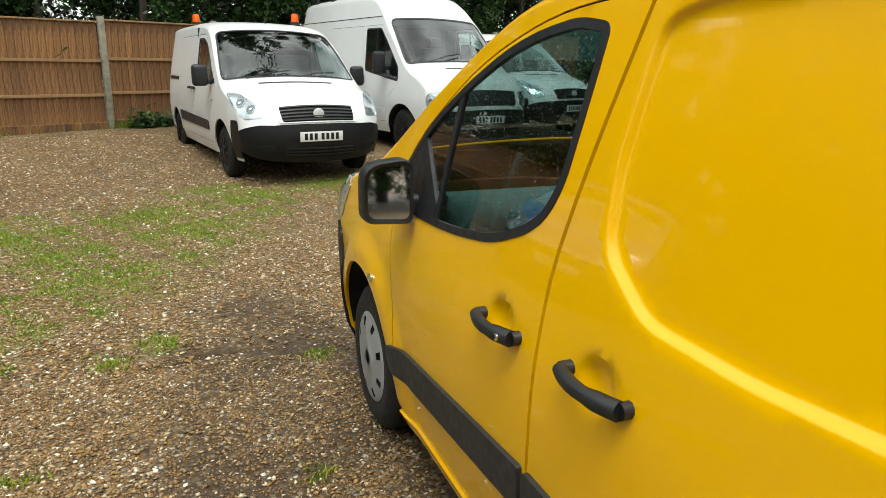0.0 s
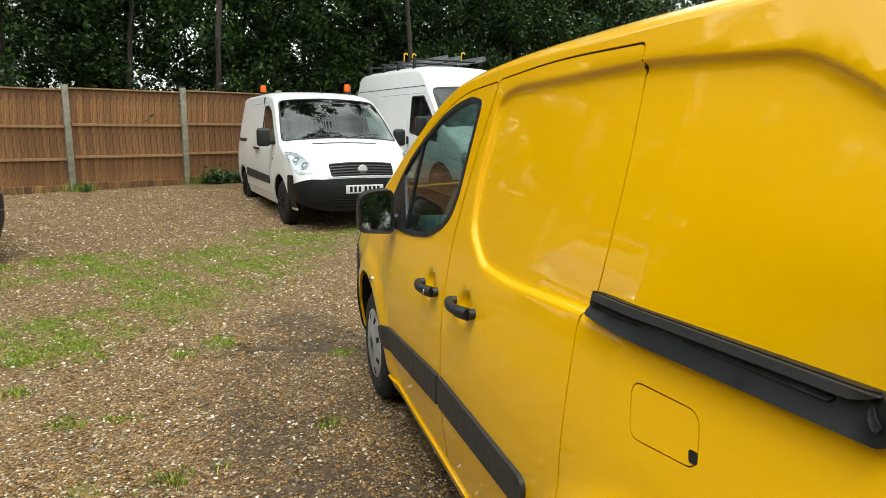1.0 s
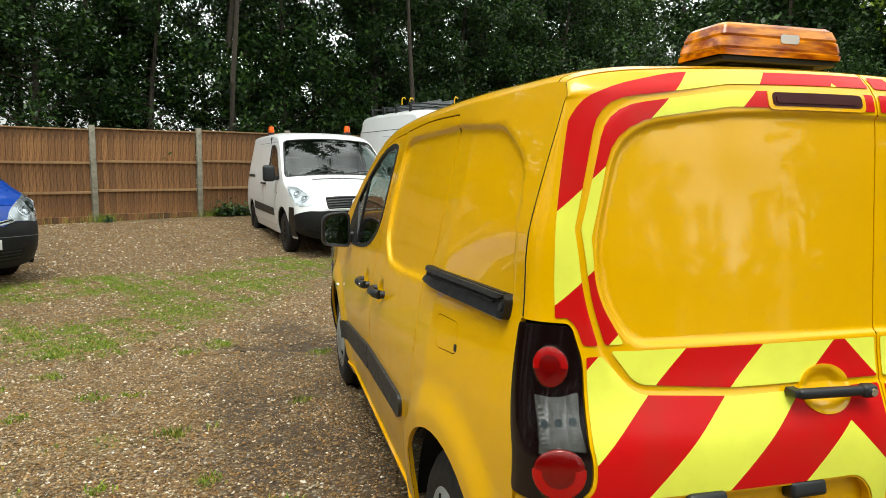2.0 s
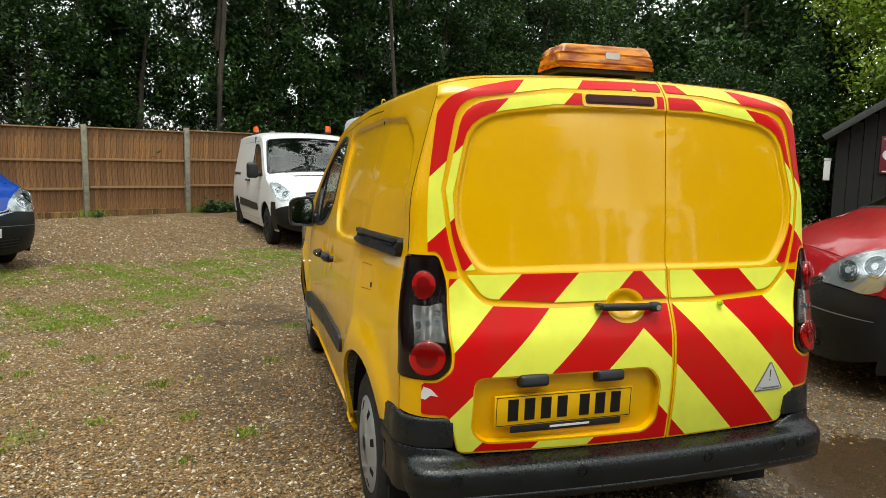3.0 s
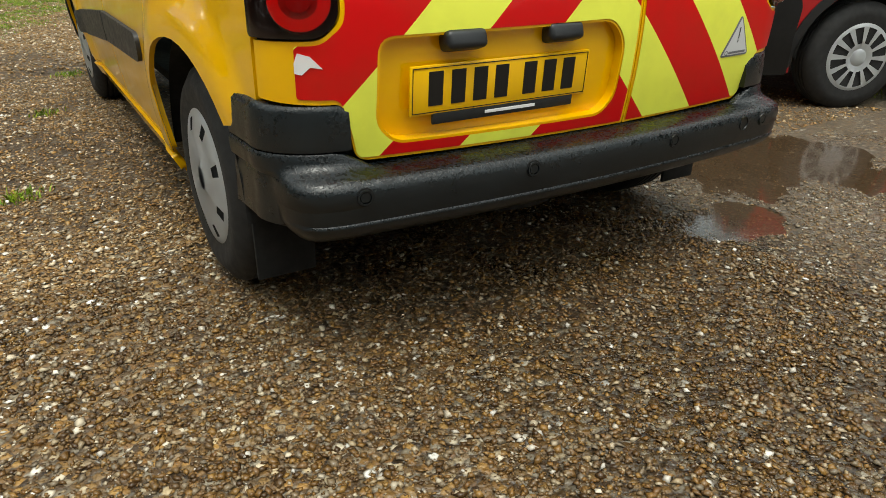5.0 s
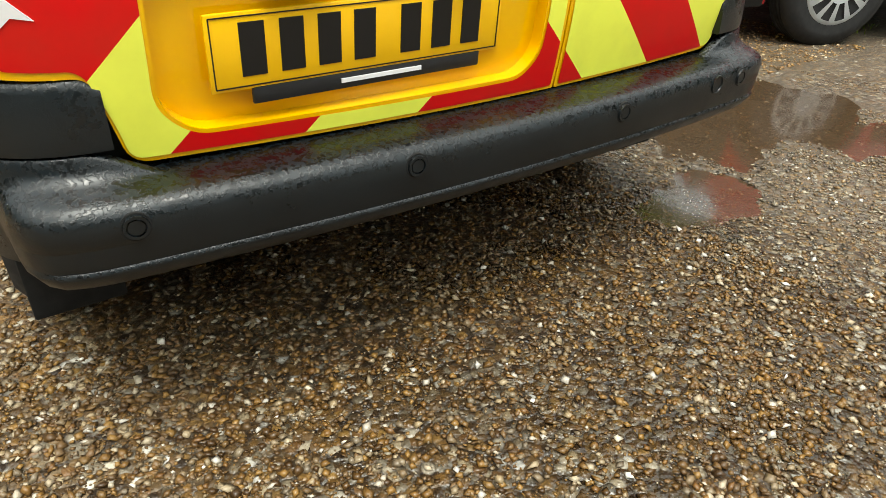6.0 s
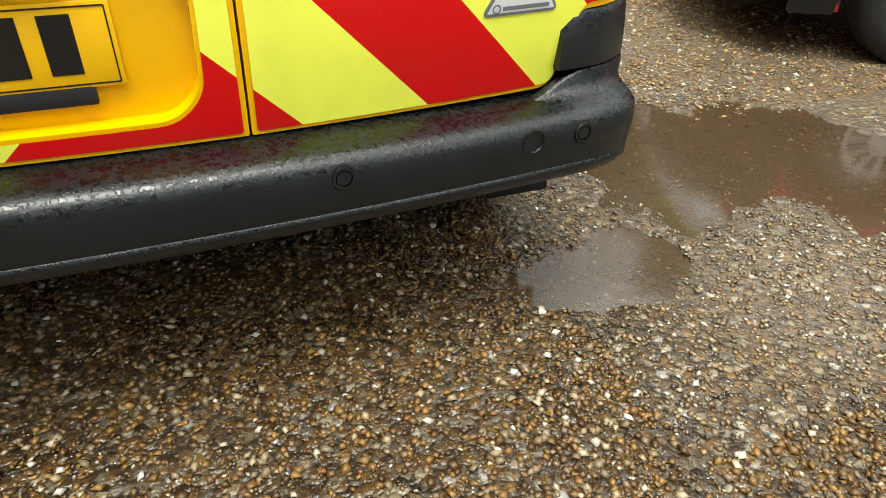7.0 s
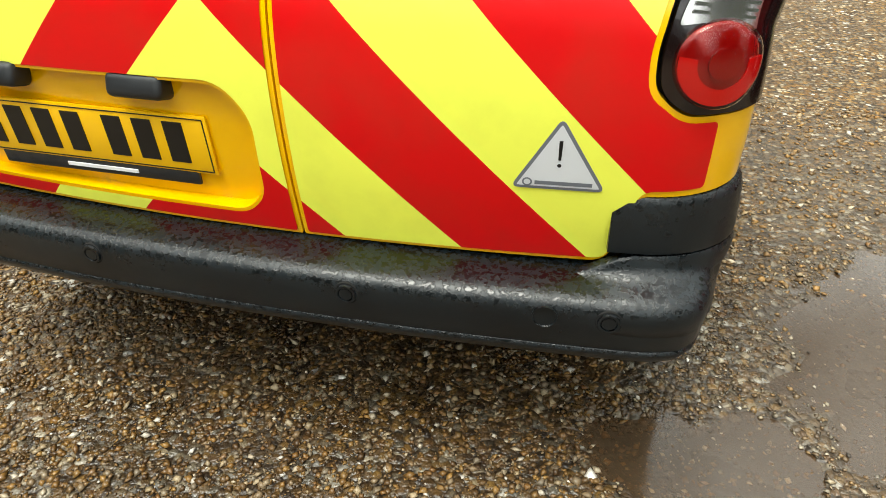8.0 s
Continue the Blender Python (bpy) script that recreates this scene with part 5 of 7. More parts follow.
def scudo(m, label):
    van, doors = vehicle("white_van", label, m, fskin, WHITE, (3.67, 0.70), sill=0.26, arch=(0.40, 0.38), doors=[("front_door", F_DOOR, [F_WIN]), ("sliding_door", S_DOOR, [])],
                         screen=(2.88, 3.68), bumper_line=F_LINE, group="parked vans", cab=(2.15, 3.45, 1.10, 0.80), rim_mat=BLACK)
    fr, top, ns = fskin.front(), fskin.top(), nose(fskin)
    grille = skin_part("grille", fr, rounded([(-0.41, 0.732), (0.41, 0.732), (0.44, 0.90), (-0.44, 0.90)], 0.03), GAP, van, lift=0.004, thick=0.01, flip=True, label="black slatted grille")
    for k in range(5):
        z = 0.748 + k * 0.035
        skin_part("slat", fr, [(-0.41 - k * 0.006, z), (0.41 + k * 0.006, z), (0.41 + k * 0.006, z + 0.014), (-0.41 - k * 0.006, z + 0.014)], BLACK, grille, lift=0.016, thick=0.012, flip=True)
    skin_part("grille_trim", fr, rounded([(-0.45, 0.722), (0.45, 0.722), (0.475, 0.912), (-0.475, 0.912)], 0.03), WHITE, van, [rounded([(-0.41, 0.732), (0.41, 0.732), (0.44, 0.90), (-0.44, 0.90)], 0.03)], 0.012, 0.012, 0.05, True)
    p = fr(np.array([[0.0, 0.815]]))[0]
    part("round_badge", lathe([(0, 0.066), (0.012, 0.064), (0.016, 0.05), (0.017, 0.001)], 28, m=Matrix.Translation((0, p[1] + 0.012, 0.815)) @ Matrix.Rotation(radians(90 - 8), 4, "Z") @ Matrix.Rotation(radians(8), 4, "Z")), SILVER, van, "round silver badge")
    low = skin_part("air_intake", fr, rounded([(-0.40, 0.325), (0.40, 0.325), (0.42, 0.465), (-0.42, 0.465)], 0.03), GAP, van, lift=0.014, thick=0.004, flip=True)
    for k in range(3):
        z = 0.345 + k * 0.038
        skin_part("slat", fr, [(-0.40, z), (0.40, z), (0.40, z + 0.014), (-0.40, z + 0.014)], BLACK, low, lift=0.022, thick=0.008, flip=True)
    for sg in (-1, 1):
        skin_part("fog_recess", fr, rounded([(sg * 0.52, 0.34), (sg * 0.72, 0.36), (sg * 0.70, 0.44), (sg * 0.50, 0.46)], 0.03)[::sg], GAP, van, lift=0.015, thick=0.004, flip=True)
        head_lamp(fskin, van, [(sg * 0.60, 0.60), (sg * 0.64, 0.80), (sg * 0.78, 1.16), (sg * 0.92, 1.32), (sg * 0.97, 1.08), (sg * 0.91, 0.83), (sg * 0.80, 0.68)][::sg], [(sg * 0.72, 0.80, 0.055), (sg * 0.82, 0.98, 0.06)])
        side = fskin.side(sg)
        skin_part("rub_strip", side, rounded([(1.15, 0.545), (1.15, 0.685), (3.08, 0.655), (3.08, 0.535)], 0.03), TRIM, van, lift=0.012, thick=0.014, flip=sg < 0, label="dark plastic rub strip")
        skin_part("bumper_end", side, rounded([(4.07, 0.30), (4.075, 0.55), (4.12, 0.735), (4.292, 0.735), (4.292, 0.30)], 0.02)[::-1], BUMPER_BLACK, van, lift=0.012, thick=0.014, flip=sg < 0)
        skin_part("slide_rail", side, rounded([(0.30, 1.125), (0.30, 1.17), (1.0, 1.165), (1.0, 1.12)], 0.01), BLACK, van, lift=0.01, thick=0.02, flip=sg < 0)
        for y, d in ((2.18, "front_door"), (1.95, "sliding_door")):
            q = side(np.array([[y, 1.03]]))[0]
            part("door_handle", box(0.035, 0.17, 0.035, 0.012, 3), BLACK, doors[(d, sg)], "", Matrix.Translation((q[0] + sg * 0.025, y + 0.05, 1.035)))
        q = side(np.array([[3.28, 1.15]]))[0]
        door_mirror(van, (q[0], 3.28, 1.17), sg, (0.19, 0.26))
        q = side(np.array([[3.35, 0.93]]))[0]
        part("side_repeater", box(0.01, 0.05, 0.02, 0.004), CHROME, van, "", Matrix.Translation((q[0] + sg * 0.004, 3.30, 0.92)))
    front_plate(fskin, van, 0.562, PLATE_W)
    cowl = skin_part("cowl_strip", top, [(-0.50, 3.80), (0.50, 3.80), (0.48, 3.83), (-0.48, 3.83)], BLACK, van, lift=0.006, thick=0.006)
    for x0, x1 in ((-0.05, -0.62), (0.62, 0.02)):
        pa, pb = top(np.array([[x0, 3.70], [x1, 3.60]]))
        wiper(van, (pa[0], pa[1] + 0.03, pa[2] + 0.015), (pb[0], pb[1] + 0.02, pb[2] + 0.02))
    pa = top(np.array([[0.0, 2.62]]))[0]
    part("aerial", tube([(0, 2.62, pa[2]), (0, 2.56, pa[2] + 0.09)], 0.006, 6), BLACK, van)
    child("rear_panel", sheet("rear_panel", fskin.rear(True), [(-1, 0.3), (1, 0.3), (1, 1.85), (-1, 1.85)], [], 0.08, 0.01, 0, WHITE), van)
    return van


fvan = scudo(FIAT_POSE, "white panel van with black bumper beside the fence")
roof_beacon(FIAT_POSE, (0.60, 1.05, 1.925), "amber beacon on the white van roof")
roof_beacon(FIAT_POSE, (-0.52, 2.30, 1.915), "amber beacon on the white van roof")
THIRD_POSE = parked(196, (0.0, 4.66), (5.3, 11.6))
third = copy_thing(fvan, THIRD_POSE)
third["label"] = "white panel van behind the others"
roof_beacon(THIRD_POSE, (0.60, 2.30, 1.915), "amber beacon on the far white van")

# high-roof van with a rack
TALL_POSE = parked(192, (0.95, 4.12), (1.62, 10.68))
T_DOOR = rounded([(2.86, 0.46), (2.86, 1.93), (3.44, 1.93), (3.66, 1.745), (4.08, 1.30), (4.02, 1.02, 0.1), (3.70, 0.82, 0.1), (3.66, 0.46)], 0.04)
T_WIN = rounded([(2.93, 1.885), (3.42, 1.885), (3.63, 1.70), (4.03, 1.285), (4.03, 1.08), (3.60, 1.14), (2.97, 1.23)], 0.05)
tvan, tdoors = vehicle("high_roof_van", "white high-roof van with a loaded roof rack", TALL_POSE, tskin, WHITE, (4.12, 0.85), sill=0.3, wheel_r=0.34, arch=(0.42, 0.42), wheel_out=0.03,
                       doors=[("front_door", T_DOOR, [T_WIN]), ("sliding_door", rounded([(1.5, 0.46), (1.5, 1.93), (2.845, 1.93), (2.845, 0.46)], 0.04), [])],
                       screen=(3.56, 4.26), bumper_z=0.70, group="parked vans", cab=(2.7, 4.0, 1.22, 0.82), rim_mat=TRIM)
for sg in (-1, 1):
    head_lamp(tskin, tvan, [(sg * 0.60, 0.52), (sg * 0.60, 0.74), (sg * 0.86, 0.84), (sg * 0.97, 0.80), (sg * 0.95, 0.50), (sg * 0.85, 0.44)][::sg], [(sg * 0.72, 0.62, 0.06), (sg * 0.84, 0.66, 0.05)])
    side = tskin.side(sg)
    skin_part("roof_joint", side, [(0.2, 2.05), (0.2, 2.062), (3.40, 2.062), (3.40, 2.05)], TRIM, tvan, lift=0.003, thick=0.004, flip=sg < 0)
    skin_part("body_swage", side, rounded([(0.3, 0.60), (0.3, 0.66), (3.6, 0.66), (3.6, 0.60)], 0.02), WHITE, tvan, lift=0.012, thick=0.012, flip=sg < 0)
    skin_part("window_divider", side, [(3.30, 1.20), (3.30, 1.87), (3.325, 1.87), (3.325, 1.20)], BLACK, tdoors[("front_door", sg)], lift=0.0, thick=0.01, flip=sg < 0)
    q = side(np.array([[3.05, 1.08]]))[0]
    part("door_handle", box(0.03, 0.06, 0.14, 0.012, 3), BLACK, tdoors[("front_door", sg)], "", Matrix.Translation((q[0] + sg * 0.02, 2.95, 1.10)))
    q = side(np.array([[3.75, 1.25]]))[0]
    door_mirror(tvan, (q[0], 3.72, 1.30), sg, (0.20, 0.34))
front_plate(tskin, tvan, 0.56, PLATE_W)
skin_part("grille", tskin.front(), rounded([(-0.5, 0.76), (0.5, 0.76), (0.52, 0.98), (-0.52, 0.98)], 0.04), BLACK, tvan, lift=0.006, thick=0.01, flip=True, label="black grille")
skin_part("bonnet_vent", tskin.top(), [(-0.35, 4.42), (0.35, 4.42), (0.33, 4.46), (-0.33, 4.46)], BLACK, tvan, lift=0.006, thick=0.006)
pa, pb = tskin.top()(np.array([[0.55, 4.26], [-0.1, 4.14]]))
wiper(tvan, (pa[0], pa[1] + 0.03, pa[2] + 0.02), (pb[0], pb[1] + 0.03, pb[2] + 0.02))
child("rear_panel", sheet("rear_panel", tskin.rear(True), [(-1, 0.36), (1, 0.36), (1, 2.37), (-1, 2.37)], [], 0.1, 0.01, 0, WHITE), tvan)
ALU = Mat("grey_tube").set(Base_Color=srgb(150, 154, 158), Metallic=0.7, Roughness=0.4).m
CLAMP = plastic("yellow_clamp", (220, 170, 20), 0.5)
rack = thing("roof_rack", "black roof rack with grey tubes and yellow clamps", "roof rack", TALL_POSE @ Matrix.Translation((0, 0, 2.47)))
for y in (0.55, 1.25, 1.95, 2.65):
    part("cross_bar", box(1.50, 0.045, 0.03, 0.006, at=(0, y, 0.10)), BLACK, rack)
    for x in (-0.70, 0.70):
        part("rack_foot", box(0.05, 0.07, 0.20, 0.01, at=(x, y, -0.01)), BLACK, rack)
for x in (-0.62, -0.10, 0.18):
    part("tube", tube([(x, 0.3, 0.145), (x, 2.95, 0.145)], 0.032 if x > -0.5 else 0.05, 12), ALU, rack, "grey tube lashed on the rack")
for x, y in ((0.58, 1.95), (0.40, 1.95), (-0.30, 2.65)):
    bm = tube([(x, y, 0.10), (x, y, 0.24), (x - 0.02, y, 0.27), (x - 0.06, y, 0.27), (x - 0.08, y, 0.24)], 0.012, 8)
    part("yellow_clamp", bm, CLAMP, rack, "yellow ladder clamp")


# red and blue vans of the same make as the yellow one
def nose_parts(van, skin, plate_mat, trims=True):
    """Grille, lamps, bumper ends and plate of the small vans."""
    fr = skin.front()
    skin_part("grille_bar", fr, rounded([(-0.46, 0.748), (-0.30, 0.712), (0.30, 0.712), (0.46, 0.748), (0.46, 0.79), (0.28, 0.755), (-0.28, 0.755), (-0.46, 0.79)], 0.01), CHROME, van, lift=0.010, thick=0.01, flip=True, label="bright grille bar")
    skin_part("grille_slot", fr, rounded([(-0.42, 0.757), (-0.28, 0.726), (0.28, 0.726), (0.42, 0.757), (0.42, 0.772), (0.27, 0.742), (-0.27, 0.742), (-0.42, 0.772)], 0.005), GAP, van, lift=0.013, thick=0.004, flip=True)
    inn = skin_part("air_intake", fr, rounded([(-0.5, 0.30), (0.5, 0.30), (0.55, 0.44), (-0.55, 0.44)], 0.03), GAP, van, lift=0.014, thick=0.004, flip=True)
    for k in range(3):
        skin_part("slat", fr, [(-0.5, 0.32 + k * 0.04), (0.5, 0.32 + k * 0.04), (0.5, 0.333 + k * 0.04), (-0.5, 0.333 + k * 0.04)], BLACK, inn, lift=0.02, thick=0.006, flip=True)
    skin_part("bumper_line", fr, [(-0.9, 0.575), (0.9, 0.575), (0.9, 0.582), (-0.9, 0.582)], ALU, van, lift=0.014, thick=0.003, flip=True)
    for sg in (-1, 1):
        head_lamp(skin, van, [(sg * 0.38, 0.555), (sg * 0.46, 0.69), (sg * 0.74, 0.96), (sg * 0.90, 1.12), (sg * 0.998, 1.16), (sg * 0.998, 0.86), (sg * 0.93, 0.66), (sg * 0.80, 0.58)][::sg], [(sg * 0.64, 0.70, 0.07), (sg * 0.80, 0.82, 0.08)])
        side = skin.side(sg)
        skin_part("lamp_tail", side, rounded([(3.955, 0.80), (3.955, 0.96), (3.78, 1.01), (3.70, 1.01), (3.84, 0.84)], 0.02)[::-sg], BACKING, van, lift=0.006, thick=0.012, flip=sg < 0)
        if trims:
            skin_part("arch_trim", side, [(3.355 + 0.46 * math.cos(a), 0.317 + 0.46 * math.sin(a)) for a in np.linspace(-0.15, math.pi + 0.15, 24)] + [(3.355 + 0.405 * math.cos(a), 0.317 + 0.405 * math.sin(a)) for a in np.linspace(math.pi + 0.15, -0.15, 24)], BLACK, van, lift=0.008, thick=0.012, flip=sg < 0, label="black wheel-arch trim")
        skin_part("bumper_end", side, rounded([(3.76, 0.212), (3.795, 0.42), (3.79, 0.60), (3.85, 0.76), (3.955, 0.80), (3.955, 0.212)], 0.02)[::-1], BUMPER_BLACK, van, lift=0.012, thick=0.014, flip=sg < 0)
    front_plate(skin, van, 0.50, plate_mat)


def berlingo(name, label, m, mat, plate_mat, low_mat):
    line = [(-1, 0.80), (-0.90, 0.80), (-0.80, 0.775), (-0.46, 0.752), (-0.34, 0.70), (0.34, 0.70), (0.46, 0.752), (0.80, 0.775), (0.90, 0.80), (1, 0.80)]
    van, doors = vehicle(name, label, m, plain_skin, mat, (3.355, 0.63), arch=(0.40, 0.39), doors=[("front_door", FRONT_DOOR, [WINDOW]), ("sliding_door", SLIDE_DOOR, [])],
                         bumper_line=line, screen=(2.45, 3.50), group="parked vans", top_step=0.06, side_step=0.05, cab=(1.65, 2.95, 0.98, 0.74), holes=12)
    nose_parts(van, plain_skin, plate_mat)
    for sg in (-1, 1):
        side = plain_skin.side(sg)
        q = side(np.array([[2.80, 1.08]]))[0]
        door_mirror(van, (q[0], 2.80, 1.10), sg, (0.17, 0.22))
        skin_part("rub_strip", side, rounded([(1.1, 0.56), (1.1, 0.67), (2.85, 0.57), (2.85, 0.46)], 0.02), TRIM, van, lift=0.012, thick=0.014, flip=sg < 0)
        for y, z, d in ((2.12, 0.94, "front_door"), (1.72, 0.965, "sliding_door")):
            q = side(np.array([[y, z]]))[0]
            part("door_handle", box(0.03, 0.2, 0.035, 0.012, 3), BLACK, doors[(d, sg)], "", Matrix.Translation((q[0] + sg * 0.025, y, z)))
    pa, pb = plain_skin.top()(np.array([[-0.1, 3.54], [-0.7, 3.40]]))
    wiper(van, (pa[0], pa[1] + 0.03, pa[2] + 0.015), (pb[0], pb[1] + 0.02, pb[2] + 0.02))
    child("rear_panel", sheet("rear_panel", plain_skin.rear(True), [(-1, 0.36), (1, 0.36), (1, 1.79), (-1, 1.79)], [], 0.08, 0.01, 0, mat), van)
    return van


nose_parts(yvan, yskin, PLATE_W, False)
rvan = berlingo("red_van", "red van with black bumper and clear headlamps", parked(66, (-0.87, 3.355), (3.03, 0.90)), RED, PLATE_W, BLACK)
bvan = berlingo("blue_van", "blue van with black bumper by the fence", parked(228.6, (-0.80, 4.05), (-4.0, 7.75)), BLUE, PLATE_W, BLACK)

# ---- ground ----
PUDDLES = [(0.88, 0.07, 0.20, 0.12, -0.3), (1.03, 0.12, 0.12, 0.13, 0.3), (1.45, 0.62, 0.30, 0.42, -0.5), (1.85, 0.45, 0.45, 0.35, 0.4), (1.30, 0.30, 0.10, 0.16, -0.6), (1.95, 0.05, 0.35, 0.16, -0.3),
           (-1.32, 4.35, 0.45, 0.10, -0.2)]


def wobble(x, y, f, seed=0.0):
    """Smooth waves of several lengths that stand in for noise over arrays."""
    return (np.sin(f * (1.00 * x + 0.63 * y) + seed) + np.sin(f * (1.71 * y - 0.94 * x) + 2.1 * seed + 1.3) + 0.6 * np.sin(f * (2.9 * x + 1.4 * y) + 0.7 + seed) + 0.6 * np.sin(f * (3.3 * y - 2.2 * x) + 4.0 + seed)) / 3.2


def puddle_depth(x, y):
    d = np.zeros_like(x)
    for cx, cy, rx, ry, a in PUDDLES:
        c, s_ = math.cos(a), math.sin(a)
        u, v = (c * (x - cx) + s_ * (y - cy)) / rx, (-s_ * (x - cx) + c * (y - cy)) / ry
        q = np.sqrt(u * u + v * v) + 0.30 * wobble(x, y, 11.0, cx * 5) + 0.14 * wobble(x, y, 34.0, cx * 3)
        d = np.maximum(d, smooth01((1.35 - q) / 0.8))
    return d


WATER_Z = -0.010


def terrain(x, y):
    """The ground with its dips and low bumps."""
    near = np.exp(-((x / 9) ** 2 + ((y - 4) / 12) ** 2))
    return ground_z(x, np.minimum(y, 20.0)) + near * (0.006 * wobble(x, y, 5.0) + 0.003 * wobble(x, y, 17.0, 2.0)) - 0.022 * puddle_depth(x, y)


GRASS = [(-3.7, 7.2, 1.0, 0.7), (-2.7, 7.3, 0.9, 0.7), (-2.1, 6.2, 0.8, 0.8), (-1.5, 7.4, 0.9, 0.9), (-0.8, 8.4, 1.1, 0.55), (0.2, 8.6, 0.9, 0.5), (-2.9, 4.9, 0.55, 0.6), (-2.6, 5.4, 0.6, 0.5), (-3.9, 5.0, 0.8, 0.8),
         (-5.0, 6.6, 1.0, 1.0), (-3.3, 3.6, 0.35, 0.3), (1.2, 9.0, 1.0, 0.5), (-1.9, 4.6, 0.25, 0.2), (3.6, 3.4, 0.7, 0.5), (3.7, 1.2, 0.5, 0.25), (-2.35, 2.6, 0.2, 0.15), (-2.6, 1.9, 0.25, 0.2)]


def grass_cover(x, y):
    g = np.zeros_like(x)
    for cx, cy, rx, ry in GRASS:
        q = np.sqrt(((x - cx) / rx) ** 2 + ((y - cy) / ry) ** 2)
        g = np.maximum(g, smooth01((1.3 - q) / 0.7))
    return np.clip(g * (0.46 + 0.9 * wobble(x, y, 4.5, 1.0) + 0.8 * wobble(x, y, 15.0, 3.0) + 0.5 * wobble(x, y, 43.0, 2.0)), 0, 1)


def mud_cover(x, y):
    """The dark trodden strip beside the yellow van."""
    a = smooth01((1.0 - np.hypot((x + 1.15) / 0.75, (y - 3.2) / 2.6)) / 0.4)
    return np.clip(a * (0.8 + 0.5 * wobble(x, y, 3.7, 0.4)), 0, 1)


def damp_shade_cover(x, y):
    """Soaked ground, darkened as well for the shade under and behind the van."""
    return np.clip(smooth01((x + 1.15 + 0.25 * wobble(x, y, 3.0, 2.0)) / 0.9) * smooth01((1.9 - y) / 0.8) * smooth01((y + 2.6 + 0.4 * wobble(x, y, 2.0)) / 1.3) * smooth01((3.2 - x) / 1.0) + 0.4 * mud_cover(x, y), 0, 1)


def grit_sheen_cover(x, y):
    """Fine grey gravel at the far side of the van, its wet sheen put into the colour."""
    return smooth01((x - 0.72 + 0.12 * wobble(x, y, 6.0, 1.0)) / 0.6) * smooth01((2.4 - y) / 0.8) * smooth01((y + 0.55 + 0.2 * wobble(x, y, 4.0, 3.0)) / 0.3)


def stone_ramp(m, fac):
    return m.ramp(fac, (0.0, srgb(46, 35, 24)), (0.14, srgb(88, 66, 40)), (0.28, srgb(138, 102, 52)), (0.40, srgb(98, 80, 58)), (0.53, srgb(172, 132, 70)), (0.63, srgb(126, 88, 46)), (0.74, srgb(146, 128, 100)), (0.84, srgb(130, 122, 106)), (0.92, srgb(192, 170, 132)), (0.97, srgb(218, 204, 178)), (1.0, srgb(244, 240, 230)))


gm = Mat("wet_gravel")
warp = gm.node("VectorMath", )
warp.operation = "ADD"
nz = gm.node("TexNoise", Vector=gm.coord(), Scale=30.0, Detail=2.0)
gm.put(warp.inputs[0], gm.coord())
sc = gm.node("VectorMath")
sc.operation = "SCALE"
gm.put(sc.inputs[0], nz.outputs["Color"])
sc.inputs["Scale"].default_value = 0.012
gm.put(warp.inputs[1], sc.outputs[0])
vor = gm.node("TexVoronoi", Vector=warp.outputs[0], Scale=52.0)
vor2 = gm.node("TexVoronoi", Vector=warp.outputs[0], Scale=120.0)
c1 = stone_ramp(gm, gm.node("SeparateColor", Color=vor.outputs["Color"]).outputs[0])
c2 = stone_ramp(gm, gm.node("SeparateColor", Color=vor2.outputs["Color"]).outputs[1])
edge1 = gm.ramp(vor.outputs["Distance"], (0.42, g3(1)), (0.75, g3(0.0)))
stone = gm.mix(edge1, gm.mix(0.7, c2, srgb(30, 22, 15)), c1)
mud = gm.ramp(gm.noise(0.9, 6, 0.6), (0.46, g3(0)), (0.62, g3(1)))
mud2 = gm.ramp(gm.noise(5.0, 5, 0.65), (0.42, g3(0)), (0.60, g3(1)))
mudc = gm.mix(gm.noise(60, 4), srgb(52, 40, 31), srgb(82, 66, 50))
att = gm.node("Attribute")
att.attribute_name = "wet"
att2 = gm.node("Attribute")
att2.attribute_name = "moss"
att3 = gm.node("Attribute")
att3.attribute_name = "mud"
att4 = gm.node("Attribute")
att4.attribute_name = "damp"
muddy = gm.math("MAXIMUM", gm.math("MULTIPLY", gm.math("MULTIPLY", mud, mud2), 0.5), gm.math("MAXIMUM", att.outputs["Fac"], gm.math("MULTIPLY", att3.outputs["Fac"], gm.ramp(gm.noise(9.0, 5, 0.7), (0.34, g3(0.3)), (0.60, g3(0.92))))))
col = gm.mix(muddy, stone, mudc)
green = gm.mix(gm.noise(45, 4), srgb(80, 92, 22), srgb(128, 136, 46))
col = gm.mix(gm.math("MULTIPLY", att2.outputs["Fac"], gm.ramp(gm.noise(14, 5, 0.7), (0.35, g3(0.15)), (0.6, g3(0.95)))), col, green)
att5 = gm.node("Attribute")
att5.attribute_name = "grit"
# the lighter grey carries part of the wet sky sheen as colour
col = gm.mix(gm.math("MULTIPLY", att5.outputs["Fac"], 0.6), col, gm.mix(gm.noise(150, 4), srgb(66, 60, 53), srgb(112, 104, 94)))
# wet ground round the van's rear, with its shade put into the colour
col = gm.mix(gm.math("MULTIPLY", gm.math("SUBTRACT", att4.outputs["Fac"], att5.outputs["Fac"]), 0.62), col, srgb(20, 16, 13))
gm.set(Base_Color=gm.mix(0.10, col, srgb(26, 20, 14)), Roughness=gm.math("SUBTRACT", gm.ramp(gm.noise(3.0, 5), (0.35, g3(0.42)), (0.65, g3(0.66))), gm.math("MULTIPLY", gm.math("MAXIMUM", att.outputs["Fac"], att4.outputs["Fac"]), 0.24)), Specular_IOR_Level=0.5)
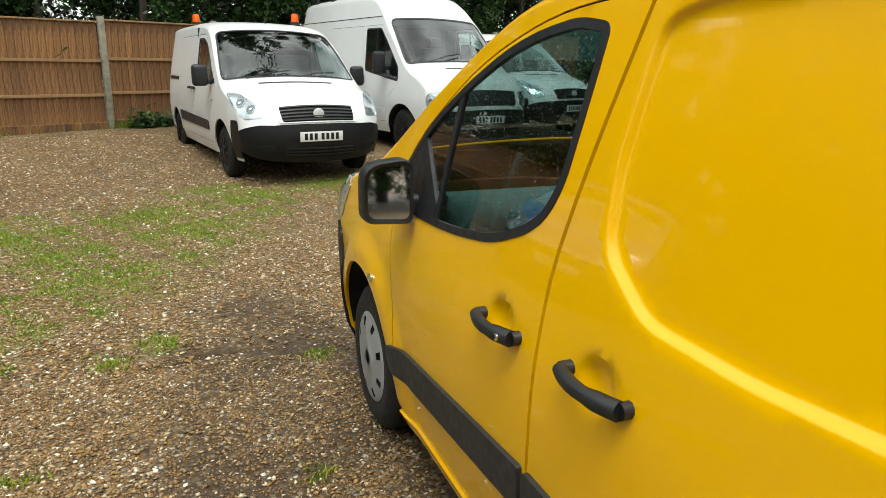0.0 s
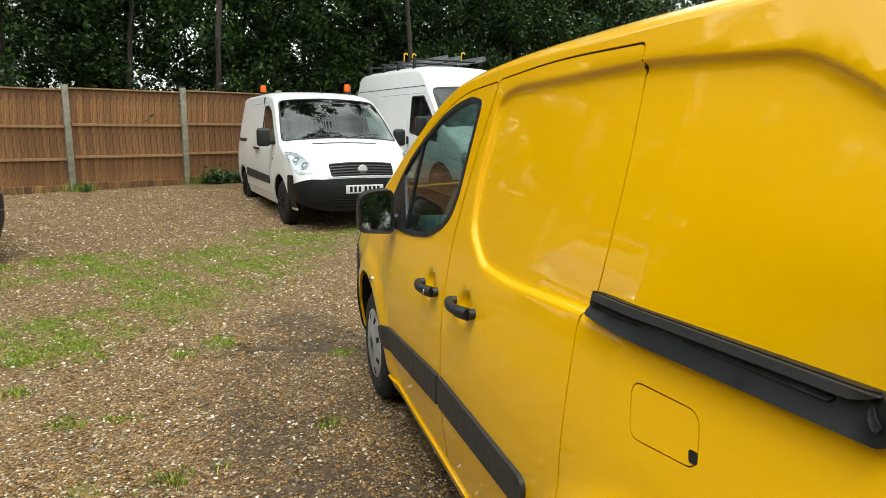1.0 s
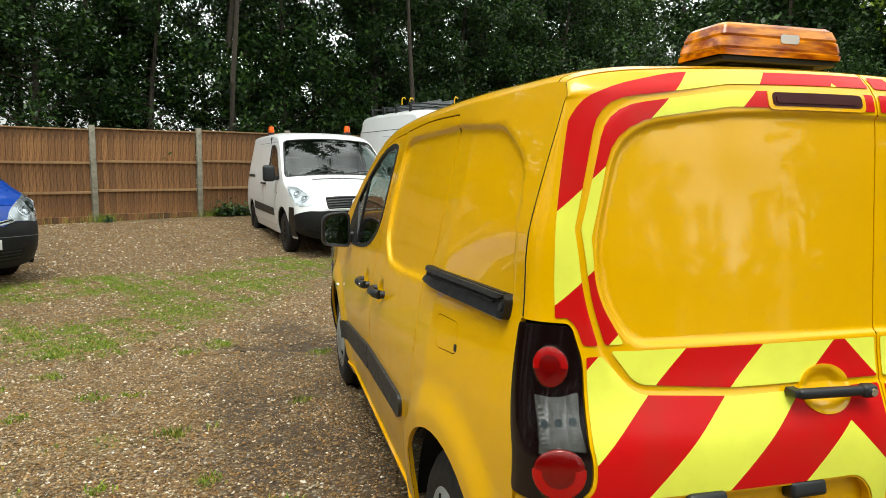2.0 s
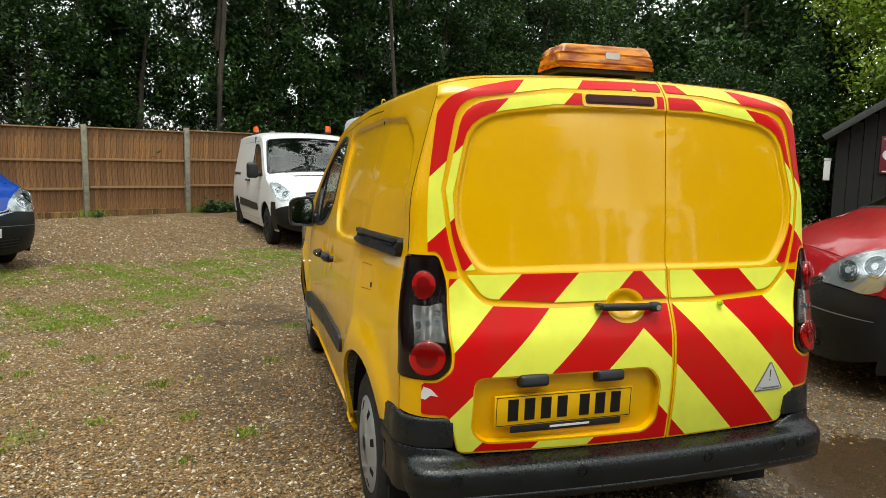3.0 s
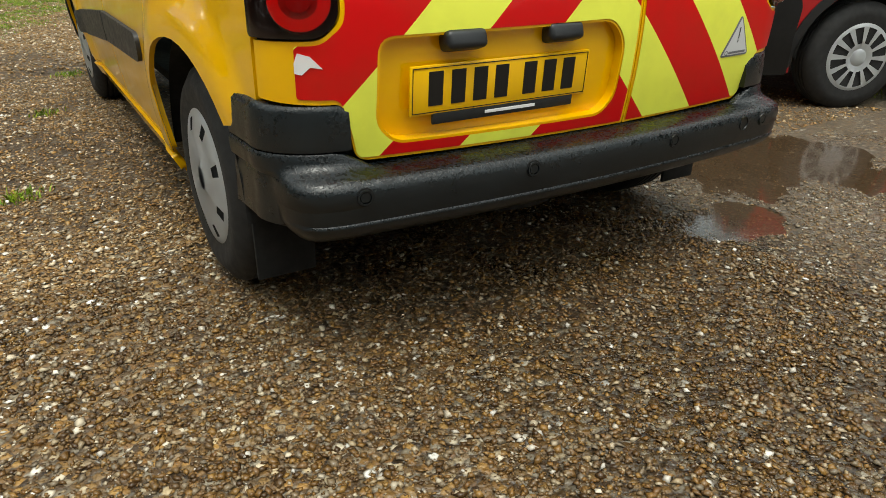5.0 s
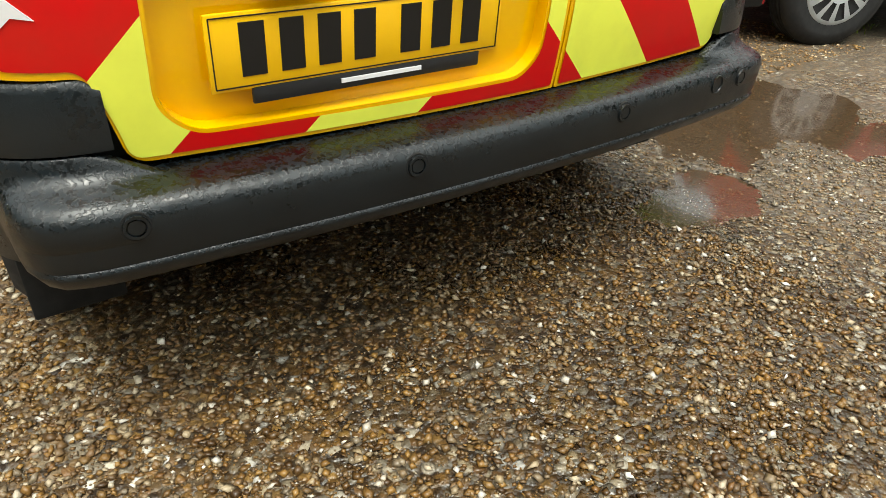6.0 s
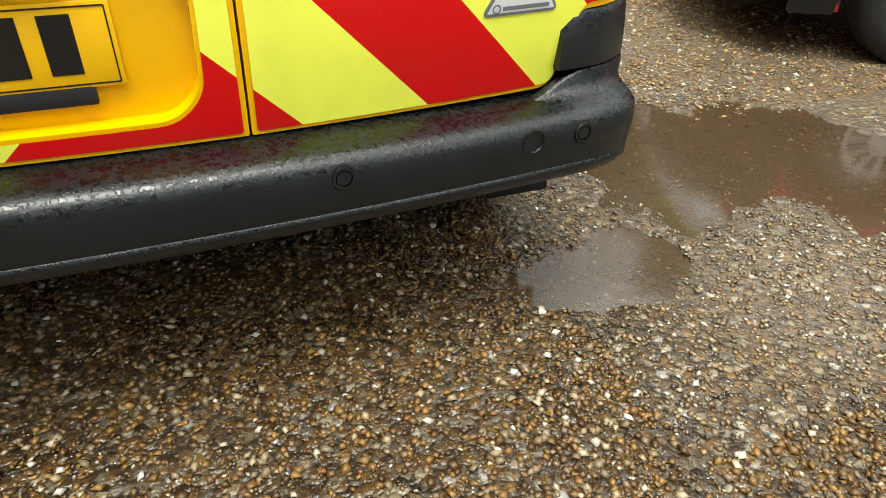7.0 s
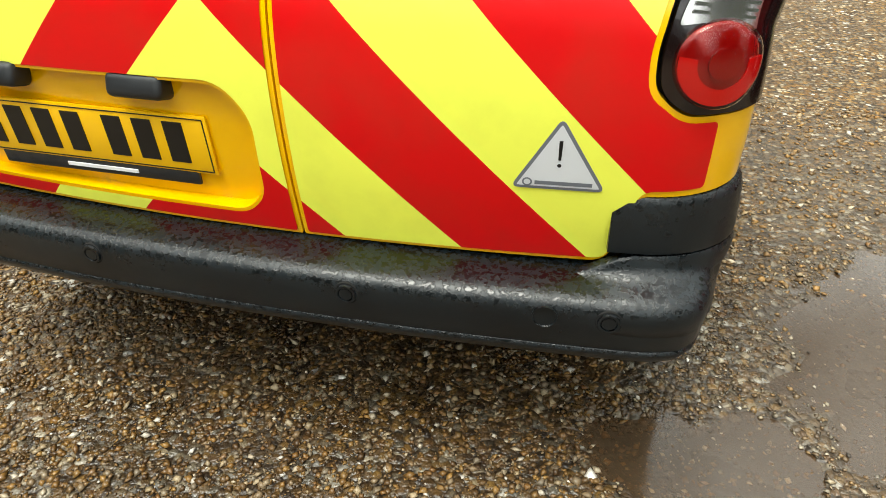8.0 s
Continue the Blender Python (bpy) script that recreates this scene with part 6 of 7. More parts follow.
hgt = gm.math("ADD", gm.math("MULTIPLY", gm.math("SUBTRACT", 1.0, vor.outputs["Distance"]), 0.8), gm.math("MULTIPLY", gm.math("SUBTRACT", 1.0, vor2.outputs["Distance"]), 0.3))
gm.bump(gm.math("MULTIPLY", hgt, gm.math("SUBTRACT", 1.0, gm.math("MULTIPLY", muddy, 0.7))), 0.8, 0.012)


def grid_lines(lo, hi, fine_lo, fine_hi, step, dense):
    a = np.arange(lo, hi + 1e-6, step)
    a = a[(a < fine_lo) | (a > fine_hi)]
    return np.unique(np.r_[-np.geomspace(300, -lo + 0.3, 22), a, np.arange(fine_lo, fine_hi + 1e-6, dense), np.geomspace(hi + 0.3, 300, 22)].round(4))


xs, ys = grid_lines(-8, 8, -0.2, 2.6, 0.13, 0.035), grid_lines(-5, 16, -0.6, 1.3, 0.13, 0.035)
X, Y = np.meshgrid(xs, ys)
Z = terrain(X, Y)
nv = len(xs)
jj, ii = np.meshgrid(np.arange(len(ys) - 1), np.arange(nv - 1), indexing="ij")
k0 = (jj * nv + ii).ravel()
ground = new("ground", mesh_of("ground", np.stack([X, Y, Z], -1).reshape(-1, 3), np.stack([k0, k0 + 1, k0 + nv + 1, k0 + nv], 1), gm.m, True, 0))
for nm, val in (("wet", np.clip(1.3 * puddle_depth(X, Y), 0, 1)), ("moss", grass_cover(X, Y)), ("mud", mud_cover(X, Y)), ("damp", damp_shade_cover(X, Y)), ("grit", grit_sheen_cover(X, Y))):
    at_ = ground.data.attributes.new(nm, "FLOAT", "POINT")
    at_.data.foreach_set("value", val.ravel().astype(np.float32))
tagged(ground, "wet brown and grey gravel yard with mud and grass", "ground", kind="structure")

# standing water in the dips
wm = Mat("muddy_water")
clear = wm.node("BsdfTransparent", Color=(0.72, 0.60, 0.47, 1))
silt = wm.node("BsdfDiffuse", Color=srgb(98, 80, 60))
tr_ = wm.node("MixShader", Fac=0.32)
wm.l.new(clear.outputs[0], tr_.inputs[1])
wm.l.new(silt.outputs[0], tr_.inputs[2])
gl_ = wm.node("BsdfGlossy", Roughness=0.10, Color=(1, 1, 1, 1))
bmp = wm.node("Bump", Height=wm.noise(22, 2), Strength=0.03, Distance=0.01)
wm.l.new(bmp.outputs[0], gl_.inputs["Normal"])
lw_ = wm.node("LayerWeight", Blend=0.5)
wf = wm.math("ADD", wm.math("MULTIPLY", wm.math("POWER", lw_.outputs["Facing"], 3.4), 0.85), 0.035)
mx_ = wm.node("MixShader", Fac=wf)
wm.l.new(tr_.outputs[0], mx_.inputs[1])
wm.l.new(gl_.outputs[0], mx_.inputs[2])
wm.l.new(mx_.outputs[0], wm.n["Material Output"].inputs["Surface"])
px_, py_ = np.meshgrid(np.arange(0.4, 2.7, 0.05), np.arange(-0.5, 1.35, 0.05))
pn = px_.shape[1]
pz = np.full(px_.shape, WATER_Z)
cells = [(j * pn + i, j * pn + i + 1, (j + 1) * pn + i + 1, (j + 1) * pn + i) for j in range(px_.shape[0] - 1) for i in range(pn - 1) if puddle_depth(px_[j:j + 2, i:i + 2], py_[j:j + 2, i:i + 2]).max() > 0.05]
used = sorted({v for f in cells for v in f})
ren = {v: k for k, v in enumerate(used)}
pv = np.stack([px_, py_, pz], -1).reshape(-1, 3)[used]
water = new("puddle", mesh_of("puddle", pv, [tuple(ren[v] for v in f) for f in cells], wm.m, True, 0))
tagged(water, "shallow brown puddles of rain water on the gravel", "puddle", kind="structure")


# loose stones
def quick_mesh(name, verts, tris, mat, smooth=False):
    me = bpy.data.meshes.new(name)
    me.vertices.add(len(verts))
    me.vertices.foreach_set("co", np.asarray(verts, np.float32).ravel())
    me.loops.add(tris.size)
    me.loops.foreach_set("vertex_index", tris.astype(np.int32).ravel())
    me.polygons.add(len(tris))
    me.polygons.foreach_set("loop_start", np.arange(0, tris.size, tris.shape[1], dtype=np.int32))
    me.polygons.foreach_set("use_smooth", [smooth] * len(tris))
    me.materials.append(mat)
    me.update(calc_edges=True)
    me.validate()
    return me


OCT_V = np.array([(1, 0, 0.1), (-1, 0.1, 0), (0.1, 1, 0), (0, -1, 0.15), (0.25, 0.15, 0.9), (0, 0, -1)], float)
OCT_F = np.array([(0, 2, 4), (2, 1, 4), (1, 3, 4), (3, 0, 4), (2, 0, 5), (1, 2, 5), (3, 1, 5), (0, 3, 5)])
rng = np.random.default_rng(7)
sm = Mat("pebble")
geo = sm.node("NewGeometry")
sm.set(Base_Color=sm.mix(sm.ramp(sm.noise(160, 3), (0.5, g3(0)), (0.8, g3(0.5))), sm.mix(0.22, stone_ramp(sm, geo.outputs["Random Per Island"]), srgb(188, 152, 104)), srgb(92, 70, 46)), Specular_IOR_Level=0.5)
sm.set(Roughness=sm.ramp(sm.noise(2.0, 4), (0.4, g3(0.28)), (0.65, g3(0.55))))
# stones behind and under the van: wetness and shade both in the colour
sd_ = Mat("damp_shade_pebble")
geo = sd_.node("NewGeometry")
sd_.set(Base_Color=sd_.mix(0.48, stone_ramp(sd_, geo.outputs["Random Per Island"]), srgb(72, 46, 12)), Roughness=sd_.ramp(sd_.noise(3.0, 4), (0.4, g3(0.25)), (0.65, g3(0.5))), Specular_IOR_Level=0.5)
# grey mixed into the base colour for the sheen on soaked stones
sw = Mat("soaked_sheen_pebble")
geo = sw.node("NewGeometry")
sw.set(Base_Color=sw.mix(0.45, stone_ramp(sw, geo.outputs["Random Per Island"]), srgb(92, 87, 80)), Roughness=sw.ramp(sw.noise(4.0, 4), (0.4, g3(0.16)), (0.65, g3(0.34))), Specular_IOR_Level=0.6)


def pebbles(name, x0, x1, y0, y1, per_m2, lo, hi, seed, mat=None):
    rng = np.random.default_rng(seed)
    n = int((x1 - x0) * (y1 - y0) * per_m2)
    x, y = rng.uniform(x0, x1, n), rng.uniform(y0, y1, n)
    keep = rng.random(n) < (1 - 0.4 * np.clip(1.4 * puddle_depth(x, y), 0, 1)) * (1 - 0.7 * grass_cover(x, y)) * (1 - 0.6 * mud_cover(x, y)) * (0.4 + 0.6 * np.clip(0.6 + 0.7 * wobble(x, y, 3.1, 5.0) + 0.5 * wobble(x, y, 9.0, 2.0), 0, 1))
    x, y = x[keep], y[keep]
    n = len(x)
    size = lo + (hi - lo) * rng.random(n) ** 3.2
    sc_ = np.stack([size * rng.uniform(0.8, 1.25, n), size * rng.uniform(0.6, 1.0, n), size * rng.uniform(0.35, 0.65, n)], 1) / 2
    V, T = OCT_V, OCT_F
    v = V[None] * (1 + rng.normal(0, 0.13, (n, len(V), 1))) * sc_[:, None]
    q = rng.normal(0, 0.22, (n, 2))
    a = rng.uniform(0, 2 * math.pi, n)
    v[:, :, 2] += q[:, :1] * v[:, :, 0] + q[:, 1:] * v[:, :, 1]
    c, s_ = np.cos(a)[:, None], np.sin(a)[:, None]
    vx, vy = v[:, :, 0] * c - v[:, :, 1] * s_, v[:, :, 0] * s_ + v[:, :, 1] * c
    z = terrain(x, y) + sc_[:, 2] * 0.45
    verts = np.stack([vx + x[:, None], vy + y[:, None], v[:, :, 2] + z[:, None]], -1).reshape(-1, 3)
    tris = (T[None] + len(V) * np.arange(n)[:, None, None]).reshape(-1, 3)
    ob = new(name, quick_mesh(name, verts, tris, mat or sm.m, len(V) < 10))
    return tagged(ob, "loose wet pebbles, brown, ochre, grey and white", "gravel", kind="stuff")


pebbles("gravel", -1.7, 0.75, -1.15, 0.75, 15000, 0.0052, 0.026, 1, sd_.m)
pebbles("gravel", 0.75, 2.2, -1.15, -0.45, 15000, 0.0052, 0.026, 9, sd_.m)
pebbles("gravel", 0.75, 2.2, -0.45, 1.0, 11000, 0.005, 0.020, 6, sw.m)
pebbles("gravel", -3.2, -0.75, 0.75, 4.2, 11500, 0.008, 0.028, 2)
pebbles("gravel", 0.8, 3.2, 0.75, 2.2, 2500, 0.010, 0.030, 3)
pebbles("gravel", -4.2, -1.7, -1.0, 0.75, 6000, 0.008, 0.030, 4)
pebbles("gravel", -4.6, 0.5, 4.2, 7.4, 4200, 0.012, 0.036, 5)
pebbles("gravel", -6.5, 1.2, 7.4, 13.4, 1900, 0.016, 0.044, 8)
# pale flint chips that catch the light
chip = Mat("pale_flint")
geo = chip.node("NewGeometry")
chip.set(Base_Color=chip.ramp(geo.outputs["Random Per Island"], (0.0, srgb(170, 156, 130)), (0.5, srgb(206, 192, 168)), (1.0, srgb(242, 238, 230))), Roughness=0.45)
pebbles("flint_chips", -4.4, -0.75, 0.6, 4.2, 300, 0.010, 0.034, 31, chip.m)
pebbles("flint_chips", -4.2, -1.25, -1.2, 0.6, 420, 0.008, 0.036, 35, chip.m)
pebbles("flint_chips", -6.0, 0.5, 4.2, 8.0, 160, 0.014, 0.040, 32, chip.m)
pebbles("flint_chips", -6.5, 1.2, 8.0, 13.4, 110, 0.020, 0.050, 33, chip.m)
pebbles("flint_chips", -3.0, 2.2, -1.2, 0.6, 70, 0.008, 0.030, 34, chip.m)

# grass and low weeds
grm = Mat("grass_blade")
geo = grm.node("NewGeometry")
grm.set(Base_Color=grm.ramp(geo.outputs["Random Per Island"], (0.0, srgb(80, 108, 12)), (0.5, srgb(112, 142, 20)), (0.85, srgb(144, 164, 42)), (1.0, srgb(180, 166, 100))), Roughness=0.55, Subsurface_Weight=0.0)


def blades(name, x0, x1, y0, y1, n, label, h0=0.012, h1=0.032, cover=None, seed=11):
    rng = np.random.default_rng(seed)
    x, y = rng.uniform(x0, x1, n), rng.uniform(y0, y1, n)
    keep = rng.random(n) < (cover or grass_cover)(x, y) ** 1.5
    x, y = x[keep], y[keep]
    n = len(x)
    a = rng.uniform(0, 2 * math.pi, n)
    h = rng.uniform(h0, h1, n)
    w = rng.uniform(0.0025, 0.005, n)
    ln = rng.uniform(0.3, 1.0, n) * h
    z = terrain(x, y) - 0.003
    ca, sa = np.cos(a), np.sin(a)
    b = rng.uniform(0, 2 * math.pi, n)
    p0 = np.stack([x - w * sa, y + w * ca, z], 1)
    p1 = np.stack([x + w * sa, y - w * ca, z], 1)
    mx, my = x + 0.4 * ln * np.cos(b), y + 0.4 * ln * np.sin(b)
    p2 = np.stack([mx + 0.8 * w * sa, my - 0.8 * w * ca, z + 0.65 * h], 1)
    p3 = np.stack([mx - 0.8 * w * sa, my + 0.8 * w * ca, z + 0.65 * h], 1)
    p4 = np.stack([x + ln * np.cos(b), y + ln * np.sin(b), z + h], 1)
    v = np.stack([p0, p1, p2, p3, p4], 1).reshape(-1, 3)
    t = (np.array([[0, 1, 2], [0, 2, 3], [3, 2, 4]])[None] + 5 * np.arange(n)[:, None, None]).reshape(-1, 3)
    return tagged(new(name, quick_mesh(name, v, t, grm.m)), label, "grass", kind="stuff")


blades("grass", -6, 2.2, 2.8, 9.4, 520000, "short patchy green grass growing through the gravel", 0.008, 0.026)
blades("grass", -3.6, 3.8, -1.0, 3.6, 60000, "small tufts of grass in the gravel", seed=12)


def tufts(x, y):
    g = np.zeros_like(x)
    rng = np.random.default_rng(5)
    for _ in range(84):
        cx, cy = -3.4 + 4.9 * rng.random() ** 1.5, rng.uniform(-1.1, 4.5)
        if (abs(cx) < 0.85 and cy > 0.0) or (cx > -1.7 and cy < 0.6) or cx > 0.5:
            continue
        g = np.maximum(g, np.exp(-(((x - cx) ** 2 + (y - cy) ** 2) / rng.uniform(0.03, 0.09) ** 2)))
    return g


blades("grass", -3.5, 1.6, -1.1, 4.6, 260000, "tiny weeds between the stones", 0.012, 0.04, tufts, 13)

# ---- fence ----
WOODS = Mat("fence_wood")
oi = WOODS.node("ObjectInfo")
grain = WOODS.node("TexNoise", Vector=WOODS.scaled((26, 26, 2.2)), Scale=1.6, Detail=6.0, Roughness=0.65).outputs["Fac"]
wcol = WOODS.mix(WOODS.ramp(grain, (0.32, g3(0)), (0.66, g3(1))), srgb(98, 62, 33), srgb(188, 136, 84))
wcol = WOODS.mix(WOODS.math("MULTIPLY", oi.outputs["Random"], 0.6), wcol, srgb(104, 70, 42))
wcol = WOODS.mix(WOODS.ramp(WOODS.node("TexNoise", Vector=WOODS.scaled((5, 5, 1.1)), Scale=1.0, Detail=6.0, Roughness=0.7).outputs["Fac"], (0.42, g3(0)), (0.62, g3(0.85))), wcol, srgb(62, 43, 29))
WOODS.set(Base_Color=wcol, Roughness=0.72)
WOODS.bump(grain, 0.25, 0.004)
WOODS = WOODS.m
CM = Mat("concrete")
CM.set(Base_Color=CM.mix(CM.ramp(CM.noise(7, 6, 0.7), (0.4, g3(0)), (0.7, g3(1))), srgb(150, 144, 128), srgb(104, 102, 86)), Roughness=0.85)
CM.bump(CM.noise(90, 5), 0.4, 0.004)
CONC = CM.m
fdir = Vector((0.916, 0.400, 0)).normalized()
f0 = Vector((-4.55, 13.40, 0))
fturn = math.degrees(math.atan2(fdir.y, fdir.x))
post_me = from_bm("post", box(0.105, 0.10, 2.1, 0.01, at=(0, 0, 0.85)), CONC)
BOARDS = []
for k in range(5):
    bm = box(0.137, 0.017, 1.70, 0.003, 1, at=(0, 0, 0.99))
    bmesh.ops.rotate(bm, cent=(0, 0, 0.9), matrix=Matrix.Rotation(radians(4.5), 3, "Z"), verts=bm.verts)
    for v in bm.verts:
        if v.co.z > 1.0:
            v.co.z += 0.006 * math.sin(k * 2.1)
    BOARDS.append(from_bm("board", bm, WOODS, False))
RM = Mat("rail_wood")
RM.set(Base_Color=RM.mix(RM.noise(12, 6, 0.7), srgb(176, 142, 100), srgb(116, 84, 54)), Roughness=0.75)
RM.bump(RM.noise(40, 5), 0.2, 0.003)
rail_me = from_bm("rail", box(1.94, 0.045, 0.05, 0.004, 1), RM.m, False)
cap_me = from_bm("capping", box(1.96, 0.06, 0.028, 0.004, 1), RM.m, False)
foot_me = from_bm("gravel_board", box(1.96, 0.04, 0.15, 0.006, 1), WOODS, False)
random.seed(3)
# the leftmost panels lie out of view, added to block low sky
for i in range(-7, 8):
    p = f0 + fdir * (2.07 * i)
    z = float(ground_z(np.array(p.x), np.array(p.y)))
    child("post", post_me, thing("concrete_post", "grey concrete fence post", "fence post", pose(p.x, p.y, z, 0, 0.4 * random.uniform(-1, 1), fturn), "fence posts"))
    panel = thing("fence_panel", "brown wooden fence panel of upright boards", "fence panel", pose(p.x, p.y, z, 0, 0, fturn), "fence panels")
    for b in range(17):
        o = child("board", BOARDS[random.randrange(5)], panel)
        o.location = (0.120 + b * 0.1140, 0.03 + 0.002 * random.uniform(-1, 1), 0.004 * random.uniform(-1, 1))
        o.rotation_euler = (0, radians(random.uniform(-0.25, 0.25)), 0)
    for zr in (0.62, 1.20):
        o = child("rail", rail_me, panel)
        o.location = (1.035, -0.002, zr)
    o = child("capping", cap_me, panel)
    o.location = (1.035, 0.012, 1.845)
    o = child("gravel_board", foot_me, panel)
    o.location = (1.035, 0.005, 0.075)


def weed_cover(x, y):
    d = np.abs((x - f0.x) * fdir.y - (y - f0.y) * fdir.x)
    u = (x - f0.x) * fdir.x + (y - f0.y) * fdir.y
    return np.exp(-(d / 0.16) ** 2) * (0.10 + 0.9 * np.exp(-((u - 2.75) / 0.5) ** 2) + 0.5 * np.exp(-((u - 0.1) / 0.25) ** 2))


blades("weeds", -6, 6, 11.5, 16.0, 400000, "weeds along the foot of the fence", 0.06, 0.22, weed_cover, 21)

# ---- trees ----
def leafy(name, label, x, y, wide, high, n, seed, mat):
    """A low clump of broad leaves that stand out from their stems."""
    rg = np.random.default_rng(seed)
    pos = np.stack([rg.normal(0, wide / 2, n), rg.normal(0, 0.08, n), np.abs(rg.normal(0, high / 2, n)) + 0.02], 1)
    nrm = rg.normal(0, 0.6, (n, 3)) + (0, -0.4, 1.0)
    nrm /= np.linalg.norm(nrm, axis=1)[:, None]
    ax = np.cross(nrm, rg.normal(0, 1, (n, 3)))
    ax /= np.maximum(np.linalg.norm(ax, axis=1), 1e-6)[:, None]
    bx = np.cross(nrm, ax)
    ln = 0.085 * rg.uniform(0.6, 1.3, n)[:, None]
    v = np.stack([pos - ax * ln * 0.5, pos - bx * ln * 0.28, pos + ax * ln * 0.5 - nrm * ln * 0.15, pos + bx * ln * 0.28], 1).reshape(-1, 3)
    t = (np.array([[0, 1, 2], [0, 2, 3]])[None] + 4 * np.arange(n)[:, None, None]).reshape(-1, 3)
    ob = new(name, quick_mesh(name, v, t, mat))
    ob.matrix_basis = pose(x, y, float(ground_z(np.array(x), np.array(y))), 0, 0, fturn)
    return tagged(ob, label, "weeds", kind="stuff")


LM = Mat("leaf")
geo = LM.node("NewGeometry")
oi = LM.node("ObjectInfo")
lc = LM.ramp(geo.outputs["Random Per Island"], (0.0, srgb(20, 40, 14)), (0.45, srgb(34, 62, 22)), (0.8, srgb(56, 90, 32)), (1.0, srgb(96, 126, 52)))
lc = LM.mix(LM.math("MULTIPLY", oi.outputs["Random"], 0.35), lc, srgb(38, 56, 30))
LM.set(Base_Color=lc, Roughness=0.45, Specular_IOR_Level=0.4)
tr_ = LM.node("BsdfTranslucent", Color=lc)
mx_ = LM.node("MixShader", Fac=0.25)
LM.l.new(LM.bsdf.outputs[0], mx_.inputs[1])
LM.l.new(tr_.outputs[0], mx_.inputs[2])
LM.l.new(mx_.outputs[0], LM.n["Material Output"].inputs["Surface"])
LEAF = LM.m
for u, wide, high, n in ((2.62, 0.34, 0.26, 420), (3.05, 0.28, 0.20, 300), (0.20, 0.08, 0.08, 50), (4.3, 0.4, 0.2, 300)):
    p = f0 + fdir * u
    leafy("nettles", "green nettles at the foot of the fence", p.x + 0.06, p.y - 0.16, wide, high, n, int(u * 100), LEAF)
LB = Mat("bright_leaf")
geo = LB.node("NewGeometry")
lc = LB.ramp(geo.outputs["Random Per Island"], (0.0, srgb(72, 98, 22)), (0.5, srgb(112, 140, 36)), (1.0, srgb(160, 176, 62)))
LB.set(Base_Color=lc, Roughness=0.5)
tr_ = LB.node("BsdfTranslucent", Color=lc)
mx_ = LB.node("MixShader", Fac=0.35)
LB.l.new(LB.bsdf.outputs[0], mx_.inputs[1])
LB.l.new(tr_.outputs[0], mx_.inputs[2])
LB.l.new(mx_.outputs[0], LB.n["Material Output"].inputs["Surface"])
LEAF_BRIGHT = LB.m
BM_ = Mat("bark")
BM_.set(Base_Color=BM_.mix(BM_.noise(9, 6, 0.7), srgb(44, 38, 32), srgb(86, 78, 66)), Roughness=0.9)
BM_.bump(BM_.noise(30, 6), 0.6, 0.02)
BARK = BM_.m


def tree_meshes(seed, height, spread, leaves, leaf=0.075, low=0.12, slim=1.0):
    """Trunk and crown: a bent tapering trunk, limbs, twigs, and leaves in clumps about the twigs."""
    r = random.Random(seed)
    rg = np.random.default_rng(seed)
    bm = bmesh.new()
    tp, p = [], Vector((0, 0, -0.2))
    n = 9
    for i in range(n):
        tp.append(tuple(p))
        p = p + Vector((r.uniform(-0.14, 0.14), r.uniform(-0.14, 0.14), (height + 0.2) / (n - 1)))
    base = 0.017 * height * slim + 0.03
    tube(tp, [base * (1 - 0.88 * i / (n - 1)) for i in range(n)], 8, bm)
    tips = []
    limbs = int(18 + height * 2)
    for k in range(limbs):
        t = low + (0.97 - low) * (k + r.random()) / limbs
        f = t * (n - 1)
        i = min(int(f), n - 2)
        o = Vector(tp[i]).lerp(Vector(tp[i + 1]), f - i)
        a = r.uniform(0, 2 * math.pi)
        ln = spread * (1.0 - 0.62 * t) * r.uniform(0.55, 1.1)
        q, pts = o.copy(), [tuple(o)]
        d = Vector((math.cos(a), math.sin(a), r.uniform(0.15, 0.75))).normalized()
        for s_ in range(4):
            d = (d + Vector((r.uniform(-0.25, 0.25), r.uniform(-0.25, 0.25), r.uniform(-0.22, 0.12)))).normalized()
            q = q + d * ln / 4
            pts.append(tuple(q))
            if s_ > 0:
                for _ in range(2):
                    tips.append((q + Vector((r.uniform(-0.3, 0.3), r.uniform(-0.3, 0.3), r.uniform(-0.25, 0.25))), r.uniform(0.22, 0.42)))
        br = base * 0.34 * (1 - 0.7 * t)
        tube(pts, [br, br * 0.75, br * 0.5, br * 0.3, br * 0.12], 5, bm)
    trunk = from_bm("trunk", bm, BARK)
    c = np.array([tuple(t_[0]) for t_ in tips])
    rad = np.array([t_[1] for t_ in tips])
    k = rg.integers(0, len(c), leaves)
    pos = c[k] + rg.normal(0, 0.55, (leaves, 3)) * rad[k][:, None]
    nrm = rg.normal(0, 1, (leaves, 3)) + (0, 0, 0.9)
    nrm /= np.linalg.norm(nrm, axis=1)[:, None]
    ax = np.cross(nrm, rg.normal(0, 1, (leaves, 3)))
    ax /= np.maximum(np.linalg.norm(ax, axis=1), 1e-6)[:, None]
    bx = np.cross(nrm, ax)
    ln = leaf * rg.uniform(0.7, 1.4, leaves)[:, None]
    wd = ln * 0.27
    v = np.stack([pos - ax * ln * 0.5, pos - bx * wd - nrm * wd * 0.3, pos + ax * ln * 0.5 - nrm * ln * 0.15, pos + bx * wd - nrm * wd * 0.3], 1).reshape(-1, 3)
    t = (np.array([[0, 1, 2], [0, 2, 3]])[None] + 4 * np.arange(leaves)[:, None, None]).reshape(-1, 3)
    return trunk, v, t


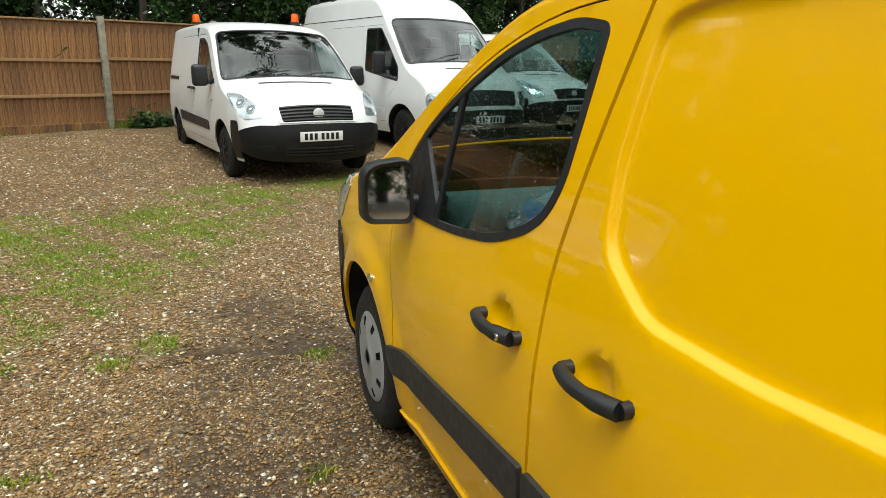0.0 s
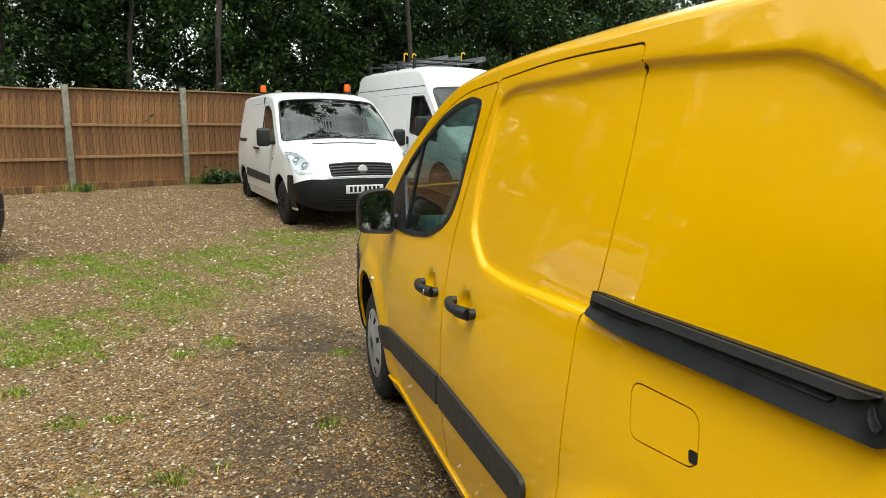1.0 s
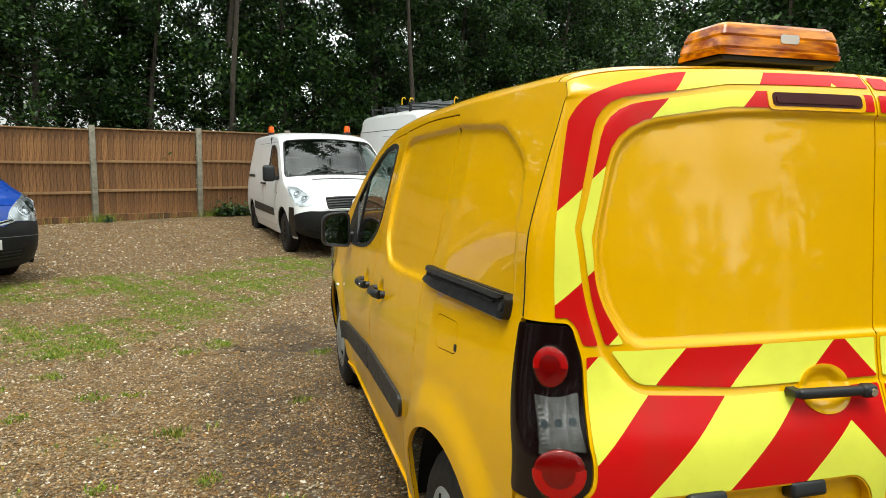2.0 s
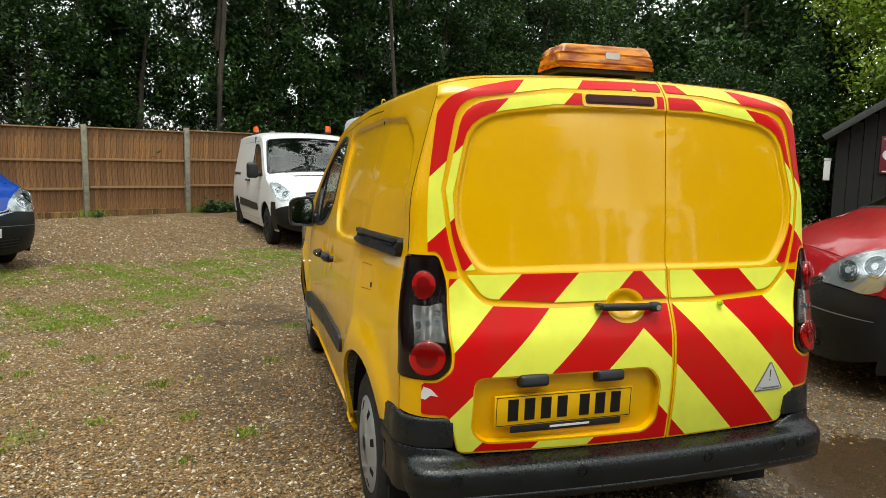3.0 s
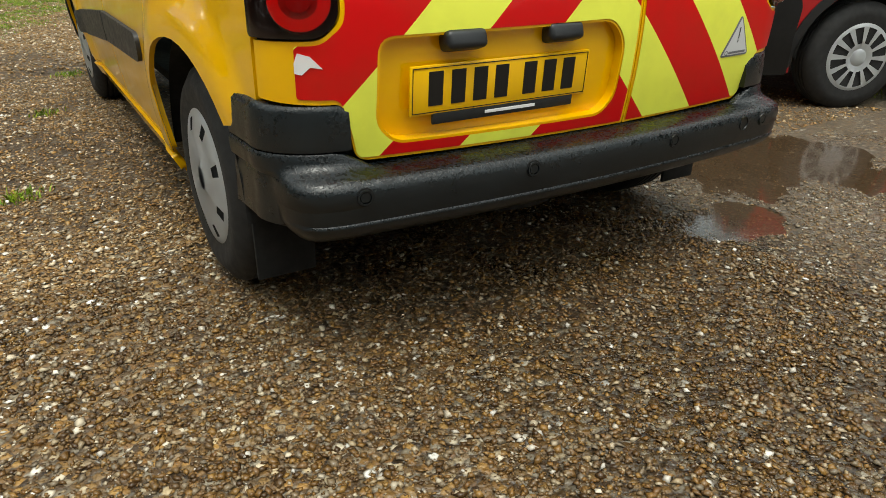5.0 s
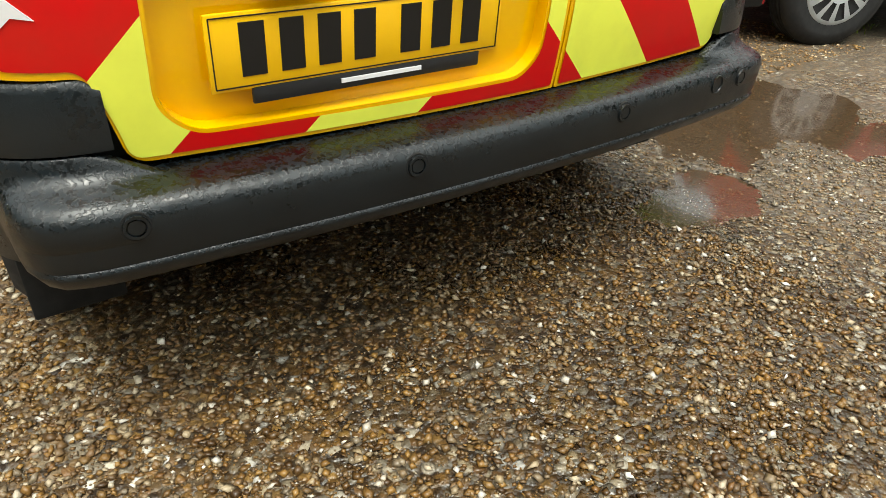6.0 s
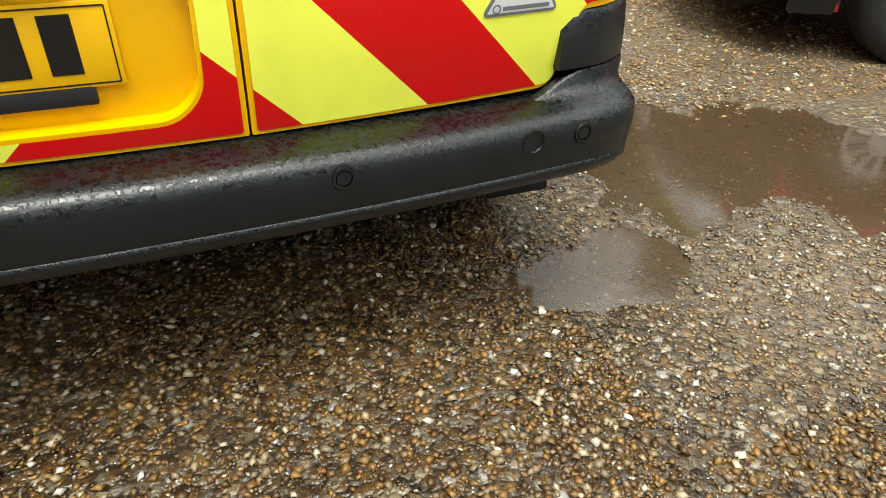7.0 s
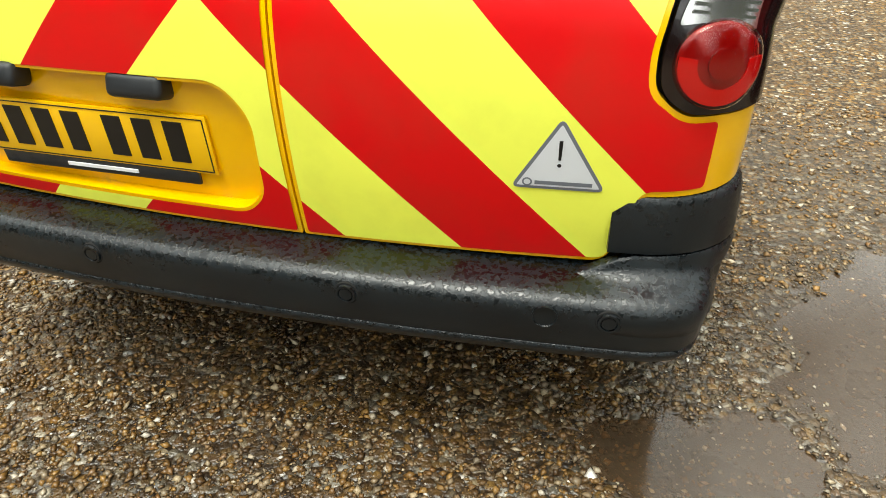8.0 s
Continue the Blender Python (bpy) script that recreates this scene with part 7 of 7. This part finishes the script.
def plant(name, label, seed, height, spread, leaves, mat, leaf=0.075, low=0.12, slim=1.0, m=None):
    trunk, v, t = tree_meshes(seed, height, spread, leaves, leaf, low, slim)
    root = thing(name, label, "tree", m, "trees round the yard")
    child("trunk", trunk, root, "dark bark trunk with limbs")
    child("crown", quick_mesh("crown", v, t, mat, False), root)
    return root


KINDS = [plant("tree", "dark green broadleaf tree round the yard, some unseen and added to block low sky", 30 + k, h_, sp, n_, LEAF, lf, lw, sl, pose(400 + 20 * k, 600, 0)) for k, (h_, sp, n_, lf, lw, sl) in enumerate((
    (9.5, 2.6, 15000, 0.13, 0.10, 0.8), (11.0, 2.4, 15000, 0.13, 0.16, 0.7), (8.0, 2.8, 15000, 0.12, 0.05, 0.7), (12.0, 2.8, 16000, 0.15, 0.12, 0.9), (6.0, 2.4, 13000, 0.11, 0.03, 0.6)))]
rt = random.Random(17)
first = set()


def set_tree(k, x, y, s_=1.0, turn=None):
    z = float(ground_z(np.array(x), np.array(min(y, 20.0)))) - 0.05
    m = pose(x, y, z, 0, 0, rt.uniform(0, 360) if turn is None else turn)
    if k not in first:
        first.add(k)
        KINDS[k].matrix_basis = m @ Matrix.Scale(s_, 4)
        return
    t = copy_thing(KINDS[k], m)
    t.scale = (s_, s_, s_)


nrm_f = Vector((-fdir.y, fdir.x, 0))
for row, (off, gap) in enumerate(((2.9, 2.1), (4.9, 2.3), (8.0, 2.6))):
    u = -13.0 + row * 0.8
    while u < 26:
        p = f0 + fdir * (u + rt.uniform(-0.5, 0.5)) + nrm_f * (off + rt.uniform(-0.5, 0.5))
        set_tree((4, 2, 0, 1, 2)[rt.randrange(5)] if row == 0 else rt.randrange(4), p.x, p.y, rt.uniform(0.85, 1.15))
        u += gap * rt.uniform(0.8, 1.2)
# the right-hand side and the far side of the yard
for x, y, k, s_ in ((9.5, 12.5, 2, 1.0), (11.0, 10.0, 0, 1.0), (13.0, 7.5, 3, 0.9), (12.5, 4.0, 1, 1.0), (13.0, 0.5, 0, 1.0), (12.0, -3.5, 2, 1.1), (10.5, 11.0, 4, 1.1), (8.4, 13.2, 4, 1.1), (13.5, -7, 3, 0.9), (9.0, 9.6, 4, 1.0), (11.5, 8.4, 2, 0.9)):
    set_tree(k, x, y, s_)
# behind the walk and along the open side, with a gap in the tall trees where the sky shows low
# out of view; they shape the rear doors' reflections and cut low sky light
BEHIND = [(-64, 13.5, 3, 1.0), (-55, 15, 1, 1.05), (-46, 14, 0, 1.1), (-38, 16, 3, 1.0), (-30, 14, 1, 1.0), (-22, 16, 3, 1.05), (-15, 14.5, 0, 1.15), (-8, 16.5, 3, 1.0), (-1, 15, 1, 0.95), (6, 16, 0, 0.95), (12, 16, 2, 1.0), (18, 16, 4, 1.0),
          (23, 17, 4, 0.75), (29, 17, 4, 0.50), (36, 17, 4, 0.50), (43, 15.5, 2, 1.0), (48, 16.5, 3, 0.95), (55, 15, 0, 1.05), (63, 14.5, 1, 1.0), (72, 16, 3, 0.9)]
for az, dist, k, s_ in BEHIND:
    a = radians(az)
    set_tree(k, dist * math.sin(a), -dist * math.cos(a), s_)
    if not 14 < az < 40:
        set_tree((2, 4)[k % 2], (dist + 3) * math.sin(a + 0.06), -(dist + 3) * math.cos(a + 0.06), 1.05)
# unseen scrub, added to block low sky light and its reflections
for k in range(30):
    a = radians(-72 + 5.1 * k)
    d_ = 12.8 + rt.uniform(-0.5, 0.5)
    set_tree(4, d_ * math.sin(a), -d_ * math.cos(a), 0.36 if 0.24 < a < 0.72 else rt.uniform(0.48, 0.62))
# unseen trees on the left, added to darken what the van's side mirrors
for k in range(9):
    set_tree((2, 0, 4, 1)[k % 4], -12.5 + rt.uniform(-1, 1), -6.5 + 2.1 * k + rt.uniform(-0.5, 0.5), rt.uniform(0.8, 1.0))
# unseen shrubs, added to close bright sky gaps mirrored in the van's side
for k in range(16):
    set_tree(4, -10.8 + rt.uniform(-0.4, 0.4), -9.0 + 1.3 * k + rt.uniform(-0.3, 0.3), rt.uniform(0.5, 0.65))
# more unseen shrubs before the fence's far end, against the same sky gap
for k in range(7):
    p = f0 + fdir * (-14.5 + 1.25 * k) - nrm_f * (1.6 + rt.uniform(-0.2, 0.2))
    set_tree(4, p.x, p.y, rt.uniform(0.5, 0.65))
# two old trees whose boughs hang over the parked vans
# the crowns are unseen, placed for dark reflections in the windscreens
for x, y, sd, turn in ((-1.9, 15.9, 91, 0), (2.9, 17.8, 92, 60)):
    plant("oak", "old broadleaf tree with boughs over the fence", sd, 12.5, 9.0, 16000, LEAF, 0.19, 0.55, 0.25, pose(x, y, 0.45, 0, 0, turn))
bright = plant("maple", "bright green broadleaf tree beside the black shed", 77, 6.5, 2.6, 30000, LEAF_BRIGHT, 0.08, 0.2, 0.7, pose(9.5, 6.9, 0.1))
copy_thing(bright, pose(10.6, 5.6, 0.05, 0, 0, 140)).scale = (1.05, 1.05, 1.05)

for x, y, s_ in ((7.7, 9.4, 1.0), (6.5, 7.0, 0.42), (7.1, 7.3, 0.5), (5.9, 7.7, 0.5), (6.9, 8.6, 0.6), (7.9, 7.9, 0.6)):
    set_tree(4, x, y, s_)

# ---- black shed ----
SHED = Mat("black_timber")
sgr = SHED.node("TexNoise", Vector=SHED.scaled((20, 20, 2)), Scale=2.0, Detail=6.0).outputs["Fac"]
SHED.set(Base_Color=SHED.mix(sgr, srgb(9, 9, 9), srgb(22, 21, 20)), Roughness=0.75)
SHED.bump(sgr, 0.3, 0.004)
SHED = SHED.m
FELT = plastic("grey_felt", (58, 60, 58), 0.85, 120, 0.4)
shed = thing("shed", "black timber shed with a grey-edged gable roof", "shed", pose(6.29, 5.31, 0.0, 0, 0, -47.5))
SW, SD, EAVE, RISE = 3.6, 4.0, 2.02, 1.2
for k in range(24):
    x = SW * (k + 0.5) / 24
    h_ = EAVE + RISE * (1 - abs(x - SW / 2) / (SW / 2))
    part("board", box(SW / 24 - 0.006, 0.02, h_, 0.002, 1, at=(x, -0.01 + 0.004 * (k % 2), h_ / 2)), SHED, shed)
part("side_wall", box(0.04, SD, EAVE, 0, at=(0.02, SD / 2 + 0.01, EAVE / 2)), SHED, shed)
part("side_wall", box(0.04, SD, EAVE, 0, at=(SW - 0.02, SD / 2 + 0.01, EAVE / 2)), SHED, shed)
part("back_wall", box(SW - 0.1, 0.04, EAVE, 0, at=(SW / 2, SD, EAVE / 2)), SHED, shed)
ang = math.atan2(RISE, SW / 2)
ln = math.hypot(RISE, SW / 2) + 0.22
for sg in (-1, 1):
    part("roof_slope", box(ln, SD + 0.4, 0.05, 0.006, at=(0, 0, 0)), FELT, shed, "grey felt roof", Matrix.Translation((SW / 2 + sg * (SW / 4 + 0.06), SD / 2 - 0.02, EAVE + RISE / 2 + 0.0)) @ Matrix.Rotation(sg * ang, 4, "Y"))
    part("barge_board", box(ln, 0.03, 0.085, 0.004), FELT, shed, "grey barge board", Matrix.Translation((SW / 2 + sg * (SW / 4 + 0.06), -0.235, EAVE + RISE / 2 - 0.005)) @ Matrix.Rotation(sg * ang, 4, "Y"))
MAROON = Mat("maroon_sign").set(Base_Color=srgb(112, 30, 52), Roughness=0.4).m
sign = thing("shed_sign", "maroon sign with a white oval on the shed", "sign", pose(6.29, 5.31, 0.0, 0, 0, -47.5) @ Matrix.Translation((0.69, -0.04, 1.42)))
part("sign_board", box(0.37, 0.012, 0.48, 0.003, at=(0, 0, 0.32)), MAROON, sign)
part("white_oval", prism(circle(0, 0, 0.165, 28, 0.095), 0.003, m=Matrix.Translation((0, -0.007, 0.32))), WHITE_INK, sign)
for x, w_ in ((-0.09, 0.03), (-0.045, 0.015), (0.0, 0.03), (0.045, 0.025), (0.085, 0.025)):
    part("oval_mark", box(w_, 0.002, 0.07, 0, at=(x, -0.0115, 0.32)), MAROON, sign)
part("sign_line", box(0.31, 0.002, 0.022, 0, at=(0, -0.008, 0.525)), WHITE_INK, sign)
part("sign_line", box(0.31, 0.002, 0.018, 0, at=(0, -0.008, 0.105)), WHITE_INK, sign)
lampw = thing("white_box", "small white box on the corner of the shed", "box", pose(6.29, 5.31, 0.0, 0, 0, -47.5) @ Matrix.Translation((-0.09, -0.02, 1.38)))
part("box_body", box(0.08, 0.10, 0.27, 0.012, 2, at=(0, 0, 0.15)), WHITE_INK, lampw)
part("box_lid", box(0.09, 0.11, 0.03, 0.006, 2, at=(0, 0, 0.295)), WHITE_INK, lampw)
# dark paling fence between the shed and the trees
pal = thing("dark_fence", "dark weathered timber paling fence", "fence", pose(6.0, 5.75, 0.05, 0, 0, 130), kind="")
part("post", box(0.12, 0.12, 1.95, 0.01, 1, at=(1.15, 0.05, 0.95)), SHED, pal)
for k in range(22):
    part("paling", box(0.10, 0.018, 1.55 + 0.06 * ((k * 7) % 5) / 5, 0.002, 1, at=(0.1 + k * 0.118, 0, 0.8)), SHED, pal)
for z in (0.4, 1.25):
    part("rail", box(2.7, 0.05, 0.07, 0.004, 1, at=(1.35, 0.035, z)), SHED, pal)
